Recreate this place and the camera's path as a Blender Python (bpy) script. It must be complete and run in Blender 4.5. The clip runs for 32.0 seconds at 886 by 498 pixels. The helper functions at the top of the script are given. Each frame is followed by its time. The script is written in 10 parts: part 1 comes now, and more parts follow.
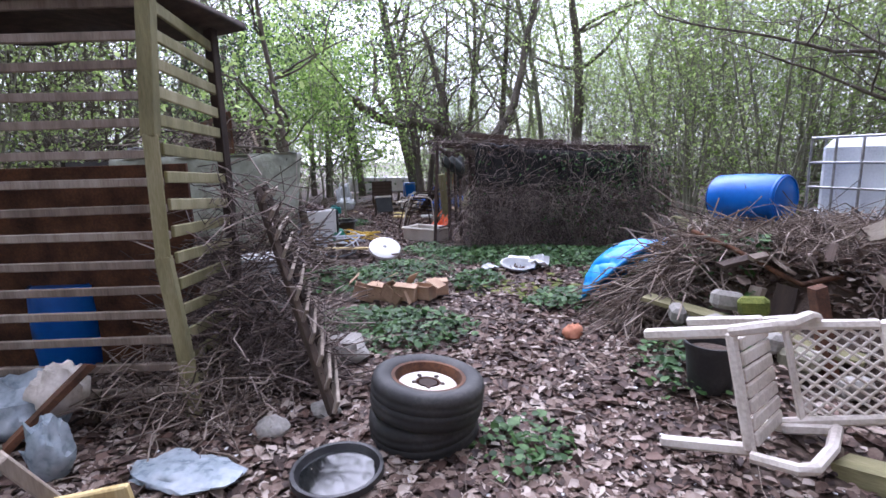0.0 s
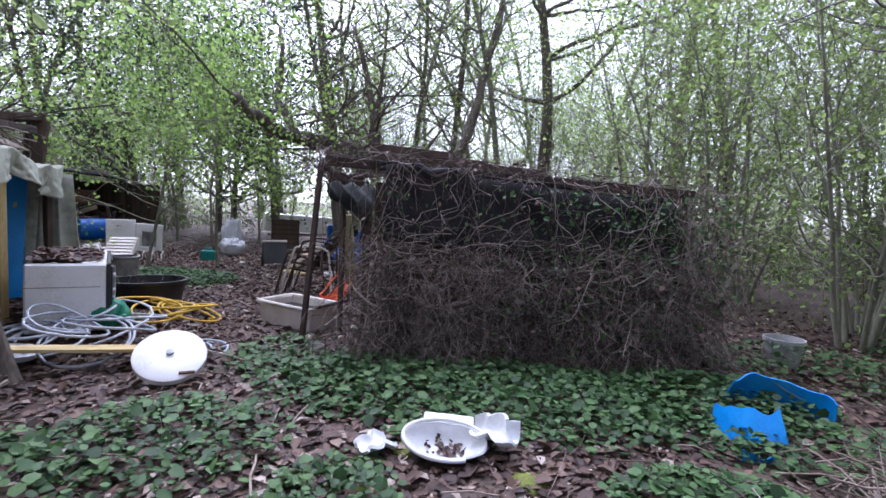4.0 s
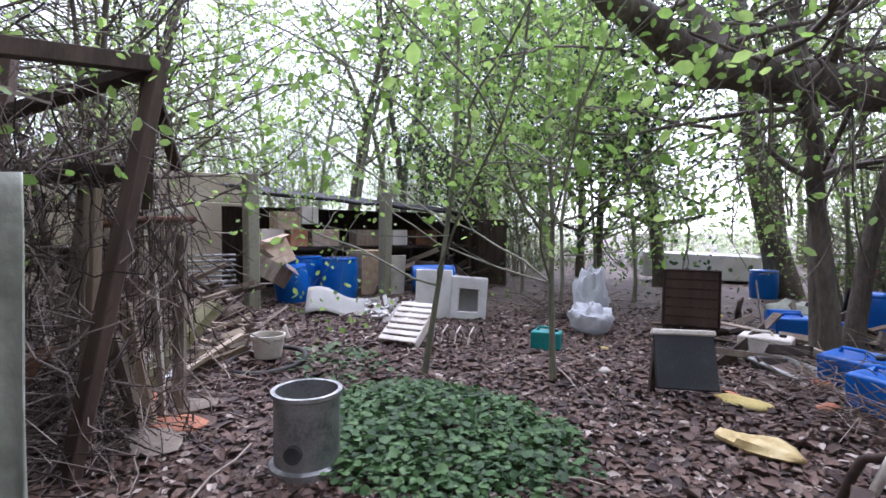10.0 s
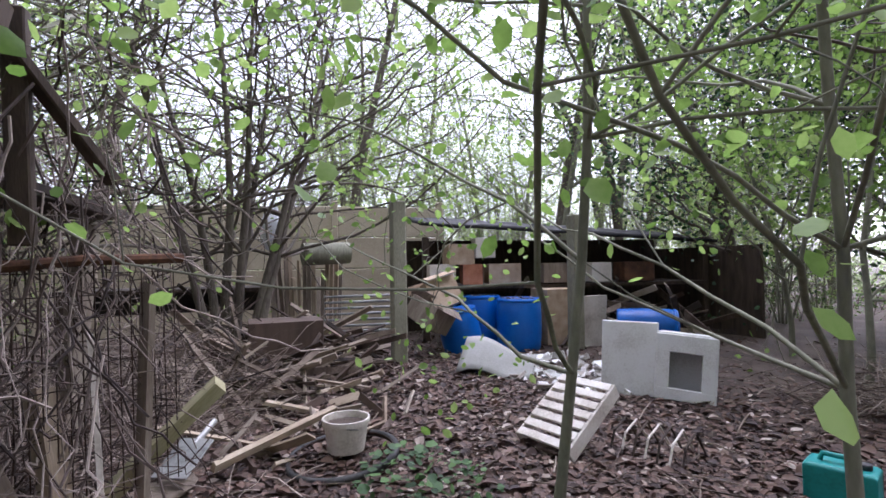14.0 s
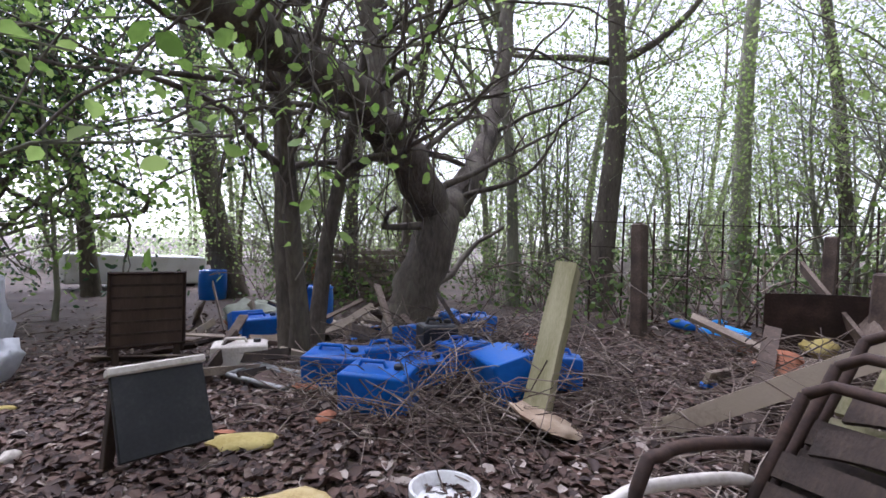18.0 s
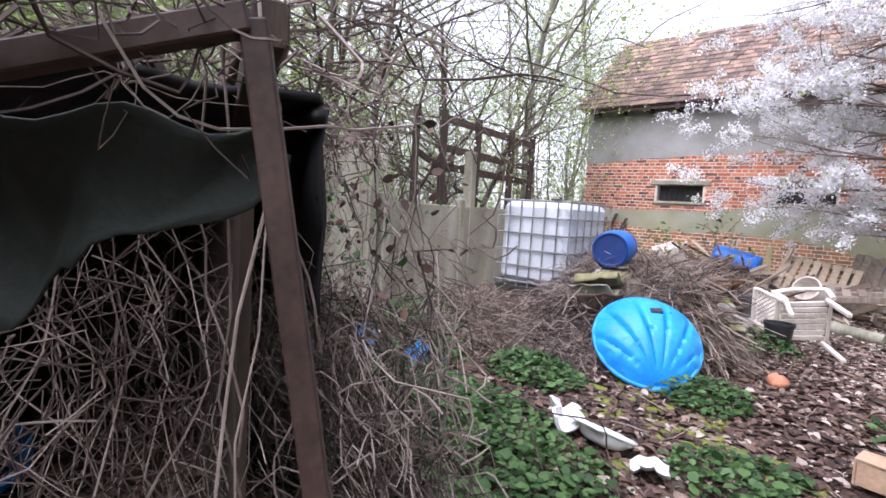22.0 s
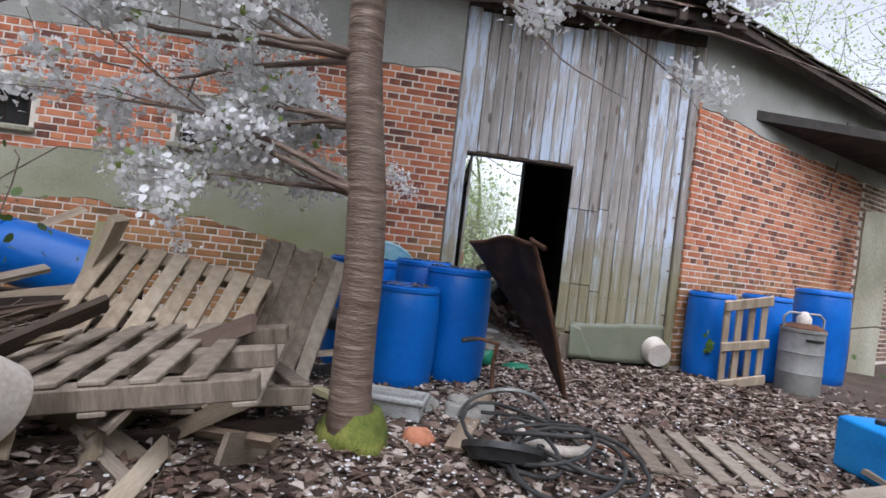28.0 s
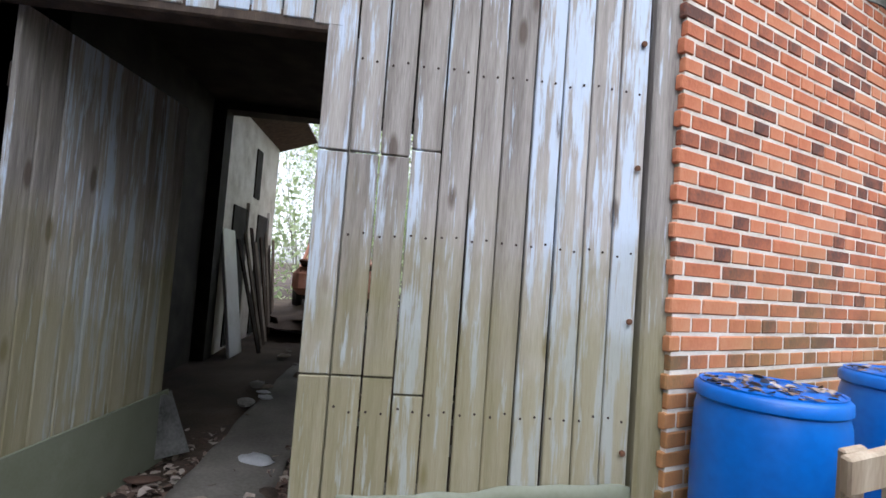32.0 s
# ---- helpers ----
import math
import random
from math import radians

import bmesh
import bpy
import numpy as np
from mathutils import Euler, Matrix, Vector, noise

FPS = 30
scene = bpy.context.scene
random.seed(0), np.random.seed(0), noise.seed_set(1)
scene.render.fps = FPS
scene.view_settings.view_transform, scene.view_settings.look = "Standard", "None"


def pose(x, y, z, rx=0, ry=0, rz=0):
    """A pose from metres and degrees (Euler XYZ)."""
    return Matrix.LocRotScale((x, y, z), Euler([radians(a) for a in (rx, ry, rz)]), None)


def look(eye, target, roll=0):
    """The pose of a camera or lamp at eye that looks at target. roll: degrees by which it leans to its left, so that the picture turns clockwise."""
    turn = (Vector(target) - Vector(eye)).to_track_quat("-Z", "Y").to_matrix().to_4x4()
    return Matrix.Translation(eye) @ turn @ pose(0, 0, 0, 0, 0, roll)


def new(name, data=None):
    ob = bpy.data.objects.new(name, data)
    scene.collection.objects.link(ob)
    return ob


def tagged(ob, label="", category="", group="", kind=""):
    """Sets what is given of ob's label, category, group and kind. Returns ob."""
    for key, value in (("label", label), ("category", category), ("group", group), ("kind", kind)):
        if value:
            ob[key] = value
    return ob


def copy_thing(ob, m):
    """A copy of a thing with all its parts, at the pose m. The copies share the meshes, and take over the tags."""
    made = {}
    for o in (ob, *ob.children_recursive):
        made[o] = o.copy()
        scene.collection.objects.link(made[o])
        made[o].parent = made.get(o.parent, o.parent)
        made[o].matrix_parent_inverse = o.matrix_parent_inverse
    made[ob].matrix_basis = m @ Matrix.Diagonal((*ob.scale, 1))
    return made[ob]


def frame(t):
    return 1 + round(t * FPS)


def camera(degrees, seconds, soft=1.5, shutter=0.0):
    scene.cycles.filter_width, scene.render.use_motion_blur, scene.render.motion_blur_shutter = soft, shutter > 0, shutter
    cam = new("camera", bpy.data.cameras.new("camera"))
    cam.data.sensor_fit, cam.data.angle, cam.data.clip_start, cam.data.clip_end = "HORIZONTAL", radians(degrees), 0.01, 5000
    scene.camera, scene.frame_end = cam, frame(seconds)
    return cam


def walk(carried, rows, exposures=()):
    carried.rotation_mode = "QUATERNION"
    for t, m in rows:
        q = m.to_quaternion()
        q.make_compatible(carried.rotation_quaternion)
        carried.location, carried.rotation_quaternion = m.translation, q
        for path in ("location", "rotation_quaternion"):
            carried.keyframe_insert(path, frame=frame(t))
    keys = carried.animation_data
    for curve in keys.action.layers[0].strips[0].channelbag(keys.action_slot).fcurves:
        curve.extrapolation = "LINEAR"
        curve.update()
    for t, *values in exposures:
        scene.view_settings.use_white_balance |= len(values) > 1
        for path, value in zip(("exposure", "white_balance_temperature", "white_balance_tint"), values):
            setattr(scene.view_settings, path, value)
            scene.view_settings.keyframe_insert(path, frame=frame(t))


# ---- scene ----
cam = camera(84.0, 32.0, soft=1.6)

PATH = [
    (0, (1.428, 2.387, 1.347), (0.898, 4.282, 0.99), -1.77),
    (0.5, (1.479, 2.804, 1.295), (1.185, 4.742, 0.898), 0.31),
    (1, (1.44, 3.258, 1.284), (1.265, 5.222, 0.946), 1.10),
    (1.5, (1.547, 3.63, 1.324), (1.365, 5.6, 1.031), 1.40),
    (2, (1.491, 4.153, 1.267), (1.21, 6.117, 1.018), 3.64),
    (2.5, (1.372, 4.717, 1.218), (0.883, 6.645, 1.012), 4.31),
    (4.5, (1.033, 6.051, 1.211), (0.735, 8.022, 1.049), 2.88),
    (5, (0.965, 6.278, 1.232), (0.618, 8.24, 1.058), 4.58),
    (5.5, (0.667, 6.808, 1.207), (0.115, 8.721, 1.015), 4.92),
    (6, (0.391, 7.356, 1.107), (-0.486, 9.147, 0.953), 3.55),
    (6.5, (0.132, 7.831, 1.133), (-1.032, 9.451, 0.993), 2.89),
    (7, (-0.134, 8.165, 1.16), (-1.403, 9.701, 0.99), 2.30),
    (7.5, (-0.393, 8.584, 1.135), (-1.738, 10.056, 0.983), 1.62),
    (8, (-0.578, 8.914, 1.124), (-1.968, 10.344, 0.975), 1.12),
    (8.5, (-0.854, 9.261, 1.15), (-2.239, 10.696, 1.003), 0.94),
    (9, (-1.101, 9.686, 1.14), (-2.522, 11.088, 1.015), 0.43),
    (9.5, (-1.343, 10.009, 1.173), (-2.83, 11.341, 1.071), 0.41),
    (10, (-1.651, 10.294, 1.193), (-3.203, 11.553, 1.119), 0.38),
    (10.5, (-1.817, 10.574, 1.21), (-3.481, 11.681, 1.138), 0.07),
    (11, (-2.105, 10.895, 1.168), (-3.902, 11.773, 1.146), 1.29),
    (11.5, (-2.47, 11.125, 1.142), (-4.36, 11.779, 1.172), 1.49),
    (12, (-2.684, 11.361, 1.195), (-4.665, 11.638, 1.214), 1.01),
    (12.5, (-2.805, 11.586, 1.155), (-4.804, 11.524, 1.16), -0.06),
    (13, (-2.801, 11.697, 1.131), (-4.799, 11.61, 1.164), -1.75),
    (13.5, (-2.777, 11.717, 1.181), (-4.774, 11.824, 1.229), -0.96),
    (14, (-2.812, 11.766, 1.217), (-4.765, 12.191, 1.277), -0.81),
    (14.5, (-2.9, 11.699, 1.301), (-4.731, 12.504, 1.299), -0.76),
    (16.5, (-2.574, 11.422, 1.166), (-3.788, 13.011, 1.152), -0.68),
    (17, (-2.435, 11.194, 1.313), (-3.322, 12.985, 1.238), -0.63),
    (17.5, (-2.267, 11.217, 1.262), (-2.634, 13.179, 1.141), -2.39),
    (18, (-2.324, 11.297, 1.092), (-2.003, 13.271, 1.068), 1.44),
    (18.5, (-2.435, 11.063, 1.231), (-1.065, 12.513, 1.078), 6.12),
    (19, (-2.382, 11.0, 1.331), (-0.655, 11.98, 1.096), 5.91),
    (19.5, (-2.368, 10.818, 1.335), (-0.574, 11.668, 1.093), 4.36),
    (20, (-2.342, 10.736, 1.305), (-0.373, 11.049, 1.149), 3.79),
    (20.5, (-1.980, 10.525, 1.320), (0.010, 10.441, 1.142), 3.66),
    (21, (-1.788, 10.186, 1.337), (0.179, 9.877, 1.145), 4.11),
    (21.5, (-1.731, 9.912, 1.337), (0.205, 9.460, 1.120), 4.90),
    (22, (-1.489, 9.772, 1.283), (0.416, 9.187, 1.115), 3.63),
    (22.5, (-1.124, 9.525, 1.255), (0.753, 8.842, 1.137), 4.15),
    (23, (-0.775, 9.226, 1.289), (1.106, 8.548, 1.252), 6.97),
    (23.5, (-0.443, 8.77, 1.284), (1.429, 8.066, 1.309), 6.35),
    (24, (-0.128, 8.25, 1.237), (1.7, 7.439, 1.267), 5.27),
    (24.5, (0.115, 7.819, 1.192), (1.778, 6.708, 1.216), 4.69),
    (25, (0.287, 7.436, 1.106), (1.674, 5.996, 1.162), 3.71),
    (25.5, (0.415, 6.949, 1.193), (1.622, 5.356, 1.258), 4.07),
    (26, (0.794, 6.349, 1.169), (1.823, 4.636, 1.264), 3.54),
    (26.5, (0.965, 5.796, 1.125), (1.951, 4.058, 1.222), 4.39),
    (28.5, (1.629, 3.246, 1.015), (2.444, 1.421, 0.93), 6.32),
    (29, (1.685, 2.719, 1.055), (2.469, 0.893, 0.828), 5.34),
    (29.5, (1.694, 2.128, 1.138), (2.436, 0.283, 0.925), 5.65),
    (30, (1.571, 1.637, 1.277), (2.286, -0.225, 1.13), 4.94),
    (30.5, (1.415, 1.131, 1.312), (2.222, -0.696, 1.203), 5.37),
    (31, (1.328, 0.619, 1.36), (2.207, -1.175, 1.273), 5.06),
    (31.5, (1.498, 0.153, 1.329), (2.263, -1.694, 1.287), 4.22),
    (32, (1.386, -0.204, 1.233), (2.27, -1.995, 1.332), 4.25),
]
# seconds, exposure, white balance in kelvin, tint
EXPOSURE = [(0.0, 2.38, 5500, 26), (2.5, 2.25, 5450, 26), (5.0, 2.2, 5400, 26), (9.0, 2.75, 5500, 26), (11.0, 2.5, 5550, 26), (13.0, 2.45, 5650, 26), (18.0, 2.3, 5650, 25), (20.0, 2.7, 5700, 25),
            (22.0, 2.35, 5900, 25), (24.0, 1.5, 6000, 21), (26.5, 1.25, 6100, 20), (29.0, 2.08, 5800, 13), (30.0, 2.18, 5850, 13), (31.0, 2.0, 5850, 13), (32.0, 2.0, 5850, 13)]
walk(cam, [(t, look(eye, target, roll)) for t, eye, target, roll in PATH], EXPOSURE)


# ---- light: an overcast spring day, thin cloud, a soft high sun ----
world = bpy.data.worlds.new("world")
scene.world = world
world.use_nodes = True
wn, wl = world.node_tree.nodes, world.node_tree.links
wn.clear()
w_out = wn.new("ShaderNodeOutputWorld")
w_bg = wn.new("ShaderNodeBackground")
w_sky = wn.new("ShaderNodeTexSky")
w_sky.sky_type = "NISHITA"
w_sky.sun_disc = False
w_sky.sun_elevation = radians(48)
w_sky.sun_rotation = radians(-30)
w_sky.air_density, w_sky.dust_density, w_sky.ozone_density = 1.0, 1.5, 1.0
w_sat = wn.new("ShaderNodeHueSaturation")
w_sat.inputs["Saturation"].default_value = 0.18
w_sat.inputs["Value"].default_value = 1.0
w_bg.inputs["Strength"].default_value = 0.085
wl.new(w_sky.outputs["Color"], w_sat.inputs["Color"])
wl.new(w_sat.outputs["Color"], w_bg.inputs["Color"])
wl.new(w_bg.outputs["Background"], w_out.inputs["Surface"])

sun_data = bpy.data.lights.new("sun", "SUN")
sun_data.energy, sun_data.angle, sun_data.color = 2.0, radians(90), (0.98, 0.98, 1.0)
sun = new("sun", sun_data)
sun.matrix_world = look((-12, 18, 26), (0, 0, 0))
scene.view_settings.exposure = 1.5

# ---- mesh helpers ----
rnd = random.Random(7)
rng = np.random.default_rng(7)


class Acc:
    """Collects vertices and faces for one mesh."""

    def __init__(self):
        self.v, self.f = [], []

    def add(self, verts, faces):
        n = len(self.v)
        self.v.extend(tuple(p) for p in verts)
        self.f.extend(tuple(i + n for i in q) for q in faces)
        return self

    def box(self, c, s, m=None, bevel=0.0):
        """A box of full size s about c; with bevel its edges are cut."""
        hx, hy, hz = (max(a / 2, 1e-4) for a in s)
        b = min(bevel, hx * 0.8, hy * 0.8, hz * 0.8)
        pts, faces = [], []
        if b <= 0:
            pts = [(x, y, z) for x in (-hx, hx) for y in (-hy, hy) for z in (-hz, hz)]
            faces = [(0, 1, 3, 2), (4, 6, 7, 5), (0, 4, 5, 1), (2, 3, 7, 6), (0, 2, 6, 4), (1, 5, 7, 3)]
        else:
            at = {}
            for sx in (-1, 1):
                for sy in (-1, 1):
                    for sz in (-1, 1):
                        for k, p in enumerate(((hx, hy - b, hz - b), (hx - b, hy, hz - b), (hx - b, hy - b, hz))):
                            at[sx, sy, sz, k] = len(pts)
                            pts.append((sx * p[0], sy * p[1], sz * p[2]))
            for k in range(3):
                for s1 in (-1, 1):
                    q = []
                    for a, c2 in ((-1, -1), (1, -1), (1, 1), (-1, 1)):
                        key = [0, 0, 0]
                        key[k], key[(k + 1) % 3], key[(k + 2) % 3] = s1, a, c2
                        q.append(at[(*key, k)])
                    faces.append(tuple(q if s1 > 0 else q[::-1]))
            for k in range(3):
                o1, o2 = (k + 1) % 3, (k + 2) % 3
                for a in (-1, 1):
                    for c2 in (-1, 1):
                        key = [0, 0, 0]
                        key[o1], key[o2] = a, c2
                        lo, hi = key[:], key[:]
                        lo[k], hi[k] = -1, 1
                        q = [at[(*lo, o1)], at[(*hi, o1)], at[(*hi, o2)], at[(*lo, o2)]]
                        faces.append(tuple(q if a * c2 < 0 else q[::-1]))
            for key in [(x, y, z) for x in (-1, 1) for y in (-1, 1) for z in (-1, 1)]:
                q = [at[(*key, 0)], at[(*key, 1)], at[(*key, 2)]]
                faces.append(tuple(q if key[0] * key[1] * key[2] > 0 else q[::-1]))
        mm = Matrix.Translation(c) @ (m or Matrix())
        return self.add([mm @ Vector(p) for p in pts], faces)

    def beam(self, a, b, w, h, bevel=0.004, roll=0.0):
        """A squared timber from a to b, w wide and h thick."""
        a, b = Vector(a), Vector(b)
        m = (b - a).to_track_quat("Z", "Y").to_matrix().to_4x4() @ Matrix.Rotation(roll, 4, "Z")
        return self.box((a + b) / 2, (w, h, (b - a).length), m, bevel)

    def tube(self, pts, r, seg=8, caps=True):
        """A round rod along pts; r is one radius or one for each point."""
        pts = [Vector(p) for p in pts]
        n = len(pts)
        rs = r if hasattr(r, "__len__") else [r] * n
        side = None
        verts, faces = [], []
        for i, p in enumerate(pts):
            d = (pts[min(i + 1, n - 1)] - pts[max(i - 1, 0)])
            d = d.normalized() if d.length > 1e-9 else Vector((0, 0, 1))
            if side is None:
                side = d.orthogonal().normalized()
            side = (side - d * side.dot(d))
            side = side.normalized() if side.length > 1e-6 else d.orthogonal().normalized()
            up = d.cross(side)
            for k in range(seg):
                a = 2 * math.pi * k / seg
                verts.append(p + (side * math.cos(a) + up * math.sin(a)) * rs[i])
        for i in range(n - 1):
            for k in range(seg):
                faces.append((i * seg + k, i * seg + (k + 1) % seg, (i + 1) * seg + (k + 1) % seg, (i + 1) * seg + k))
        if caps:
            faces += [tuple(range(seg))[::-1], tuple(range((n - 1) * seg, n * seg))]
        return self.add(verts, faces)

    def lathe(self, prof, seg=28, m=None, sx=1.0, sy=1.0, wob=0.0, caps=True):
        """A body turned about z from (radius, height) pairs."""
        mm = m or Matrix()
        verts, faces = [], []
        for r, z in prof:
            for k in range(seg):
                a = 2 * math.pi * k / seg
                q = r * (1 + wob * math.sin(3 * a + 9 * z))
                verts.append(mm @ Vector((q * math.cos(a) * sx, q * math.sin(a) * sy, z)))
        n = len(prof)
        for i in range(n - 1):
            for k in range(seg):
                faces.append((i * seg + k, i * seg + (k + 1) % seg, (i + 1) * seg + (k + 1) % seg, (i + 1) * seg + k))
        if caps and prof[0][0] > 1e-4:
            faces.append(tuple(range(seg))[::-1])
        if caps and prof[-1][0] > 1e-4:
            faces.append(tuple(range((n - 1) * seg, n * seg)))
        return self.add(verts, faces)

    def sheet(self, fn, nu, nv, thick=0.0):
        """A skin from fn(u, v), u and v in 0..1, doubled at a thickness below."""
        p = [[Vector(fn(i / nu, j / nv)) for j in range(nv + 1)] for i in range(nu + 1)]
        flat = [q for row in p for q in row]
        idx = lambda i, j: i * (nv + 1) + j
        faces = [(idx(i, j), idx(i + 1, j), idx(i + 1, j + 1), idx(i, j + 1)) for i in range(nu) for j in range(nv)]
        if thick:
            n = len(flat)
            low = []
            for i in range(nu + 1):
                for j in range(nv + 1):
                    a = p[min(i + 1, nu)][j] - p[max(i - 1, 0)][j]
                    b = p[i][min(j + 1, nv)] - p[i][max(j - 1, 0)]
                    c = a.cross(b)
                    low.append(p[i][j] - (c.normalized() if c.length > 1e-9 else Vector((0, 0, 1))) * thick)
            faces += [tuple(k + n for k in q[::-1]) for q in faces]
            rim = [idx(i, 0) for i in range(nu + 1)] + [idx(nu, j) for j in range(1, nv + 1)]
            rim += [idx(i, nv) for i in range(nu - 1, -1, -1)] + [idx(0, j) for j in range(nv - 1, 0, -1)]
            faces += [(rim[k], rim[k] + n, rim[(k + 1) % len(rim)] + n, rim[(k + 1) % len(rim)]) for k in range(len(rim))]
            flat = flat + low
        return self.add(flat, faces)


def to_mesh(name, acc, material, smooth=0):
    me = bpy.data.meshes.new(name)
    if isinstance(acc, Acc):
        me.from_pydata([tuple(v) for v in acc.v], [], acc.f)
    else:
        v, f = acc
        k = f.shape[1]
        me.vertices.add(len(v))
        me.vertices.foreach_set("co", v.astype(np.float32).ravel())
        me.loops.add(f.size)
        me.loops.foreach_set("vertex_index", f.astype(np.int32).ravel())
        me.polygons.add(len(f))
        me.polygons.foreach_set("loop_start", np.arange(0, f.size, k, dtype=np.int32))
        me.update(calc_edges=True)
    if smooth:
        me.polygons.foreach_set("use_smooth", [True] * len(me.polygons))
        if smooth < 180:
            me.set_sharp_from_angle(angle=radians(smooth))
    me.materials.append(material)
    return me


def part(name, acc, material, parent=None, label="", smooth=0):
    ob = new(name, to_mesh(name, acc, material, smooth))
    if parent is not None:
        ob.parent = parent
    if label:
        tagged(ob, label)
    return ob


def thing(name, label, category, m=None, group="", kind=""):
    ob = new(name)
    ob.empty_display_size = 0.1
    if m is not None:
        ob.matrix_world = m
    return tagged(ob, label, category, group, kind)


def solid(name, acc, material, label, category, m=None, group="", kind="", smooth=0):
    ob = part(name, acc, material, None, "", smooth)
    if m is not None:
        ob.matrix_world = m
    return tagged(ob, label, category, group, kind)


def leaf_cards(pos, size, flat=0.0, bend=0.25, aspect=0.6, gen=rng, nrm=None):
    """Many small folded leaves (two quads each) at pos; flat 1 lies them down."""
    n = len(pos)
    d = gen.normal(size=(n, 3))
    d[:, 2] *= 1 - flat
    d /= np.linalg.norm(d, axis=1, keepdims=True) + 1e-9
    up = gen.normal(size=(n, 3)) * (1 - flat * 0.8)
    up[:, 2] += 3 * flat
    if nrm is not None:
        up = up * 0.5 + nrm
    s = np.cross(d, up)
    s /= np.linalg.norm(s, axis=1, keepdims=True) + 1e-9
    u = np.cross(s, d)
    L = np.reshape(size, (-1, 1)) * gen.uniform(0.55, 1.25, n)[:, None]
    W = L * aspect / 2
    a, b = pos - d * L * 0.5, pos + d * L * 0.5
    k = u * L * bend * gen.uniform(-0.4, 1, n)[:, None]
    p1, p2 = pos - d * L * 0.24 + k * 0.8, pos + d * L * 0.16 + k
    v = np.stack([a, p1 + s * W * 0.9, p2 + s * W, b + k * 0.3, p2 - s * W, p1 - s * W * 0.9], 1).reshape(-1, 3)
    i = np.arange(n)[:, None] * 6
    f = np.concatenate([i + np.array([0, 1, 2, 3]), i + np.array([0, 3, 4, 5])])
    return v, f


def join_cards(*sets):
    vs, fs, n = [], [], 0
    for v, f in sets:
        vs.append(v)
        fs.append(f + n)
        n += len(v)
    return np.concatenate(vs), np.concatenate(fs)


def bent(a, b, sag=0.0, jit=0.0, n=6, gen=rnd):
    """Points from a to b that hang by sag and wander by jit."""
    a, b = Vector(a), Vector(b)
    out = []
    for i in range(n):
        t = i / (n - 1)
        p = a.lerp(b, t)
        p.z -= sag * 4 * t * (1 - t)
        if 0 < i < n - 1:
            p += Vector((gen.uniform(-jit, jit), gen.uniform(-jit, jit), gen.uniform(-jit, jit)))
        out.append(p)
    return out


def curvy(pts, k=2):
    """The points joined by a smooth curve, k steps to each stretch."""
    out = []
    n = len(pts)
    for i in range(n - 1):
        p0, p1, p2, p3 = pts[max(i - 1, 0)], pts[i], pts[i + 1], pts[min(i + 2, n - 1)]
        for j in range(k):
            t = j / k
            out.append(0.5 * ((2 * p1) + (p2 - p0) * t + (2 * p0 - 5 * p1 + 4 * p2 - p3) * t * t + (3 * p1 - p0 - 3 * p2 + p3) * t * t * t))
    return out + [pts[-1]]


# ---- materials ----
def hexa(c):
    return (c[0], c[1], c[2], 1.0)


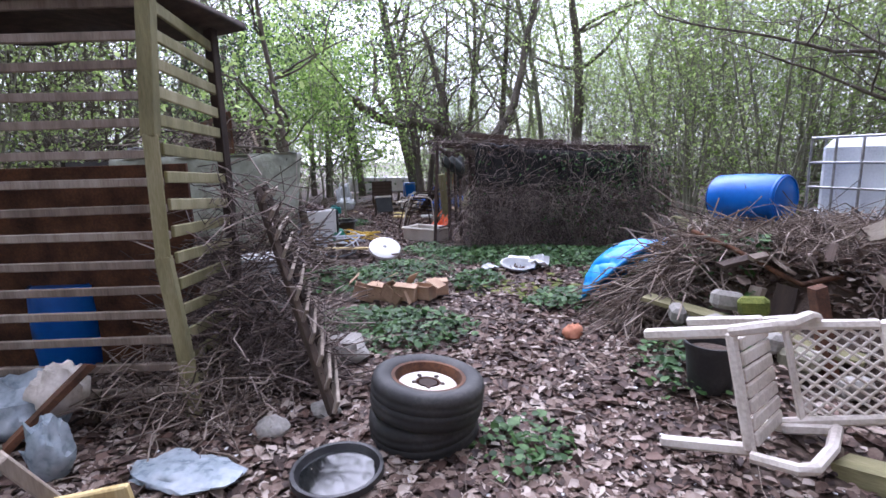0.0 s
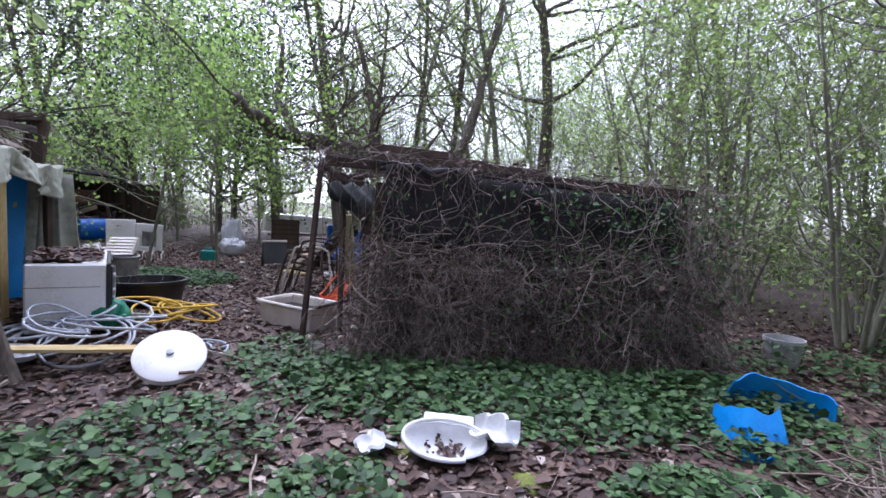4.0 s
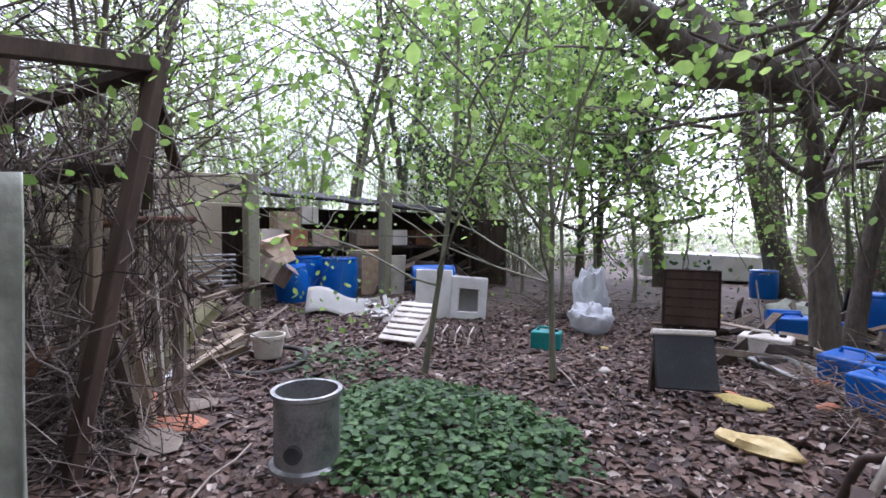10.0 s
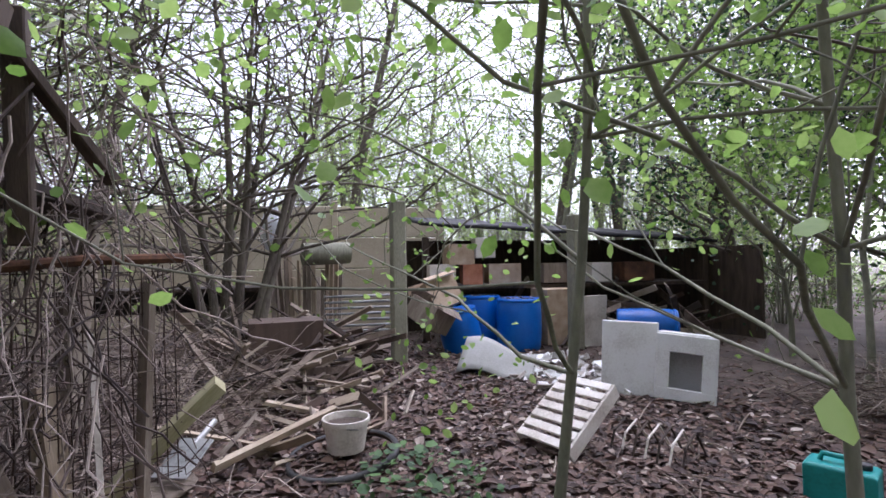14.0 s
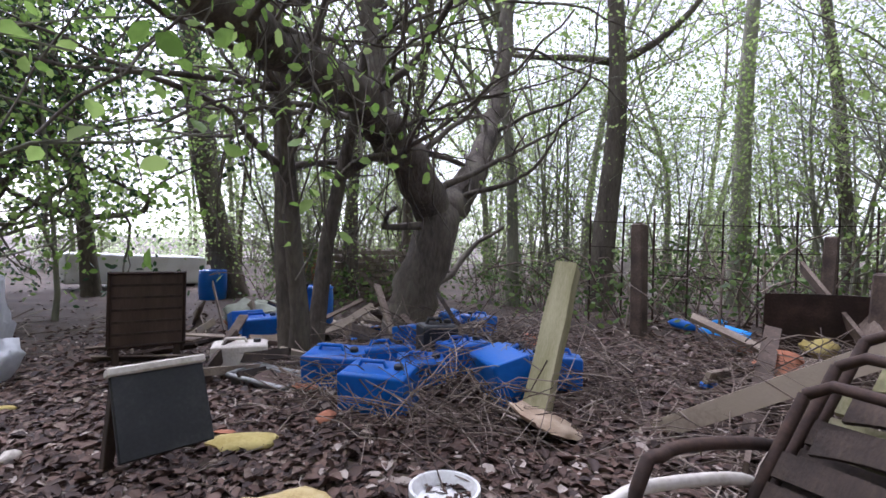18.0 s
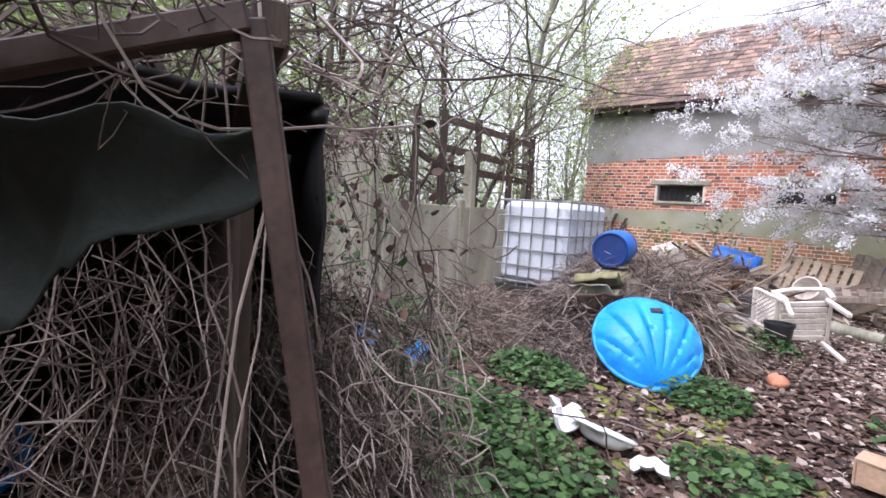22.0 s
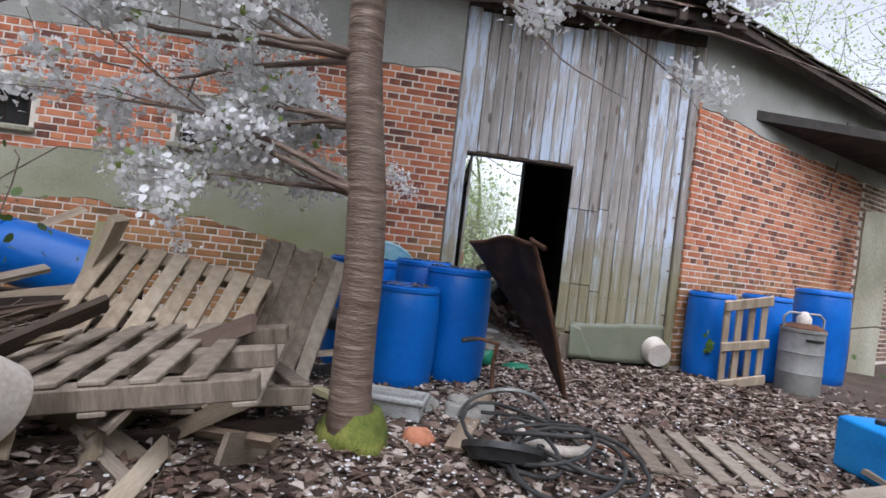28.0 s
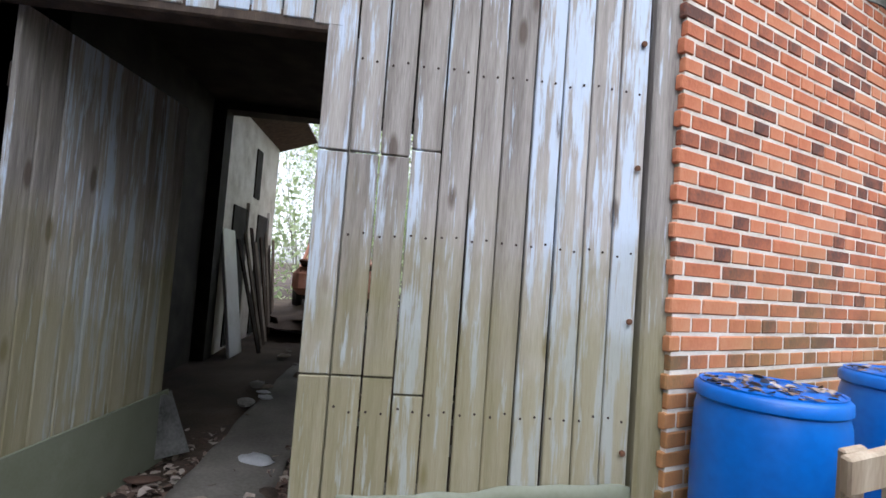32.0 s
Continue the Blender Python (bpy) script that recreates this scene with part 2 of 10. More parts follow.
def make_mat(name, cols, scale=6.0, rough=0.7, metal=0.0, bump=0.3, fine=60.0, stretch=(1, 1, 1), rand=0.0, island=0.0,
             contrast=0.35, spec=0.4, trans=0.0, rough_var=0.15, coords="Object", bdist=0.01):
    """A worn surface: two or three colours mixed by coarse and fine noise, uneven gloss, fine relief."""
    m = bpy.data.materials.new(name)
    m.use_nodes = True
    nt, lk = m.node_tree.nodes, m.node_tree.links
    bsdf = nt["Principled BSDF"]
    tc = nt.new("ShaderNodeTexCoord")
    mp = nt.new("ShaderNodeMapping")
    mp.inputs["Scale"].default_value = stretch
    lk.new(tc.outputs[coords], mp.inputs["Vector"])
    big, small = nt.new("ShaderNodeTexNoise"), nt.new("ShaderNodeTexNoise")
    big.inputs["Scale"].default_value, big.inputs["Detail"].default_value = scale, 5
    small.inputs["Scale"].default_value, small.inputs["Detail"].default_value = fine, 4
    lk.new(mp.outputs[0], big.inputs["Vector"])
    lk.new(mp.outputs[0], small.inputs["Vector"])
    mix = nt.new("ShaderNodeMath")
    mix.operation = "MULTIPLY_ADD"
    mix.inputs[1].default_value = 0.35
    lk.new(small.outputs["Fac"], mix.inputs[0])
    sc = nt.new("ShaderNodeMath")
    sc.operation = "MULTIPLY"
    sc.inputs[1].default_value = 0.65
    lk.new(big.outputs["Fac"], sc.inputs[0])
    lk.new(sc.outputs[0], mix.inputs[2])
    last = mix.outputs[0]
    if rand or island:
        info = nt.new("ShaderNodeObjectInfo") if rand else nt.new("ShaderNodeNewGeometry")
        rs = nt.new("ShaderNodeMath")
        rs.operation = "MULTIPLY_ADD"
        rs.inputs[1].default_value = rand or island
        rs.inputs[2].default_value = -(rand or island) / 2
        lk.new(info.outputs["Random"] if rand else info.outputs["Random Per Island"], rs.inputs[0])
        ad = nt.new("ShaderNodeMath")
        lk.new(last, ad.inputs[0])
        lk.new(rs.outputs[0], ad.inputs[1])
        last = ad.outputs[0]
    ramp = nt.new("ShaderNodeValToRGB")
    el = ramp.color_ramp.elements
    n = len(cols)
    lo, hi = 0.5 - contrast / 2, 0.5 + contrast / 2
    el[0].position, el[0].color = lo, hexa(cols[0])
    el[1].position, el[1].color = hi, hexa(cols[-1])
    for i in range(1, n - 1):
        e = el.new(lo + (hi - lo) * i / (n - 1))
        e.color = hexa(cols[i])
    lk.new(last, ramp.inputs[0])
    lk.new(ramp.outputs[0], bsdf.inputs["Base Color"])
    rr = nt.new("ShaderNodeMapRange")
    rr.inputs["To Min"].default_value, rr.inputs["To Max"].default_value = max(rough - rough_var, 0.03), min(rough + rough_var, 1)
    lk.new(small.outputs["Fac"], rr.inputs["Value"])
    lk.new(rr.outputs[0], bsdf.inputs["Roughness"])
    bsdf.inputs["Metallic"].default_value = metal
    bsdf.inputs["Specular IOR Level"].default_value = spec
    if bump:
        bp = nt.new("ShaderNodeBump")
        bp.inputs["Strength"].default_value, bp.inputs["Distance"].default_value = bump, bdist
        lk.new(mix.outputs[0], bp.inputs["Height"])
        lk.new(bp.outputs[0], bsdf.inputs["Normal"])
    if trans:
        out = nt["Material Output"]
        tr, ms = nt.new("ShaderNodeBsdfTranslucent"), nt.new("ShaderNodeMixShader")
        lk.new(ramp.outputs[0], tr.inputs["Color"])
        ms.inputs[0].default_value = trans
        lk.new(bsdf.outputs[0], ms.inputs[1])
        lk.new(tr.outputs[0], ms.inputs[2])
        lk.new(ms.outputs[0], out.inputs["Surface"])
    return m


M = {}
M["soil"] = make_mat("soil", [(0.03, 0.02, 0.015), (0.07, 0.048, 0.035), (0.13, 0.095, 0.07)], 1.6, 0.95, bump=0.8, fine=45, bdist=0.03)
M["litter"] = make_mat("leaf_litter", [(0.04, 0.025, 0.019), (0.125, 0.08, 0.06), (0.25, 0.185, 0.145), (0.44, 0.37, 0.315)], 5, 0.8, bump=0.15, island=0.85, contrast=0.7, trans=0.12)
M["litter_dark"] = make_mat("wet_leaf_litter", [(0.035, 0.02, 0.016), (0.08, 0.045, 0.032), (0.15, 0.09, 0.065)], 5, 0.65, bump=0.15, island=0.7, contrast=0.6, trans=0.08)
M["ivy"] = make_mat("ground_ivy", [(0.02, 0.05, 0.014), (0.048, 0.11, 0.03), (0.1, 0.185, 0.055)], 7, 0.6, bump=0.1, island=0.7, contrast=0.6, trans=0.25)
M["leaf"] = make_mat("young_leaf", [(0.16, 0.24, 0.06), (0.3, 0.42, 0.12), (0.46, 0.56, 0.22)], 3, 0.5, bump=0.0, island=0.6, contrast=0.6, trans=0.6)
M["leaf_dark"] = make_mat("evergreen_leaf", [(0.012, 0.035, 0.014), (0.03, 0.075, 0.028), (0.06, 0.12, 0.045)], 3, 0.5, bump=0.0, island=0.6, contrast=0.6, trans=0.25)
M["petal"] = make_mat("blossom_petal", [(0.7, 0.7, 0.68), (0.85, 0.84, 0.85)], 9, 0.6, bump=0, island=0.4, trans=0.4)
M["bark"] = make_mat("bark", [(0.045, 0.036, 0.028), (0.11, 0.09, 0.07), (0.17, 0.15, 0.11)], 5, 0.9, bump=0.9, fine=40, stretch=(1, 1, 0.3), bdist=0.03)
M["bark_green"] = make_mat("mossy_bark", [(0.11, 0.105, 0.08), (0.2, 0.195, 0.14), (0.3, 0.295, 0.22)], 4, 0.9, bump=0.8, fine=40, stretch=(1, 1, 0.3), bdist=0.02)
M["cherry_bark"] = make_mat("cherry_bark", [(0.04, 0.024, 0.018), (0.13, 0.085, 0.062), (0.19, 0.135, 0.105), (0.36, 0.28, 0.22)], 5, 0.55, bump=0.9, fine=22, stretch=(0.9, 0.9, 7.0), bdist=0.02, contrast=0.42)
M["twig"] = make_mat("dry_twig", [(0.06, 0.042, 0.032), (0.16, 0.118, 0.09), (0.33, 0.27, 0.22)], 6, 0.85, bump=0.2, island=0.8, contrast=0.7)
M["vine"] = make_mat("dry_vine", [(0.035, 0.024, 0.021), (0.12, 0.088, 0.074), (0.36, 0.295, 0.255)], 6, 0.85, bump=0.2, island=0.9, contrast=0.85)
M["moss"] = make_mat("moss", [(0.05, 0.075, 0.012), (0.13, 0.15, 0.025), (0.24, 0.24, 0.06)], 6, 0.95, bump=0.9, fine=80, bdist=0.02)
M["wood_grey"] = make_mat("weathered_wood", [(0.1, 0.075, 0.055), (0.22, 0.175, 0.135), (0.36, 0.31, 0.25)], 5, 0.85, bump=0.5, fine=50, stretch=(3, 3, 0.4), rand=0.25, contrast=0.5)
M["wood_dark"] = make_mat("dark_rotten_wood", [(0.018, 0.012, 0.009), (0.05, 0.034, 0.025), (0.1, 0.07, 0.05)], 5, 0.85, bump=0.5, fine=50, stretch=(3, 3, 0.5), rand=0.2, contrast=0.5)
M["wood_brown"] = make_mat("brown_stained_timber", [(0.04, 0.025, 0.018), (0.085, 0.055, 0.04), (0.13, 0.09, 0.065)], 4, 0.75, bump=0.3, fine=60, stretch=(3, 3, 0.4), contrast=0.5)
M["wood_green"] = make_mat("algae_covered_wood", [(0.12, 0.11, 0.05), (0.24, 0.22, 0.11), (0.4, 0.36, 0.22)], 4, 0.85, bump=0.5, fine=50, stretch=(3, 3, 0.5), rand=0.25, contrast=0.55)
M["wood_pale"] = make_mat("pale_pallet_wood", [(0.16, 0.11, 0.075), (0.32, 0.25, 0.175), (0.48, 0.4, 0.3)], 5, 0.8, bump=0.4, fine=50, stretch=(3, 3, 0.4), rand=0.3, contrast=0.5)
M["wood_yellow"] = make_mat("yellow_plank", [(0.3, 0.2, 0.07), (0.5, 0.38, 0.16), (0.6, 0.5, 0.28)], 4, 0.7, bump=0.3, stretch=(3, 3, 0.4))
M["chipboard"] = make_mat("chipboard", [(0.28, 0.19, 0.12), (0.42, 0.31, 0.21), (0.5, 0.4, 0.29)], 8, 0.8, bump=0.3, fine=120)
M["cardboard"] = make_mat("wet_cardboard", [(0.26, 0.16, 0.1), (0.42, 0.28, 0.18), (0.52, 0.38, 0.26)], 5, 0.85, bump=0.25, fine=60)
M["blue"] = make_mat("blue_drum_plastic", [(0.003, 0.07, 0.3), (0.004, 0.115, 0.47), (0.014, 0.16, 0.54)], 2.5, 0.36, bump=0.015, fine=30, contrast=0.6, rand=0.12)
M["blue_pool"] = make_mat("bright_blue_plastic", [(0.01, 0.15, 0.5), (0.015, 0.27, 0.72), (0.05, 0.36, 0.78)], 4, 0.4, bump=0.08, contrast=0.5)
M["blue_dark"] = make_mat("dark_blue_plastic", [(0.006, 0.02, 0.08), (0.012, 0.04, 0.17)], 4, 0.5, bump=0.1)
M["white_plastic"] = make_mat("dirty_white_plastic", [(0.36, 0.3, 0.24), (0.62, 0.56, 0.49), (0.76, 0.72, 0.66)], 3.5, 0.5, bump=0.1, contrast=0.4)
M["white_enamel"] = make_mat("white_enamel", [(0.5, 0.47, 0.43), (0.74, 0.73, 0.71), (0.8, 0.8, 0.79)], 3, 0.35, bump=0.05, contrast=0.45)
M["ibc"] = make_mat("milky_plastic", [(0.42, 0.44, 0.46), (0.62, 0.65, 0.68), (0.72, 0.75, 0.78)], 2.5, 0.4, bump=0.05, trans=0.25)
M["galv"] = make_mat("galvanised_steel", [(0.13, 0.13, 0.125), (0.28, 0.28, 0.27), (0.42, 0.41, 0.39)], 6, 0.5, metal=0.7, bump=0.15)
M["rust"] = make_mat("rusty_steel", [(0.035, 0.018, 0.012), (0.1, 0.047, 0.026), (0.2, 0.09, 0.045)], 6, 0.85, metal=0.2, bump=0.5, fine=70)
M["rust_dark"] = make_mat("dark_rusty_steel", [(0.015, 0.01, 0.008), (0.04, 0.024, 0.018), (0.085, 0.05, 0.035)], 6, 0.8, metal=0.25, bump=0.4, fine=70)
M["rubber"] = make_mat("old_rubber", [(0.016, 0.016, 0.016), (0.035, 0.034, 0.033), (0.075, 0.07, 0.065)], 5, 0.7, bump=0.25, fine=60)
M["black_plastic"] = make_mat("black_plastic", [(0.008, 0.008, 0.009), (0.02, 0.02, 0.021), (0.045, 0.043, 0.042)], 4, 0.45, bump=0.1)
M["grey_plastic"] = make_mat("grey_plastic", [(0.2, 0.2, 0.19), (0.36, 0.36, 0.35), (0.46, 0.46, 0.45)], 4, 0.5, bump=0.1)
M["orange"] = make_mat("orange_plastic", [(0.6, 0.07, 0.015), (0.8, 0.13, 0.025), (0.85, 0.19, 0.05)], 4, 0.4, bump=0.05)
M["yellow"] = make_mat("yellow_hose_plastic", [(0.45, 0.27, 0.015), (0.68, 0.45, 0.03)], 6, 0.45, bump=0.05)
M["hose"] = make_mat("pale_hose_plastic", [(0.22, 0.24, 0.27), (0.4, 0.43, 0.47), (0.54, 0.57, 0.6)], 6, 0.4, bump=0.05)
M["green_plastic"] = make_mat("green_plastic", [(0.005, 0.09, 0.05), (0.01, 0.2, 0.1)], 5, 0.45, bump=0.05)
M["teal"] = make_mat("teal_plastic", [(0.006, 0.16, 0.15), (0.015, 0.29, 0.27)], 5, 0.45, bump=0.05)
M["tarp"] = make_mat("pale_green_tarpaulin", [(0.19, 0.195, 0.145), (0.35, 0.365, 0.285), (0.5, 0.51, 0.43)], 3.5, 0.7, bump=0.9, fine=14, contrast=0.5, bdist=0.03, trans=0.12)
M["felt"] = make_mat("black_roof_felt", [(0.005, 0.005, 0.006), (0.015, 0.014, 0.015), (0.034, 0.031, 0.03)], 4, 0.8, bump=0.6)
M["bag"] = make_mat("white_plastic_bag", [(0.55, 0.56, 0.58), (0.75, 0.76, 0.78)], 6, 0.35, bump=0.3, fine=25, trans=0.3)
M["bag_clear"] = make_mat("cloudy_plastic_bag", [(0.2, 0.25, 0.28), (0.42, 0.48, 0.52), (0.62, 0.66, 0.69)], 5, 0.3, bump=0.4, fine=20, trans=0.25)
M["concrete"] = make_mat("stained_concrete", [(0.12, 0.115, 0.075), (0.26, 0.245, 0.18), (0.42, 0.4, 0.32)], 1.6, 0.9, bump=0.35, fine=50, contrast=0.4, stretch=(1.6, 1.6, 0.45))
M["concrete_tan"] = make_mat("tan_concrete_panel", [(0.36, 0.3, 0.2), (0.5, 0.43, 0.31), (0.6, 0.53, 0.4)], 1.2, 0.9, bump=0.3, fine=50, contrast=0.4)
M["render"] = make_mat("grey_cement_render", [(0.17, 0.165, 0.145), (0.28, 0.275, 0.25), (0.37, 0.365, 0.34)], 1.4, 0.92, bump=0.35, fine=60, contrast=0.45)
M["render_green"] = make_mat("mossy_cement_render", [(0.15, 0.16, 0.09), (0.29, 0.285, 0.21), (0.4, 0.385, 0.33)], 1.3, 0.92, bump=0.35, fine=60, contrast=0.5)
M["brick"] = make_mat("orange_red_brick", [(0.1, 0.045, 0.034), (0.25, 0.085, 0.047), (0.4, 0.125, 0.06), (0.47, 0.17, 0.083), (0.5, 0.22, 0.12)], 9, 0.9, bump=0.5, fine=70, rand=0.75, contrast=0.8)
M["brick_stuff"] = make_mat("red_brick", [(0.1, 0.045, 0.034), (0.25, 0.085, 0.047), (0.4, 0.125, 0.06), (0.47, 0.17, 0.083), (0.5, 0.22, 0.12)], 9, 0.9, bump=0.5, fine=70, island=0.75, contrast=0.8)
M["brick_old"] = make_mat("brown_brick", [(0.1, 0.055, 0.04), (0.19, 0.11, 0.075), (0.27, 0.17, 0.12)], 9, 0.92, bump=0.5, fine=70, island=0.45, contrast=0.55)
M["mortar"] = make_mat("lime_mortar", [(0.42, 0.37, 0.31), (0.6, 0.54, 0.47), (0.7, 0.65, 0.58)], 6, 0.95, bump=0.4, fine=80)
M["tile"] = make_mat("clay_roof_tile", [(0.06, 0.045, 0.038), (0.14, 0.095, 0.073), (0.24, 0.16, 0.115)], 3, 0.9, bump=0.4, island=0.5, contrast=0.6)
M["terracotta"] = make_mat("terracotta", [(0.3, 0.11, 0.055), (0.44, 0.18, 0.1), (0.5, 0.25, 0.16)], 5, 0.85, bump=0.2)
# near-black: holds the shade of unlit interiors; also the black table apron
M["dark"] = make_mat("near_black_boards", [(0.012, 0.01, 0.009), (0.03, 0.026, 0.022), (0.055, 0.047, 0.04)], 4, 0.9, bump=0.3)
M["glass"] = make_mat("dusty_dark_glass", [(0.02, 0.022, 0.024), (0.05, 0.052, 0.055)], 5, 0.15, bump=0.02)
M["china"] = make_mat("white_ceramic", [(0.6, 0.6, 0.59), (0.78, 0.78, 0.77)], 4, 0.2, bump=0.02)
M["stone"] = make_mat("field_stone", [(0.16, 0.15, 0.13), (0.3, 0.28, 0.25), (0.42, 0.4, 0.36)], 5, 0.9, bump=0.5)
M["rope"] = make_mat("yellow_foam", [(0.4, 0.3, 0.08), (0.6, 0.5, 0.2)], 6, 0.9, bump=0.5)
# far leaves painted paler than the near ones in place of haze
M["leaf_haze"] = make_mat("far_leaf_hazed", [(0.26, 0.33, 0.17), (0.42, 0.5, 0.27), (0.58, 0.65, 0.4)], 3, 0.6, bump=0.0, island=0.7, contrast=0.6, trans=0.65)
M["lumber"] = make_mat("mixed_lumber", [(0.025, 0.017, 0.013), (0.09, 0.062, 0.045), (0.22, 0.17, 0.13), (0.4, 0.33, 0.25)], 5, 0.85, bump=0.4, island=0.75, contrast=0.7)
M["white_chips"] = make_mat("white_litter", [(0.3, 0.26, 0.22), (0.6, 0.58, 0.55), (0.76, 0.75, 0.73)], 5, 0.7, bump=0.2, island=0.6)
M["water"] = make_mat("murky_water", [(0.006, 0.007, 0.007), (0.015, 0.016, 0.015)], 3, 0.06, bump=0.02, rough_var=0.02)
M["tube_brown"] = make_mat("brown_rusty_tube", [(0.03, 0.018, 0.014), (0.062, 0.038, 0.03), (0.1, 0.062, 0.048)], 7, 0.65, metal=0.1, bump=0.2)
M["tin"] = make_mat("whitewashed_tin", [(0.2, 0.21, 0.18), (0.4, 0.42, 0.39), (0.56, 0.58, 0.57)], 4, 0.6, bump=0.15, contrast=0.4)
M["net"] = make_mat("dark_green_sheet", [(0.009, 0.011, 0.009), (0.02, 0.026, 0.021), (0.045, 0.053, 0.045)], 4, 0.75, bump=0.4)
M["tile_moss"] = make_mat("mossy_roof_tile", [(0.06, 0.055, 0.035), (0.12, 0.11, 0.06), (0.22, 0.19, 0.12)], 2.5, 0.95, bump=0.5, island=0.4, contrast=0.6)
M["bramble"] = make_mat("bramble_leaf", [(0.05, 0.09, 0.025), (0.11, 0.18, 0.05), (0.2, 0.28, 0.09)], 3, 0.55, bump=0.0, island=0.6, contrast=0.6, trans=0.4)
M["turquoise"] = make_mat("turquoise_enamel", [(0.12, 0.3, 0.34), (0.24, 0.48, 0.53), (0.4, 0.62, 0.66)], 3, 0.3, bump=0.05)
M["leaf_sap"] = make_mat("sapling_leaf", [(0.12, 0.21, 0.04), (0.23, 0.37, 0.08), (0.37, 0.5, 0.15)], 3, 0.5, bump=0.0, island=0.6, contrast=0.6, trans=0.6)
M["galv_dull"] = make_mat("dull_zinc", [(0.14, 0.135, 0.125), (0.24, 0.235, 0.22), (0.33, 0.32, 0.3)], 2.5, 0.6, metal=0.3, bump=0.06, fine=20, contrast=0.5)
M["floor_dirt"] = make_mat("dirty_concrete", [(0.07, 0.062, 0.052), (0.16, 0.145, 0.125), (0.26, 0.24, 0.21)], 2.2, 0.85, bump=0.4, fine=50, contrast=0.45)
M["car_red"] = make_mat("faded_red_paint", [(0.3, 0.11, 0.06), (0.48, 0.22, 0.14), (0.6, 0.42, 0.34)], 4, 0.6, bump=0.1)


def painted_boards(name, bare, paint, moss, top):
    """Bare boards with flaking blue paint and a green stain that climbs from the ground."""
    m = make_mat(name, bare, 3, 0.85, bump=0.8, fine=30, stretch=(9, 9, 0.45), rand=0.22, contrast=0.42)
    nt, lk = m.node_tree.nodes, m.node_tree.links
    bsdf = nt["Principled BSDF"]
    base = bsdf.inputs["Base Color"].links[0].from_socket
    tc = nt.new("ShaderNodeTexCoord")
    mp = nt.new("ShaderNodeMapping")
    mp.inputs["Scale"].default_value = (16, 16, 1.5)
    gm = nt.new("ShaderNodeNewGeometry")
    lk.new(gm.outputs["Position"], mp.inputs["Vector"])
    grain, mg = nt.new("ShaderNodeTexNoise"), nt.new("ShaderNodeMapping")
    mg.inputs["Scale"].default_value = (110, 110, 5)
    lk.new(gm.outputs["Position"], mg.inputs["Vector"])
    lk.new(mg.outputs[0], grain.inputs["Vector"])
    grain.inputs["Scale"].default_value, grain.inputs["Detail"].default_value = 1.0, 3
    gs = nt.new("ShaderNodeMath")
    gs.operation = "MULTIPLY_ADD"
    gs.inputs[1].default_value, gs.inputs[2].default_value = 0.28, -0.14
    lk.new(grain.outputs["Fac"], gs.inputs[0])
    ga = nt.new("ShaderNodeMath")
    lk.new(gs.outputs[0], ga.inputs[1])
    no = nt.new("ShaderNodeTexNoise")
    no.inputs["Scale"].default_value, no.inputs["Detail"].default_value, no.inputs["Roughness"].default_value = 1.0, 7, 0.7
    lk.new(mp.outputs[0], no.inputs["Vector"])
    info = nt.new("ShaderNodeObjectInfo")
    ad = nt.new("ShaderNodeMath")
    ad.operation = "MULTIPLY_ADD"
    ad.inputs[1].default_value = 0.16
    lk.new(info.outputs["Random"], ad.inputs[0])
    lk.new(no.outputs["Fac"], ga.inputs[0])
    lk.new(ga.outputs[0], ad.inputs[2])
    rp = nt.new("ShaderNodeValToRGB")
    rp.color_ramp.elements[0].position, rp.color_ramp.elements[1].position = 0.6, 0.68
    lk.new(ad.outputs[0], rp.inputs[0])
    vo, mv = nt.new("ShaderNodeTexVoronoi"), nt.new("ShaderNodeMapping")
    mv.inputs["Scale"].default_value = (7.0, 7.0, 2.3)
    vo.inputs["Scale"].default_value = 1.0
    lk.new(gm.outputs["Position"], mv.inputs["Vector"])
    lk.new(mv.outputs[0], vo.inputs["Vector"])
    kn = nt.new("ShaderNodeMapRange")
    kn.inputs["From Min"].default_value, kn.inputs["From Max"].default_value = 0.1, 0.17
    kn.inputs["To Min"].default_value, kn.inputs["To Max"].default_value = 0.75, 0.0
    lk.new(vo.outputs["Distance"], kn.inputs["Value"])
    knot = nt.new("ShaderNodeMix")
    knot.data_type = "RGBA"
    knot.inputs["B"].default_value = (0.07, 0.045, 0.03, 1)
    lk.new(kn.outputs[0], knot.inputs["Factor"])
    lk.new(base, knot.inputs["A"])
    base = knot.outputs["Result"]
    m1 = nt.new("ShaderNodeMix")
    m1.data_type = "RGBA"
    m1.inputs["B"].default_value = hexa(paint)
    lk.new(rp.outputs[0], m1.inputs["Factor"])
    lk.new(base, m1.inputs["A"])
    sep = nt.new("ShaderNodeSeparateXYZ")
    lk.new(gm.outputs["Position"], sep.inputs[0])
    n2 = nt.new("ShaderNodeTexNoise")
    n2.inputs["Scale"].default_value, n2.inputs["Detail"].default_value = 2.5, 5
    lk.new(gm.outputs["Position"], n2.inputs["Vector"])
    hh = nt.new("ShaderNodeMath")
    hh.operation = "MULTIPLY_ADD"
    hh.inputs[1].default_value = -1.5
    lk.new(n2.outputs["Fac"], hh.inputs[0])
    lk.new(sep.outputs["Z"], hh.inputs[2])
    mr = nt.new("ShaderNodeMapRange")
    mr.inputs["From Min"].default_value, mr.inputs["From Max"].default_value = top - 1.3, top - 0.55
    mr.inputs["To Min"].default_value, mr.inputs["To Max"].default_value = 0.62, 0.0
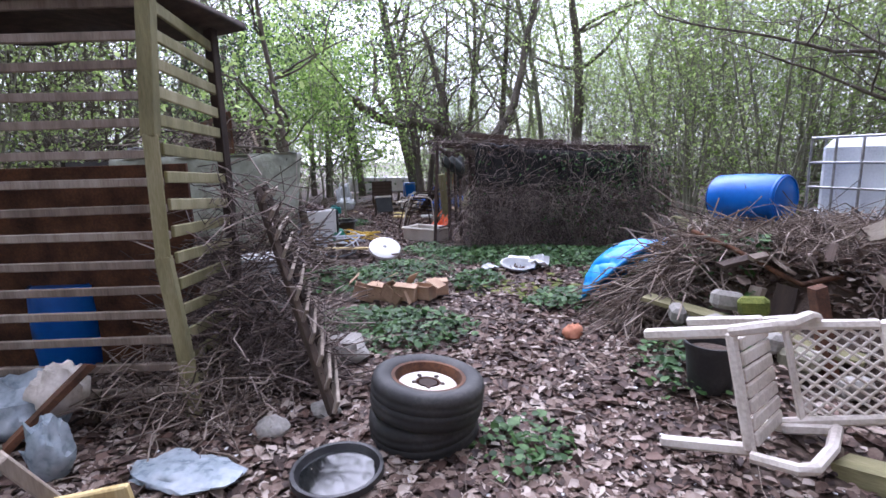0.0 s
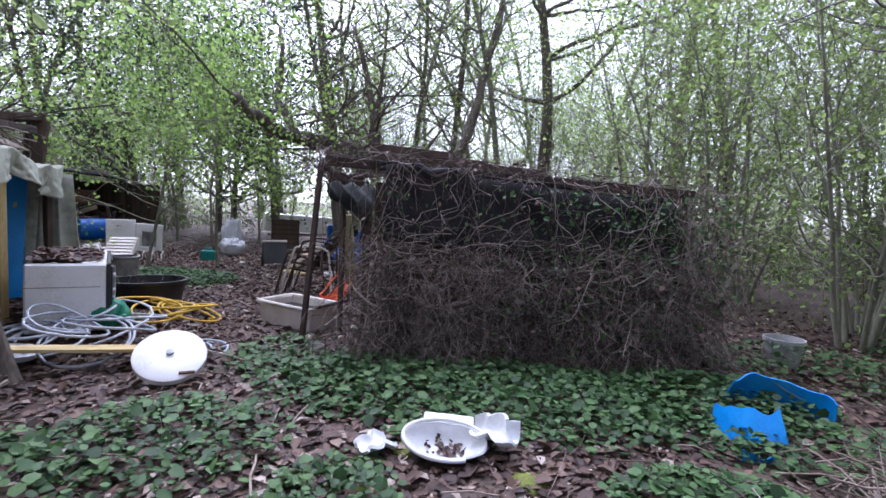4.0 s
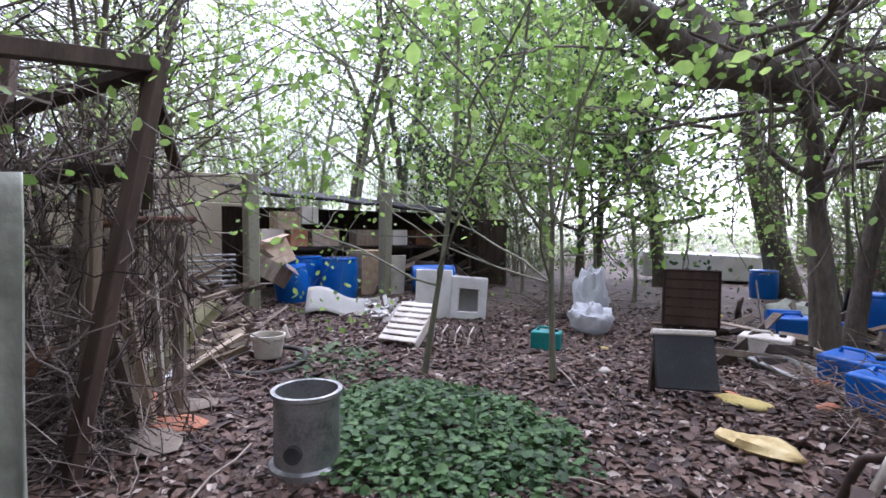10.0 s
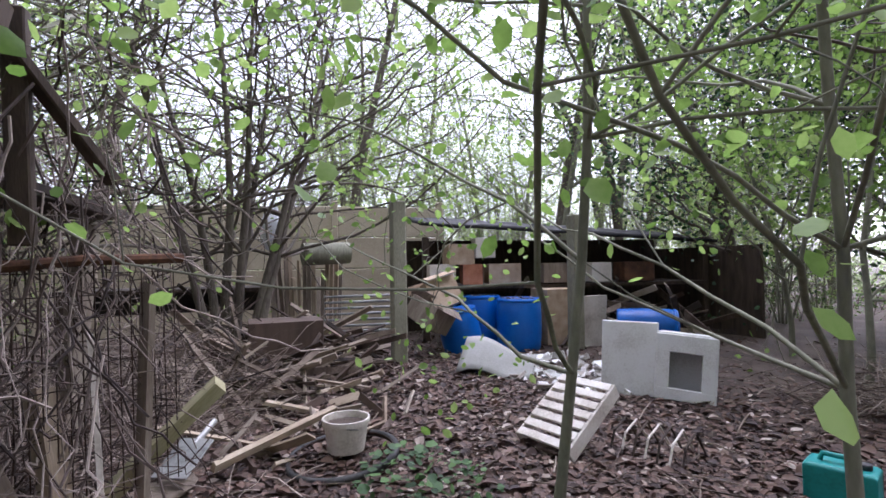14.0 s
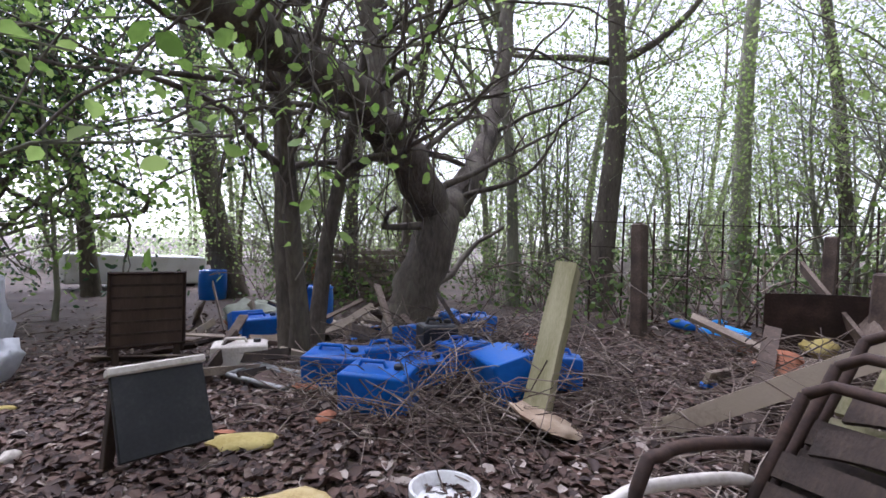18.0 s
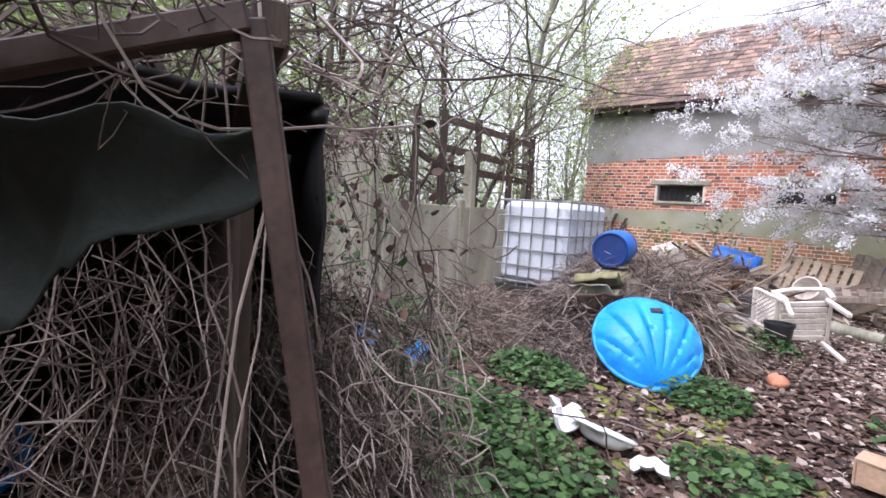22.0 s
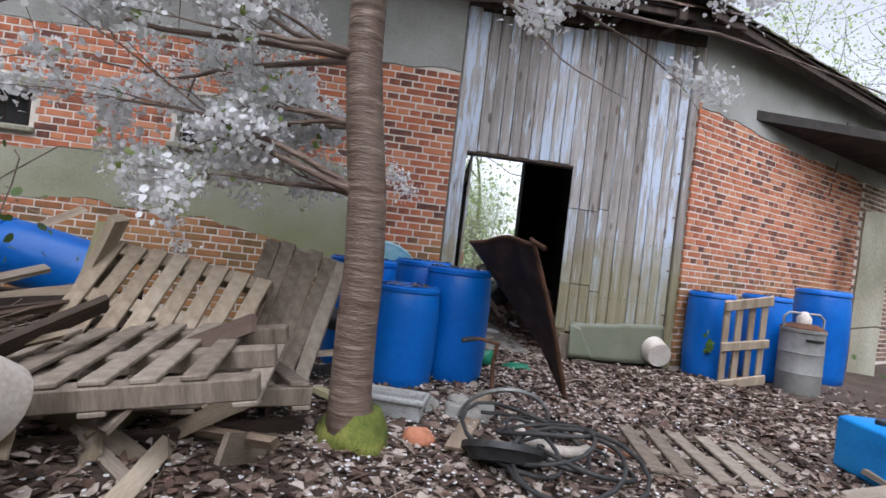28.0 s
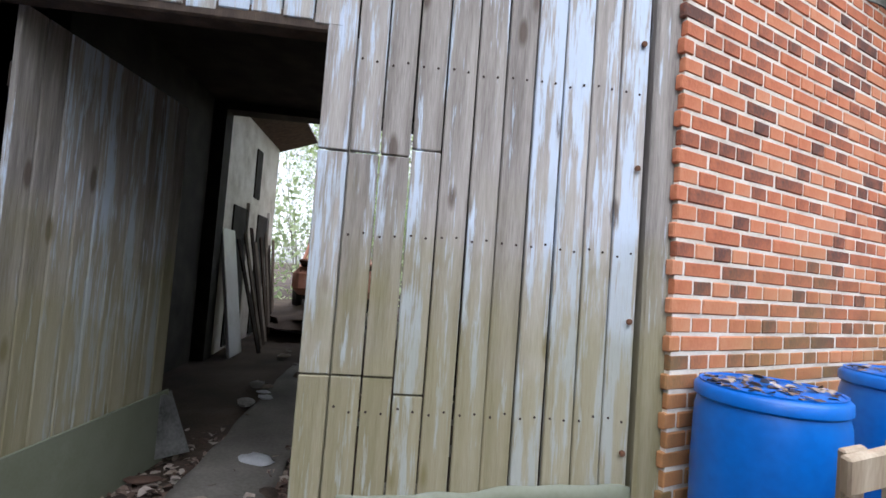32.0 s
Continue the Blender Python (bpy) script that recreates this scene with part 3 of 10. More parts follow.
    lk.new(hh.outputs[0], mr.inputs["Value"])
    m2 = nt.new("ShaderNodeMix")
    m2.data_type = "RGBA"
    m2.inputs["B"].default_value = hexa(moss)
    lk.new(mr.outputs[0], m2.inputs["Factor"])
    lk.new(m1.outputs["Result"], m2.inputs["A"])
    lk.new(m2.outputs["Result"], bsdf.inputs["Base Color"])
    return m


M["door"] = painted_boards("flaking_blue_boards", [(0.17, 0.15, 0.135), (0.32, 0.29, 0.265), (0.46, 0.43, 0.4)], (0.5, 0.57, 0.67), (0.2, 0.175, 0.06), 1.4)



def mossy(key, moss, top, amount):
    """A green stain that climbs from the ground over a surface already made."""
    m = M[key]
    nt, lk = m.node_tree.nodes, m.node_tree.links
    bsdf = nt["Principled BSDF"]
    base = bsdf.inputs["Base Color"].links[0].from_socket
    gm, sep, no = nt.new("ShaderNodeNewGeometry"), nt.new("ShaderNodeSeparateXYZ"), nt.new("ShaderNodeTexNoise")
    lk.new(gm.outputs["Position"], sep.inputs[0])
    lk.new(gm.outputs["Position"], no.inputs["Vector"])
    no.inputs["Scale"].default_value, no.inputs["Detail"].default_value = 1.3, 5
    hh = nt.new("ShaderNodeMath")
    hh.operation = "MULTIPLY_ADD"
    hh.inputs[1].default_value = -2.0
    lk.new(no.outputs["Fac"], hh.inputs[0])
    lk.new(sep.outputs["Z"], hh.inputs[2])
    mr = nt.new("ShaderNodeMapRange")
    mr.inputs["From Min"].default_value, mr.inputs["From Max"].default_value = top - 1.5, top - 0.8
    mr.inputs["To Min"].default_value, mr.inputs["To Max"].default_value = amount, 0.0
    lk.new(hh.outputs[0], mr.inputs["Value"])
    mx = nt.new("ShaderNodeMix")
    mx.data_type = "RGBA"
    mx.inputs["B"].default_value = hexa(moss)
    lk.new(mr.outputs[0], mx.inputs["Factor"])
    lk.new(base, mx.inputs["A"])
    lk.new(mx.outputs["Result"], bsdf.inputs["Base Color"])


mossy("brick", (0.25, 0.185, 0.06), 1.3, 0.48)
mossy("brick_stuff", (0.25, 0.185, 0.06), 1.3, 0.48)
mossy("render_green", (0.2, 0.2, 0.06), 1.35, 0.5)

mossy("tin", (0.12, 0.13, 0.075), 0.95, 0.85)
# ---- ground ----
MOUNDS = [(3.0, 6.1, 1.0, 0.12), (3.9, 7.0, 1.0, 0.3), (2.5, 5.5, 0.7, 0.2), (5.4, 3.2, 1.7, 0.38), (4.4, 2.2, 1.2, 0.16), (-2.9, 9.2, 0.9, 0.18),
          (-0.9, 4.9, 0.7, 0.12), (0.6, 13.6, 1.8, 0.22), (-8.6, 11.2, 1.6, 0.25), (-1.6, 15.2, 1.2, 0.12), (1.5, 16.5, 2.2, 0.25), (-4.6, 9.4, 1.0, 0.15)]


def ease(f):
    f = min(max(f, 0.0), 1.0)
    return f * f * (3 - 2 * f)


def ground_z(x, y):
    z = 0.035 * noise.noise(Vector((x * 0.9, y * 0.9, 0))) + 0.015 * noise.noise(Vector((x * 3.1, y * 3.1, 5)))
    for cx, cy, r, h in MOUNDS:
        d2 = ((x - cx) ** 2 + (y - cy) ** 2) / (r * r)
        if d2 < 6:
            z += h * math.exp(-d2 * 1.3)
    # rubbish mound held by an edging board
    u, v = 0.77 * (x - 1.9) - 0.63 * (y - 5.9), 0.63 * (x - 1.9) + 0.77 * (y - 5.9)
    z += 0.46 * ease((u + 0.2 + 0.25 * v) / 0.35) * ease((2.3 - u) / 0.7) * ease((v - 0.12) / 0.28) * ease((1.9 - v) / 0.6)
    far = max(0.0, math.hypot(x + 2, y - 8) - 20)
    return z + min(far * 0.01, 0.4) * noise.noise(Vector((x * 0.1, y * 0.1, 2)))


def build_ground():
    near_x = [x * 0.16 for x in range(-88, 70)]
    near_y = [y * 0.16 for y in range(-36, 170)]
    step_out = [1, 2.2, 4, 7, 12, 20, 35, 60, 110, 220, 420]
    xs = [near_x[0] - s for s in step_out[::-1]] + near_x + [near_x[-1] + s for s in step_out]
    ys = [near_y[0] - s for s in step_out[::-1]] + near_y + [near_y[-1] + s for s in step_out]
    a = Acc()
    verts = [(x, y, ground_z(x, y)) for x in xs for y in ys]
    n = len(ys)
    faces = [(i * n + j, (i + 1) * n + j, (i + 1) * n + j + 1, i * n + j + 1) for i in range(len(xs) - 1) for j in range(n - 1)]
    a.v, a.f = verts, faces
    solid("ground", a, M["soil"], "brown woodland soil covered with old leaves", "ground", kind="structure", smooth=180)


build_ground()


def on(x, y, dz=0.0):
    return (x, y, ground_z(x, y) + dz)


# ---- barn: local x runs along the yard wall, y out into the yard ----
BARN = Matrix(((0.841, -0.541, 0, 2.54), (0.541, 0.841, 0, -1.59), (0, 0, 1, 0), (0, 0, 0, 1)))
WING = BARN @ Matrix.Translation((-1.32, 0, 0)) @ Matrix.Rotation(radians(22.5), 4, "Z")
EAVE = 3.85


def brick_course(wall, m, s0, s1, z0, z1, holes, near_limit, mat_stuff, size=(0.236, 0.061), depth=0.03):
    """Bricks proud of the mortar: the nearest are parts of their own, the rest one joined part."""
    me = to_mesh("brick", Acc().box((0, 0, 0), (size[0], depth, size[1]), None, 0.006), M["brick"])
    rest, row, todo, z = Acc(), 0, [], z0
    while z < z1:
        cz = z + size[1] / 2
        cuts = sorted((a, b) for a, b, c, d in holes if c - 0.02 < cz < d + 0.02)
        step = size[0] if row % 2 else 0.112
        s = s0 - (0.06 + 0.125 * (row % 4 == 3) if row % 2 else 0.0)
        while s < s1:
            lo, hi = max(s, s0), min(s + step, s1)
            for a, b in cuts:
                if a < hi and b > lo:
                    lo, hi = (lo, a - 0.004) if a - lo > hi - b else (b + 0.004, hi)
            if hi - lo > 0.035:
                todo.append((near_limit((lo + hi) / 2, cz), (lo + hi) / 2, cz, hi - lo))
            s += step + 0.012
        z += size[1] + 0.012
        row += 1
    todo.sort()
    for k, (_, cs, cz, w) in enumerate(todo):
        off = rnd.uniform(-0.001, 0.003)
        tilt = pose(cs, off, cz, 0, rnd.uniform(-0.7, 0.7), rnd.uniform(-0.6, 0.6))
        if k < 300:
            ob = new("brick", me)
            ob.parent = wall
            ob.matrix_local = tilt @ Matrix.Diagonal((w / size[0], 1, 1, 1))
        else:
            rest.box((cs, off, cz), (w, depth, size[1]), tilt.to_3x3().to_4x4(), 0.005)
    if rest.v:
        ob = part("bricks", rest, mat_stuff, wall)
        tagged(ob, kind="stuff")


def ragged_patch(pts_top, pts_bot, y, thick, n=40, jit=0.03):
    """A skin of render with broken upper and lower edges."""
    def at(pts, s):
        for (a, za), (b, zb) in zip(pts, pts[1:]):
            if a <= s <= b:
                return za + (zb - za) * (s - a) / (b - a)
        return pts[-1][1]
    s0, s1 = pts_top[0][0], pts_top[-1][0]
    ft = [at(pts_top, s0 + (s1 - s0) * i / n) + rnd.uniform(-jit, jit) * 0.5 for i in range(n + 1)]
    fb = [at(pts_bot, s0 + (s1 - s0) * i / n) + rnd.uniform(-jit, jit) for i in range(n + 1)]

    def fn(u, v):
        i = min(int(round(u * n)), n)
        return (s0 + (s1 - s0) * u, y + 0.003 * noise.noise(Vector((u * 30, v * 6, 3))), fb[i] + (ft[i] - fb[i]) * v)
    return Acc().sheet(fn, n, 4, -thick)


def build_barn():
    W = 0.34
    left = thing("wall_north", "orange-red brick barn wall with patches of grey render", "wall", BARN, kind="structure")
    a = Acc()
    wins = [(5.45, 6.4, 1.74, 2.1), (3.18, 4.15, 1.78, 2.17)]
    s0, s1 = 1.42, 8.15
    for lo, hi, z0, z1 in ((s0, s1, -0.3, 1.74), (s0, s1, 2.17, EAVE), (s0, 3.18, 1.74, 2.17), (4.15, 5.45, 1.74, 2.17), (6.4, s1, 1.74, 2.17),
                           (3.18, 4.15, 1.74, 1.78), (5.45, 6.4, 2.1, 2.17)):
        a.box(((lo + hi) / 2, -W / 2 + 0.0115, (z0 + z1) / 2), (hi - lo, W, z1 - z0))
    part("wall_core", a, M["mortar"], left, "pale lime mortar bed")
    part("upper_render", ragged_patch([(s0, EAVE), (s1, EAVE)], [(s0, 2.93), (3.4, 2.82), (5.5, 2.74), (s1, 2.6)], 0.022, 0.03), M["render"], left, "grey cement render under the eaves")
    part("lower_render", ragged_patch([(2.08, 1.76), (3.1, 1.8), (3.2, 1.72), (4.3, 1.7), (5.4, 1.55), (7.7, 1.5)],
                                      [(2.08, 0.66), (2.7, 0.72), (2.9, 0.95), (3.7, 1.07), (5, 1.12), (6.2, 1.06), (7.7, 1.24)], 0.02, 0.028), M["render_green"], left, "stained grey cement render")
    holes = [(w[0] - 0.04, w[1] + 0.04, w[2] - 0.04, w[3] + 0.1) for w in wins]
    brick_course(left, None, s0, s1, 0.05, 2.86, holes, lambda s, z: s + (0.6 if z < 0.7 else 0), M["brick_stuff"])
    for k, (a0, a1, z0, z1) in enumerate(wins):
        w = thing("window_%d" % (k + 1), "small barred barn window under a concrete lintel", "window", BARN, kind="structure")
        part("lintel", Acc().box(((a0 + a1) / 2, 0.0, z1 + 0.055), (a1 - a0 + 0.3, 0.1, 0.1), None, 0.012), M["concrete"], w, "grey concrete lintel")
        part("window_sill", Acc().box(((a0 + a1) / 2, 0.01, z0 - 0.03), (a1 - a0 + 0.12, 0.12, 0.06), None, 0.012), M["concrete"], w)
        part("pane", Acc().box(((a0 + a1) / 2, -0.2, (z0 + z1) / 2), (a1 - a0, 0.01, z1 - z0)), M["glass"], w)
        nb = 9
        for i in range(nb):
            s = a0 + (a1 - a0) * (i + 0.5) / nb
            part("window_bar", Acc().tube([(s, -0.05, z0), (s + rnd.uniform(-0.01, 0.01), -0.05, z1)], 0.008, 6), M["rust_dark"], w)
    # right wing, turned away
    right = thing("wall_wing", "orange brick wall beside the barn door, mossy at its foot", "wall", WING, kind="structure")
    part("wall_core", Acc().box((-3.4, -W / 2 + 0.0115, 1.8), (6.8, W, 4.4)), M["mortar"], right, "pale lime mortar bed")
    part("upper_render", ragged_patch([(-6.8, 3.9), (0, 3.9)], [(-6.8, 2.9), (-4.2, 2.85), (-2.2, 2.9), (0, 2.98)], 0.022, 0.03), M["render"], right, "grey cement render under the eaves")
    brick_course(right, None, -4.2, 0.02, 0.05, 2.98, [], lambda s, z: -s + (1.2 if z < 0.6 else 0), M["brick_stuff"])
    rest = Acc()
    for r in range(38):
        s = -6.8 + (0.12 if r % 2 else 0)
        while s < -4.3:
            rest.box((s + 0.12, 0, 0.08 + r * 0.076), (0.236, 0.03, 0.062), None, 0.005)
            s += 0.25
    tagged(part("old_bricks", rest, M["brick_old"], right, "weathered brown bricks"), kind="stuff")
    # back and end walls, loft
    end = solid("wall_gable", Acc().box((8.0, -2.6, 1.9), (0.3, 4.9, 4.4)), M["render"], "grey rendered barn end wall", "wall", BARN, kind="structure")
    # passage walls and ceiling: interior shade is put into the near-black colour
    back = thing("wall_back", "rear wall of the barn passage, shade in its colour, with an open gateway", "wall", BARN, kind="structure")
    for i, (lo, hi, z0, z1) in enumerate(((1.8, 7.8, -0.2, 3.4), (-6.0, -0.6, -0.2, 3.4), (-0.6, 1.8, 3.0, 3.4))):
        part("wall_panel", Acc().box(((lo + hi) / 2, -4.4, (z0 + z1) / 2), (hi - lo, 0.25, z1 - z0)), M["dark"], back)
    inner = thing("wall_passage", "inner walls of the barn passage with its shade in their colour", "wall", BARN, kind="structure")
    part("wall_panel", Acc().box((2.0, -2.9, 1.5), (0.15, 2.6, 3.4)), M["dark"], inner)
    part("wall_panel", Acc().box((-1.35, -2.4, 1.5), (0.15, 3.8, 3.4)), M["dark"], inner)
    solid("ceiling", Acc().box((0.6, -2.6, 3.15), (13.5, 4.4, 0.12)), M["dark"], "boarded loft floor over the passage, shade in its colour", "ceiling", BARN, kind="structure")
    solid("passage_floor", Acc().sheet(lambda u, v: (0.27 + u * 0.5 + 0.05 * noise.noise(Vector((u * 2, v * 9, 3))), -0.08 - v * 4.2 + 0.09 * noise.noise(Vector((u * 5, v * 4, 6))), -0.012 + 0.014 * noise.noise(Vector((u * 3, v * 14, 1)))), 12, 50, 0.05), M["floor_dirt"], "cracked concrete strip through the barn passage", "floor", BARN, kind="structure", smooth=180)
    # roof
    roof = thing("roof", "tiled barn roof with moss and slipped clay tiles", "roof", BARN, kind="structure")

    def slope(m, x0, x1, rise, depth, e):
        a = Acc()
        rows = int(depth / 0.17)
        k = rise / depth
        for r in range(rows):
            y = 0.35 - r * 0.17
            x = x0 + (0.1 if r % 2 else 0)
            while x < x1:
                w = 0.19 + rnd.uniform(-0.004, 0.004)
                dz = rnd.uniform(-0.008, 0.012)
                lo = Vector((x, y + rnd.uniform(-0.012, 0.012), e + (0.35 - y) * k + 0.03 + dz))
                hi = Vector((x, y - 0.2, e + (0.55 - y) * k + dz))
                q = [lo, lo + Vector((w, 0, 0)), hi + Vector((w, 0, 0)), hi]
                base = [p - Vector((0, 0, 0.018)) for p in q]
                a.add([m @ p for p in q + base], [(0, 1, 2, 3), (0, 4, 5, 1), (1, 5, 6, 2), (3, 7, 4, 0)])
                x += 0.2
        return a
    tagged(part("roof_tiles", slope(Matrix(), -1.5, 8.35, 2.4, 2.9, EAVE), M["tile"], roof, "brown clay roof tiles"), kind="stuff")
    wm = BARN.inverted() @ WING
    tagged(part("wing_roof_tiles", slope(wm, -7.4, 0.6, 2.2, 2.9, EAVE + 0.05), M["tile_moss"], roof, "mossy clay roof tiles"), kind="stuff")
    # boards under the tiles share the near-black interior colour
    a = Acc()
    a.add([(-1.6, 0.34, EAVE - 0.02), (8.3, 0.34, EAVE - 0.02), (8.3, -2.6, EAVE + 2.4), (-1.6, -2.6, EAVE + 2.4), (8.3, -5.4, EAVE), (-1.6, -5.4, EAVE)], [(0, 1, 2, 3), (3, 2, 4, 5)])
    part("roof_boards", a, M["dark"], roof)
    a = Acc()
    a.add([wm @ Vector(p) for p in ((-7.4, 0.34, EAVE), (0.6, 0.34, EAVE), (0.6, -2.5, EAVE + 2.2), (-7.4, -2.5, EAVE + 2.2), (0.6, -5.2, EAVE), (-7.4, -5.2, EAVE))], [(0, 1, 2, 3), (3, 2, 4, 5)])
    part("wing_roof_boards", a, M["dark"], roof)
    for i in range(15):
        s = 7.9 - i * 0.62
        part("rafter_end", Acc().box((s, 0.12, EAVE - 0.09), (0.09, 0.5, 0.12), None, 0.006), M["wood_dark"], roof)
    part("eaves_board", Acc().box((3.3, 0.3, EAVE - 0.03), (9.7, 0.03, 0.14), None, 0.005), M["wood_dark"], roof)
    part("wing_eaves_board", Acc().box((0, 0, 0), (7.8, 0.03, 0.14), None, 0.005), M["wood_dark"], roof).matrix_local = wm @ Matrix.Translation((-3.5, 0.3, EAVE - 0.02))
    # gate of boards
    door = thing("door_1", "tall barn gate of weathered boards with flaking blue paint", "door", BARN, kind="structure")
    board = {}

    def plank(s, z0, z1, w=0.112, y=-0.05):
        h = z1 - z0
        ob = part("plank", Acc().box((0, 0, 0), (w - 0.004, 0.028, h), None, 0.004), M["door"], door)
        ob.matrix_local = pose(s, y + rnd.uniform(-0.003, 0.003), (z0 + z1) / 2, rnd.uniform(-0.15, 0.15), rnd.uniform(-0.12, 0.12), rnd.uniform(-0.8, 0.8))
    s = -1.2
    while s < -0.02:
        cuts = [0.32 + rnd.uniform(-0.03, 0.03), 3.66]
        if s > -0.5:
            cuts[1:1] = [0.84 + (0.0 if s > -0.3 else -0.06), 1.66 + (0.0 if s > -0.3 else 0.03)]
        for z0, z1 in zip(cuts, cuts[1:]):
            plank(s + 0.056, z0, z1 - 0.006)
        s += 0.115
    s = 0.0
    while s < 1.26:
        plank(s + 0.056, 2.13 + rnd.uniform(-0.01, 0.01), 3.62)
        s += 0.115
    part("gate_post", Acc().box((1.33, -0.08, 1.8), (0.15, 0.14, 3.7), None, 0.012), M["door"], door)
    part("gate_post", Acc().box((-1.27, -0.08, 1.85), (0.11, 0.14, 3.7), None, 0.012), M["door"], door)
    part("head_beam", Acc().box((0.05, -0.1, 3.72), (2.75, 0.2, 0.14), None, 0.012), M["wood_dark"], door)
    part("opening_head", Acc().box((0.62, -0.09, 2.13), (1.28, 0.1, 0.07), None, 0.008), M["wood_dark"], door)
    part("gate_stile", Acc().box((-0.02, -0.1, 1.05), (0.1, 0.07, 2.1), None, 0.008), M["door"], door)
    part("gate_foot", Acc().box((-0.06, -0.07, 0.14), (0.14, 0.09, 0.3), None, 0.008), M["wood_grey"], door)
    part("tin_strip", Acc().sheet(lambda u, v: (-1.21 + 1.1 * u, -0.026 + 0.004 * noise.noise(Vector((u * 5, v * 4, 7))), 0.03 + v * (0.42 + 0.03 * math.sin(u * 4 + 1) + 0.02 * noise.noise(Vector((u * 8, 0, 3))))), 24, 8, 0.003), M["tin"], door, "lichen-stained metal kick strip", smooth=180)
    part("tin_fold", Acc().sheet(lambda u, v: (-0.1 - 0.3 * u * (1 - 0.6 * v), -0.014 + 0.03 * (1 - u) * (1 - v), 0.05 + v * (0.36 - 0.04 * u)), 8, 8, 0.003), M["tin"], door, "bent mossy tin corner", smooth=180)
    for z in (2.6, 2.2, 1.7, 1.1, 0.6):
        part("bolt", Acc().lathe([(0.012, 0), (0.012, 0.008), (0, 0.01)], 8, pose(-1.17, -0.028, z, -90, 0, 0)), M["rust"], door)
    nail = to_mesh("nail", Acc().lathe([(0.005, 0), (0.005, 0.003), (0, 0.004)], 6, pose(0, 0, 0, -90, 0, 0)), M["rust_dark"])
    for z in (2.0, 1.36, 0.72, 2.7):
        for i in range(10):
            for dx in (-0.025, 0.03):
                ob = new("nail", nail)
                ob.parent = door
                ob.matrix_local = pose(-1.14 + 0.115 * i + dx, -0.034, z + rnd.uniform(-0.012, 0.012))
    leaf = thing("door_2", "wicket door leaf of flaking blue boards standing open inwards", "door", BARN @ pose(1.2, -0.14, 0, 0, 0, 0), kind="structure")
    for i in range(10):
        ob = part("plank", Acc().box((0, 0, 0), (0.113, 0.026, 1.72), None, 0.004), M["door"], leaf)
        ob.matrix_local = pose(-0.03 - 0.014 * i, -0.06 - 0.117 * i, 1.25, 0, rnd.uniform(-0.2, 0.2), 83 + rnd.uniform(-1, 1))
    for z in (0.7, 1.85):
        part("ledge", Acc().box((-0.06, -0.58, z), (0.03, 1.1, 0.1), Matrix.Rotation(radians(-7), 4, "Z"), 0.006), M["wood_dark"], leaf)
    part("kick_plate", Acc().box((-0.125, -0.6, 0.22), (0.012, 1.2, 0.42), Matrix.Rotation(radians(-7), 4, "Z"), 0.003), M["tin"], leaf, "mossy metal kick plate")
    part("kick_fold", Acc().sheet(lambda u, v: (-0.2 - 0.14 * u * (1 - v), -1.1 - 0.14 * u, 0.05 + 0.36 * v), 6, 6, 0.003), M["galv"], leaf, "bent tin corner")


build_barn()

# ---- yard walls of concrete panels ----
def panel_wall(name, pts, height, th, mat, label, rows=4):
    w = thing(name, label, "wall", kind="structure")
    for (x0, y0), (x1, y1) in zip(pts, pts[1:]):
        a, b = Vector((x0, y0, 0)), Vector((x1, y1, 0))
        L = (b - a).length
        n = max(1, round(L / 2.0))
        ang = math.degrees(math.atan2(b.y - a.y, b.x - a.x))
        for i in range(n):
            c = a.lerp(b, (i + 0.5) / n)
            for k in range(rows):
                h = height / rows
                ob = part("panel", Acc().box((0, 0, 0), (L / n - 0.12, th, h - 0.012), None, 0.012), mat, w)
                ob.matrix_local = pose(c.x, c.y, h * (k + 0.5) - 0.05, 0, rnd.uniform(-0.3, 0.3), ang + rnd.uniform(-0.4, 0.4))
        for i in range(n + 1):
            c = a.lerp(b, i / n)
            ob = part("post", Acc().box((0, 0, 0), (0.13, 0.16, height + 0.1), None, 0.015), mat, w)
            ob.matrix_local = pose(c.x, c.y, height / 2, rnd.uniform(-0.7, 0.7), rnd.uniform(-0.7, 0.7), ang)
    return w


panel_wall("wall_slab", [(4.75, 8.85), (6.9, 10.55)], 2.0, 0.1, M["concrete"], "tall stained concrete slab wall with vines", 2)
panel_wall("wall_low", [(4.9, 8.65), (6.9, 5.9), (9.2, 3.0)], 1.38, 0.12, M["concrete"], "low mossy concrete panel wall", 2)
panel_wall("wall_far", [(-12.5, 1.5), (-12.5, 13.8)], 2.4, 0.1, M["concrete_tan"], "tan concrete panel wall at the back of the yard")

# ---- lean-to shelter overgrown with vines ----
HUT_FRONT = Matrix.Translation((-0.6, 9.72, 0)) @ Matrix.Rotation(radians(12), 4, "Z") @ Matrix.Translation((0.76, -10.1, 0))
HUT_END = Matrix.Translation((-0.61, 10.205, 0)) @ Matrix.Rotation(radians(-27.3), 4, "Z") @ Matrix.Diagonal((0.91, 0.91, 0.96, 1)) @ Matrix.Translation((0.855, -10.57, 0))


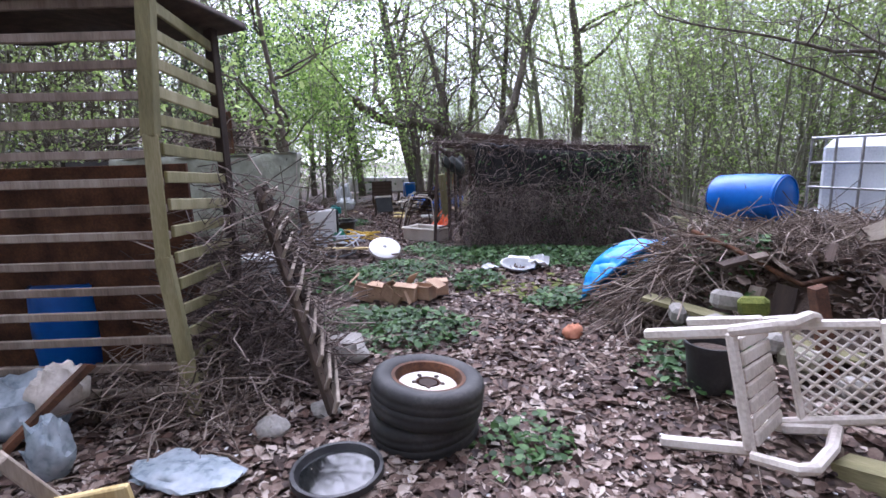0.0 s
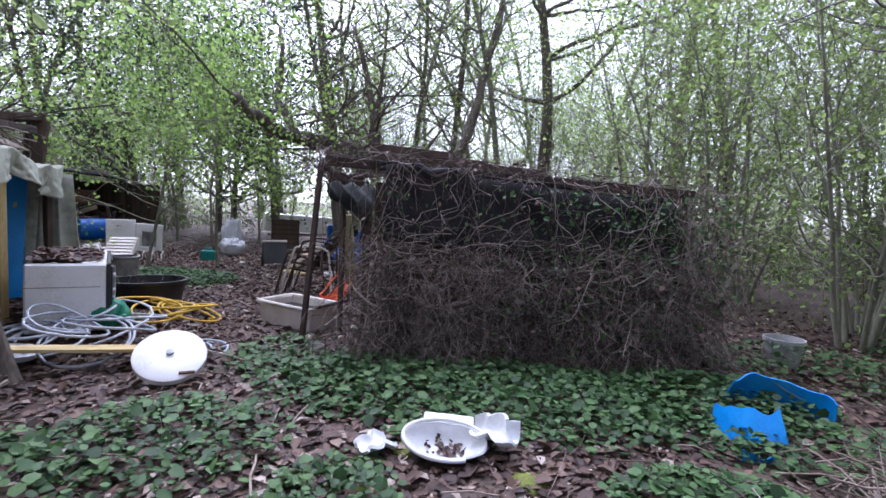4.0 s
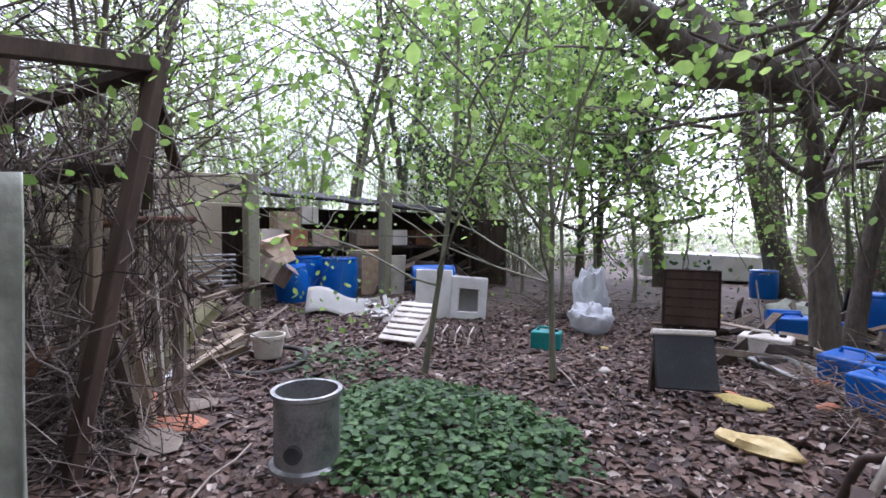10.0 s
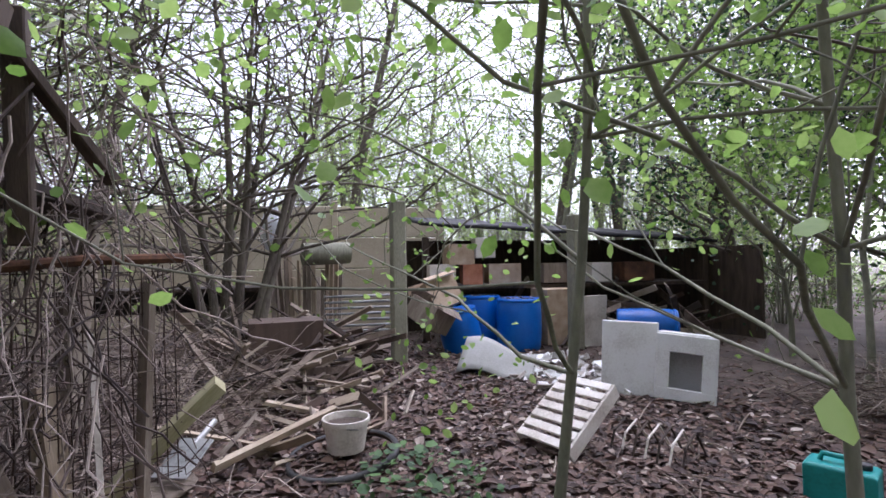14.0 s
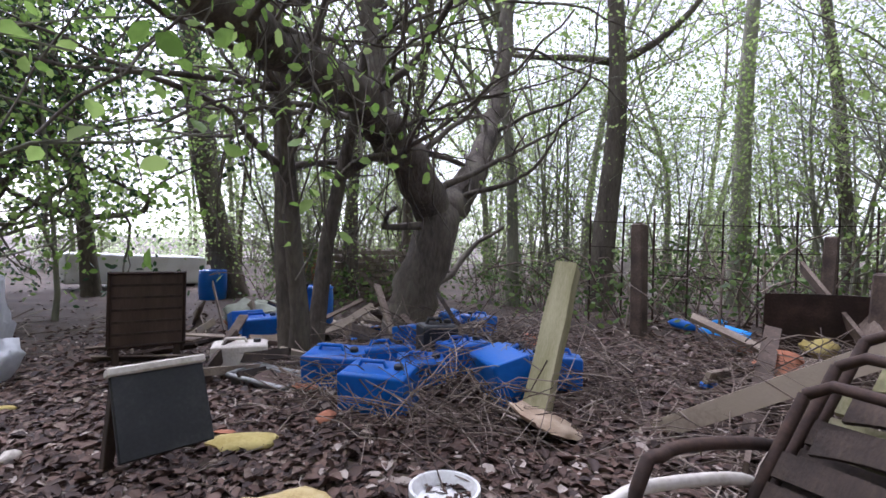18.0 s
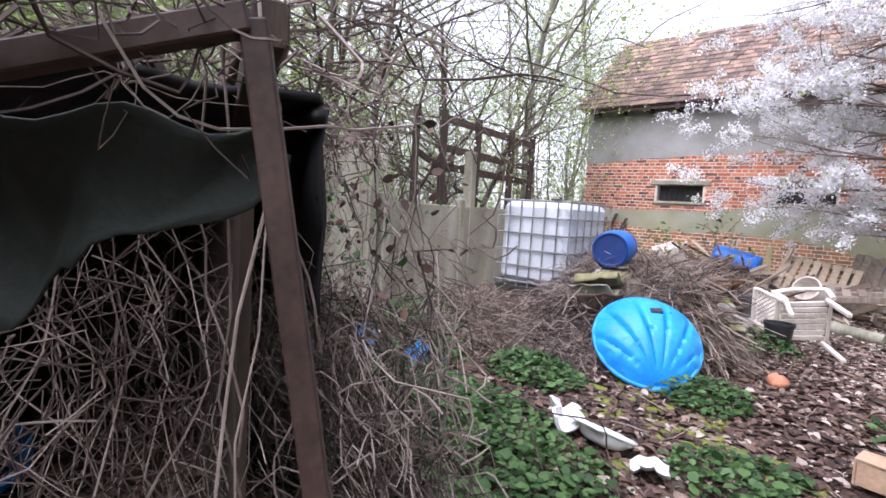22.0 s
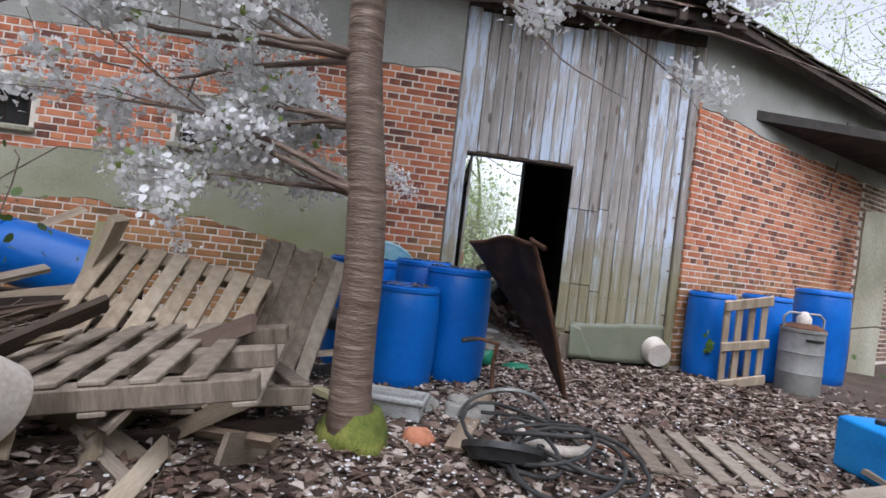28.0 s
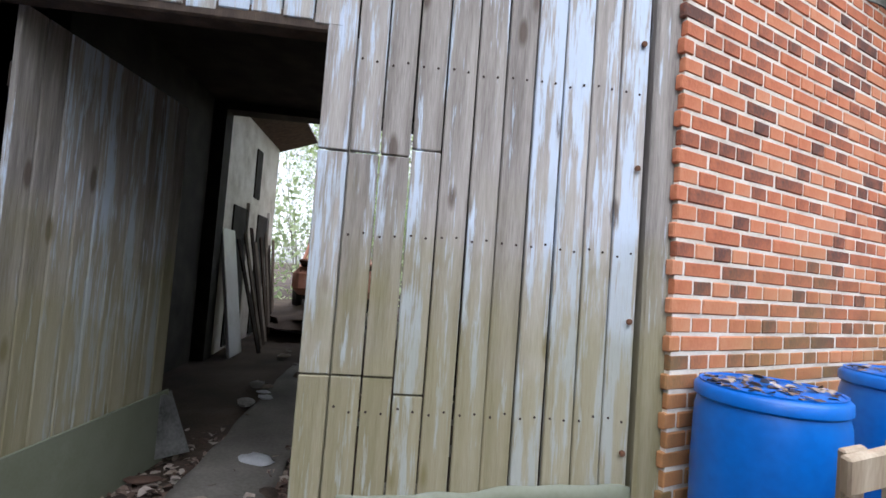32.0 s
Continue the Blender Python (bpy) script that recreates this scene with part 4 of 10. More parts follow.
def build_hut():
    hut = thing("shelter", "low collapsed shelter buried under dry brown vines", "shelter")
    tube = M["tube_brown"]
    # open end of brown square tube, towards the gate
    C = [Vector((-0.95, 10.97, 0)), Vector((-0.9, 10.59, 0)), Vector((-0.76, 10.17, 0))]
    part("post", Acc().beam(C[0] - Vector((0, 0, 0.1)), C[0] + Vector((0, 0, 1.47)), 0.045, 0.045, 0.004), tube, hut, "brown steel tube post")
    part("post", Acc().beam(C[1] - Vector((0, 0, 0.1)), C[1] + Vector((0, 0, 1.48)), 0.045, 0.045, 0.004), tube, hut, "brown steel tube post")
    part("post", Acc().beam((-0.64, 9.9, -0.1), (-0.75, 10.17, 1.6), 0.045, 0.045, 0.004), tube, hut, "leaning brown steel tube post")
    part("post", Acc().beam((2.3, 9.9, -0.1), (2.2, 9.98, 1.45), 0.07, 0.07), M["wood_dark"], hut)
    part("post", Acc().beam((2.25, 10.98, -0.1), (2.2, 10.95, 1.4), 0.07, 0.07), M["wood_dark"], hut)
    for a, b, z0, z1, w in ((0, 1, 1.47, 1.47, 0.045), (1, 2, 1.48, 1.6, 0.045), (0, 1, 0.3, 0.28, 0.035), (1, 2, 0.28, 0.3, 0.03)):
        part("rail", Acc().beam(C[a] + Vector((0, 0, z0)), C[b] + Vector((0, 0, z1)), w, w, 0.004), tube, hut)
    part("head_beam", Acc().beam((-0.76, 10.2, 1.56), (2.3, 10.0, 1.42), 0.06, 0.08), M["wood_dark"], hut)
    part("roof_board", Acc().beam((-0.4, 10.12, 1.69), (0.25, 10.14, 1.65), 0.03, 0.06), M["wood_brown"], hut)
    part("roof_board", Acc().beam((-0.4, 10.2, 1.62), (0.6, 10.2, 1.6), 0.03, 0.06), M["wood_brown"], hut)
    part("roof_board", Acc().beam((-0.35, 10.4, 1.62), (1.1, 10.3, 1.55), 0.03, 0.08), M["wood_brown"], hut)
    part("roof_beam", Acc().beam((-0.95, 11.03, 1.57), (-0.98, 10.74, 1.5), 0.05, 0.045), tube, hut)
    part("roof_beam", Acc().beam((-0.98, 10.76, 1.5), (-0.97, 10.36, 1.585), 0.055, 0.045), tube, hut)
    plate = [(-0.97, 10.44, 1.56), (-0.95, 10.33, 1.6), (-0.95, 10.34, 1.65), (-0.94, 10.38, 1.71), (-0.935, 10.4, 1.79), (-0.94, 10.425, 1.785), (-0.95, 10.43, 1.71), (-0.97, 10.44, 1.66)]
    n = len(plate)
    part("bent_plate", Acc().add(plate + [(x + 0.012, y + 0.005, z) for x, y, z in plate], [tuple(range(n)), tuple(range(2 * n - 1, n - 1, -1))] + [(i, n + i, n + (i + 1) % n, (i + 1) % n) for i in range(n)]), tube, hut, "bent rusty plate pointing up")
    felt = Acc().sheet(lambda u, v: (-0.3 + 2.55 * u, 10.0 + 0.95 * v - 0.06 * math.sin(u * 17), 1.56 - 0.2 * u - 0.05 * v + 0.05 * noise.noise(Vector((u * 6, v * 3, 0)))), 26, 10, 0.02)
    part("roof", felt, M["felt"], hut, "sagging black roofing felt", smooth=180)
    skirt = Acc().sheet(lambda u, v: (-0.25 + 2.42 * u, 9.97 - 0.02 * u + 0.05 * noise.noise(Vector((u * 12, v * 3, 4))), 1.53 - 0.2 * u - v * (0.6 + 0.14 * noise.noise(Vector((u * 9, 0, 1))))), 30, 6, 0.01)
    part("felt_skirt", skirt, M["felt"], hut, "torn black felt hanging over the front", smooth=180)
    roll = Acc().tube(bent((-0.3, 10.0, 1.5), (0.4, 9.96, 1.5), 0.0, 0.03, 8), [0.015, 0.03, 0.045, 0.04, 0.05, 0.04, 0.03, 0.015], 10)
    part("felt_roll", roll, M["felt"], hut, "bundled black felt at the eaves", smooth=180)
    part("front_board", Acc().sheet(lambda u, v: (-0.35 + 2.6 * u, 10.16, 1.4 * v), 4, 4, 0.03), M["wood_dark"], hut)
    part("back_board", Acc().box((1.35, 10.98, 0.7), (1.7, 0.04, 1.4)), M["wood_dark"], hut)
    part("end_board", Acc().box((2.2, 10.5, 0.7), (0.04, 0.9, 1.4)), M["wood_dark"], hut)

    def pouch(u, v):
        p = C[0].lerp(C[1], u * 2) if u < 0.5 else C[1].lerp(C[2], u * 2 - 1)
        sag = math.sin(math.pi * min(u / 0.66, 1)) ** 0.7
        drop = 0.08 + 0.3 * sag + (0.12 * math.sin((u - 0.55) / 0.45 * math.pi) if u > 0.55 else 0)
        return (p.x + 0.05 + 0.2 * math.sin(v * 2.2) * max(sag, 0.3), p.y, 1.45 - v * drop + 0.02 * math.sin(u * 19 + v * 5))
    part("torn_netting", Acc().sheet(pouch, 20, 12, 0.006), M["net"], hut, "torn dark green sheet sagging in the open end", smooth=180)
    part("sheet_corner", Acc().sheet(lambda u, v: (-0.985 + 0.02 * math.sin(u * 9 + v * 5), 10.93 + 0.09 * u * (1 - 0.7 * v), 1.45 - 0.6 * v), 8, 8, 0.004), M["net"], hut, "grey-green sheet corner hanging down", smooth=180)
    for ob in hut.children:
        ob.matrix_local = HUT_END if ob.data.materials[0] in (tube, M["net"]) else HUT_FRONT
    return hut


build_hut()


def vine_mass():
    """Dead vines hanging over the shelter's front and heaped at its ends."""
    a = Acc()
    g = random.Random(11)
    thin = (0.0012, 0.0016, 0.0022, 0.003)
    for i in range(2600):
        u = g.random()
        x = -0.42 + 2.65 * u + g.gauss(0, 0.07)
        front = 9.92 - 0.3 * abs(g.gauss(0, 0.6)) - 0.08 * math.sin(u * 9)
        low = g.random()
        if low < 0.06:
            z1 = 1.62 - 0.2 * u + g.gauss(0, 0.05)
            z0 = max(0.02, z1 - abs(g.gauss(0.6, 0.35)))
        else:
            z1 = g.uniform(0.15, 0.98)
            z0 = max(0.02, z1 - abs(g.gauss(0.5, 0.3)))
        if g.random() < 0.75:
            p0 = Vector((x, front + 0.12 * g.random(), z1))
            p1 = Vector((x + g.gauss(0, 0.22), front - 0.25 * (1.5 - z0) / 1.5 * g.random(), z0))
        else:
            p0 = Vector((x - g.uniform(0.1, 0.4), front, z1))
            p1 = Vector((x + g.uniform(0.1, 0.5), front - g.uniform(0, 0.2), max(0.02, z1 + g.gauss(0, 0.2))))
        a.tube(curvy(bent(p0, p1, g.uniform(-0.1, 0.12), 0.07, 7, g)), g.choice(thin), 4, False)
    for i in range(260):
        x, y = g.uniform(-0.8, 2.2), g.uniform(9.95, 10.9)
        z = 1.58 - 0.2 * (x + 0.8) / 3.3 + 0.03
        a.tube(curvy(bent((x, y, z), (x + g.gauss(0, 0.35), y + g.gauss(0, 0.3) - 0.2, z + g.uniform(-0.12, 0.07)), -0.05, 0.05, 5, g)), g.choice(thin), 4, False)
    for i in range(700):
        ang = g.uniform(-1.6, 1.9)
        x, y = 2.15 + 0.22 * math.cos(ang) + g.gauss(0, 0.08), 10.3 + g.gauss(0, 0.35)
        z1 = g.uniform(0.3, 1.45)
        a.tube(curvy(bent((x, y, z1), (x + g.uniform(0.0, 0.35), y + g.gauss(0, 0.3), max(0.02, z1 - g.uniform(0.2, 0.9))), 0.05, 0.07, 6, g)), g.choice(thin), 4, False)
    for i in range(450):
        y = g.uniform(10.0, 10.95)
        z1 = g.uniform(0.1, 1.4)
        a.tube(curvy(bent((-0.3 + 0.5 * g.random(), y, z1), (-0.25 + g.gauss(0, 0.1), y + g.gauss(0, 0.3), max(0.02, z1 - g.uniform(0.0, 0.8))), 0.05, 0.07, 6, g)), g.choice(thin), 4, False)
    for i in range(90):
        x, y = g.uniform(-0.98, -0.5), g.uniform(10.15, 10.9)
        z = 1.56 + g.gauss(0, 0.04)
        a.tube(curvy(bent((x, y, z), (x + g.gauss(0, 0.2), y + g.gauss(0, 0.3), z + g.gauss(-0.02, 0.07)), g.uniform(-0.06, 0.12), 0.05, 6, g)), g.choice(thin), 4, False)
    for i in range(5):
        x = -0.72 + g.gauss(0, 0.12)
        a.tube(bent((x, 10.25 + g.gauss(0, 0.06), 1.62), (x + g.gauss(0, 0.05), 10.2 + g.gauss(0, 0.1), g.uniform(0.05, 1.0)), 0.0, 0.03, 9, g), g.choice((0.002, 0.003)), 5, False)
    solid("vines", a, M["vine"], "tangle of dry brown vines over the shelter", "vines", HUT_FRONT, kind="stuff")
    gen = np.random.default_rng(3)
    n = 3600
    p = np.stack([gen.uniform(-0.4, 2.5, n), 9.85 - np.abs(gen.normal(0, 0.18, n)), gen.uniform(0.05, 1.4, n)], 1)
    sel = gen.random(n) < np.clip((p[:, 0] - 0.4) / 1.4, 0.07, 1)
    solid("vine_leaves", leaf_cards(p[sel], 0.042, 0.2, gen=gen), M["ivy"], "few green leaves among the dry vines", "leaves", HUT_FRONT, kind="stuff")
    n = 500
    p = np.stack([gen.uniform(-0.4, 2.4, n), 9.85 - np.abs(gen.normal(0, 0.2, n)), gen.uniform(0.05, 1.6, n)], 1)
    solid("dead_leaves", leaf_cards(p, 0.04, 0.1, gen=gen), M["litter_dark"], "withered leaves caught in the vines", "leaves", HUT_FRONT, kind="stuff")


vine_mass()
# ---- trees and plants ----
def grow(acc, start, direction, length, r0, depth, g, tips, seg=6, droop=0.0, spread=0.6, wob=0.18, kids=(2, 3), taper=0.62):
    """A limb with its side limbs; collects the twig ends in tips."""
    n = 6 if depth > 1 else 4
    p, d = Vector(start), Vector(direction).normalized()
    pts, rs = [p.copy()], [r0]
    for i in range(n):
        d = (d + Vector((g.gauss(0, wob), g.gauss(0, wob), g.gauss(0, wob * 0.6) - droop))).normalized()
        p = p + d * length / n
        pts.append(p.copy())
        rs.append(r0 * (1 - (1 - taper) * (i + 1) / n))
    acc.tube(pts, rs, seg, False)
    if depth <= 0:
        tips.extend(pts[2:])
        return
    for k in range(g.randint(*kids)):
        j = g.randint(max(1, n // 3), n)
        side = Vector((g.gauss(0, 1), g.gauss(0, 1), g.gauss(0.15, 0.6))).normalized()
        nd = (d * (1 - spread) + side * spread).normalized()
        grow(acc, pts[j], nd, length * g.uniform(0.5, 0.8), rs[j] * 0.6, depth - 1, g, tips, max(3, seg - 1), droop, spread, wob, kids, taper)
    nd = (d + Vector((g.gauss(0, 0.25), g.gauss(0, 0.25), 0.1))).normalized()
    grow(acc, pts[-1], nd, length * 0.72, rs[-1], depth - 1, g, tips, max(3, seg - 1), droop, spread, wob, kids, taper)


def crown_of(tips, per, spread, size, seed, flat=0.1):
    gen = np.random.default_rng(seed)
    t = np.array([tuple(p) for p in tips])
    pos = np.repeat(t, per, axis=0) + gen.normal(0, spread, (len(t) * per, 3))
    return leaf_cards(pos, size, flat, gen=gen)


def make_tree(name, label, m, seed, height, r0, depth=3, lean=(0, 0), per=3, leaf=0.07, spread=0.25, mat_b="bark", mat_l="leaf", kids=(2, 3), branch=0.55, stems=1, clear=0.45, wob=0.12, group=""):
    """A tree: tapered trunk with limbs, and a crown of many small leaves."""
    g = random.Random(seed)
    t = thing(name, label, "tree", m, group)
    a, tips = Acc(), []
    for s in range(stems):
        ang = 6.28 * s / stems + g.random()
        off = 0.0 if stems == 1 else 0.12
        base = Vector((off * math.cos(ang), off * math.sin(ang), -0.15))
        d = Vector((lean[0] + (0.22 * math.cos(ang) if stems > 1 else 0), lean[1] + (0.22 * math.sin(ang) if stems > 1 else 0), 1)).normalized()
        n = 9
        p, pts, rs = base, [], []
        for i in range(n + 1):
            pts.append(p.copy())
            f = i / n
            rs.append(r0 * (1.25 - 0.25 * min(1, f * 8)) * (1 - 0.72 * f))
            d = (d + Vector((g.gauss(0, wob * 0.5), g.gauss(0, wob * 0.5), 0.04))).normalized()
            p = p + d * height / n
        a.tube(pts, rs, 9, False)
        tips.append(pts[-1])
        for i in range(2, n + 1):
            if i / n < clear:
                continue
            for k in range(g.randint(*kids)):
                ang = g.uniform(0, 6.28)
                nd = Vector((math.cos(ang), math.sin(ang), g.uniform(0.2, 0.9)))
                grow(a, pts[i], nd, height * g.uniform(0.14, 0.3) * branch / 0.55, rs[i] * 0.5, depth - 1, g, tips, 5, 0.0, 0.55, 0.2, (1, 2))
    part("trunk", a, M[mat_b], t, smooth=180)
    if per:
        part("crown", crown_of(tips, per, spread, leaf, seed), M[mat_l], t)
    return t


def scatter(proto, spots, seed, smin=0.8, smax=1.25):
    g = random.Random(seed)
    for x, y in spots:
        s = g.uniform(smin, smax)
        c = copy_thing(proto, pose(x, y, ground_z(x, y), g.uniform(-4, 4), g.uniform(-4, 4), g.uniform(0, 360)))
        c.scale = (s, s, s * g.uniform(0.9, 1.15))


def woods():
    """The wood all round the yard: tall thin trees and green undergrowth."""
    far = Matrix.Translation((-20, 30, 0))
    tall = make_tree("woodland_tree", "tall thin bare tree with sparse young leaves", pose(-6.5, 27, 0), 21, 11, 0.13, 3, per=4, leaf=0.085, spread=0.35, group="trees of the wood")
    tall2 = make_tree("woodland_tree", "slender grey tree with pale green leaves", pose(-1.0, 26, 0), 22, 9, 0.1, 3, per=7, leaf=0.085, spread=0.4, kids=(2, 3), clear=0.3, mat_b="bark_green", group="trees of the wood")
    bush = make_tree("hazel_bush", "dense bush of thin upright stems in fresh green leaf", pose(4.2, 17, 0), 23, 4.4, 0.028, 3, per=3, leaf=0.055, spread=0.24, kids=(1, 2), stems=7, clear=0.15, mat_b="bark_green", group="bushes at the wood's edge")
    ever = make_tree("evergreen_tree", "dark evergreen tree with dense foliage", pose(-9.6, 21.5, 0), 24, 6.0, 0.12, 3, per=10, leaf=0.1, spread=0.3, kids=(3, 4), clear=0.1, mat_l="leaf_dark", group="evergreens")
    g = random.Random(5)
    spots_t, spots_u, spots_b = [], [], []

    def free(x, y):
        q = BARN.inverted() @ Vector((x, y, 0))
        if -12 < q.x < 9 and q.y < 0.6 and q.y > -13:
            return False
        if -12.8 < x < 5.5 and -3 < y < 19.5:
            return False
        if 4 < x < 8 and 3 < y < 8.6:
            return False
        if -10.5 < x < -4.5 and 18 < y < 30:
            return False
        return True
    tries = 0
    while len(spots_t) < 90 and tries < 6000:
        tries += 1
        ang, rad = g.uniform(0, 6.28), 9 + 27 * g.random() ** 0.8
        x, y = -3 + rad * math.cos(ang), 9 + rad * math.sin(ang)
        if free(x, y):
            (spots_t if g.random() < 0.55 else spots_u).append((x, y))
            if g.random() < 0.4 and rad < 27:
                bx, by = x + g.uniform(-1.5, 1.5), y + g.uniform(-1.5, 1.5)
                if free(bx, by):
                    spots_b.append((bx, by))
    for x, y in ((3.6, 13.2), (5.0, 12.2), (6.5, 12.0), (7.9, 11.2), (3.2, 15.2), (4.6, 14.6), (6.2, 13.8), (1.2, 19.6), (2.6, 18.4), (4.4, 11.4), (8.6, 9.2), (-5.5, 6.3), (-6.8, 7.2), (-8.5, 7.0), (-10.3, 6.8), (-4.6, 4.4), (-3.2, 3.2), (9.0, 7.0)):
        spots_b.append((x, y))
    spots_u += [(-5.6, 6.4), (-6.9, 7.4), (-8.2, 8.0), (-7.4, 6.0), (-4.8, 5.6), (-9.6, 7.4), (-5.2, 4.6), (-8.8, 6.6)]
    spots_t += [(-6.2, 6.9), (-7.9, 6.9), (-10.6, 8.2)]
    k = 0
    while k < 75:
        ang, rad = g.uniform(0, 6.28), 13 + 15 * g.random()
        x, y = -3 + rad * math.cos(ang), 9 + rad * math.sin(ang)
        if free(x, y):
            spots_b.append((x, y))
            k += 1
    for s, h in ((0.4, -14.0), (-1.2, -13.2), (1.1, -15.0), (0.0, -17.0), (2.2, -13.4), (-2.5, -15.5), (1.4, -18.5), (-0.6, -20.0)):
        q = BARN @ Vector((s, h, 0))
        spots_b.append((q.x, q.y))
        if h < -15:
            spots_u.append((q.x + 0.6, q.y))
    scatter(tall, spots_t, 1)
    scatter(tall2, spots_u, 2)
    scatter(bush, spots_b, 3, 0.7, 1.2)
    scatter(ever, [(-8.2, 20.2), (-10.6, 19.2), (-10.2, 6.4), (-7.0, 20.8)], 4)

    # undergrowth far back in the wood; haze is put into its paler leaf colour
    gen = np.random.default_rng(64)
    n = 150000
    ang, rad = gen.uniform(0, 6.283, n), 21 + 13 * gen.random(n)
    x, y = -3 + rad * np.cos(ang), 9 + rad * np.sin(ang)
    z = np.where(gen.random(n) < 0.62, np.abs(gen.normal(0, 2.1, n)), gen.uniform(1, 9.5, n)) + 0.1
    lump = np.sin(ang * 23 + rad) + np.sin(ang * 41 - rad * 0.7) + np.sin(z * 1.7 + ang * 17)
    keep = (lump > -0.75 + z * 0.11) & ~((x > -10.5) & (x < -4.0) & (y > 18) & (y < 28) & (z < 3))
    solid("far_undergrowth", leaf_cards(np.stack([x, y, z], 1)[keep], 0.17, 0.1, gen=gen), M["leaf_haze"], "undergrowth far back in the wood, haze put into its pale green", "undergrowth", kind="stuff")

    cl, st = [], Acc()
    for k in range(330):
        for tries in range(40):
            ang, rad = g.uniform(0, 6.28), 7.5 + 13 * g.random()
            x, y = -3 + rad * math.cos(ang), 9 + rad * math.sin(ang)
            if free(x, y) or (0.2 < x < 5 and 15.5 < y < 20) or (-3 < x < 1 and 18 < y < 20):
                break
        else:
            continue
        m, hh = 110, g.uniform(0.5, 1.5)
        r = np.abs(gen.normal(0, 0.5, m))
        t = gen.uniform(0, 6.283, m)
        z = hh * gen.random(m) ** 0.7 * np.clip(1.2 - r, 0.2, 1) + ground_z(x, y)
        cl.append(np.stack([x + r * np.cos(t), y + r * np.sin(t), z], 1))
        for j in range(9):
            a1 = g.uniform(0, 6.28)
            st.tube(bent((x + 0.3 * math.cos(a1), y + 0.3 * math.sin(a1), ground_z(x, y)), (x + g.gauss(0, 0.7), y + g.gauss(0, 0.7), hh * g.uniform(0.3, 1.3)), -0.3, 0.06, 5, g), g.choice((0.004, 0.006, 0.009)), 4, False)
    solid("undergrowth", leaf_cards(np.concatenate(cl), 0.085, 0.3, gen=gen), M["bramble"], "green bramble and nettle undergrowth round the yard", "undergrowth", kind="stuff")
    solid("bramble_stems", st, M["twig"], "arching dry bramble stems at the wood's edge", "brambles", kind="stuff")


woods()


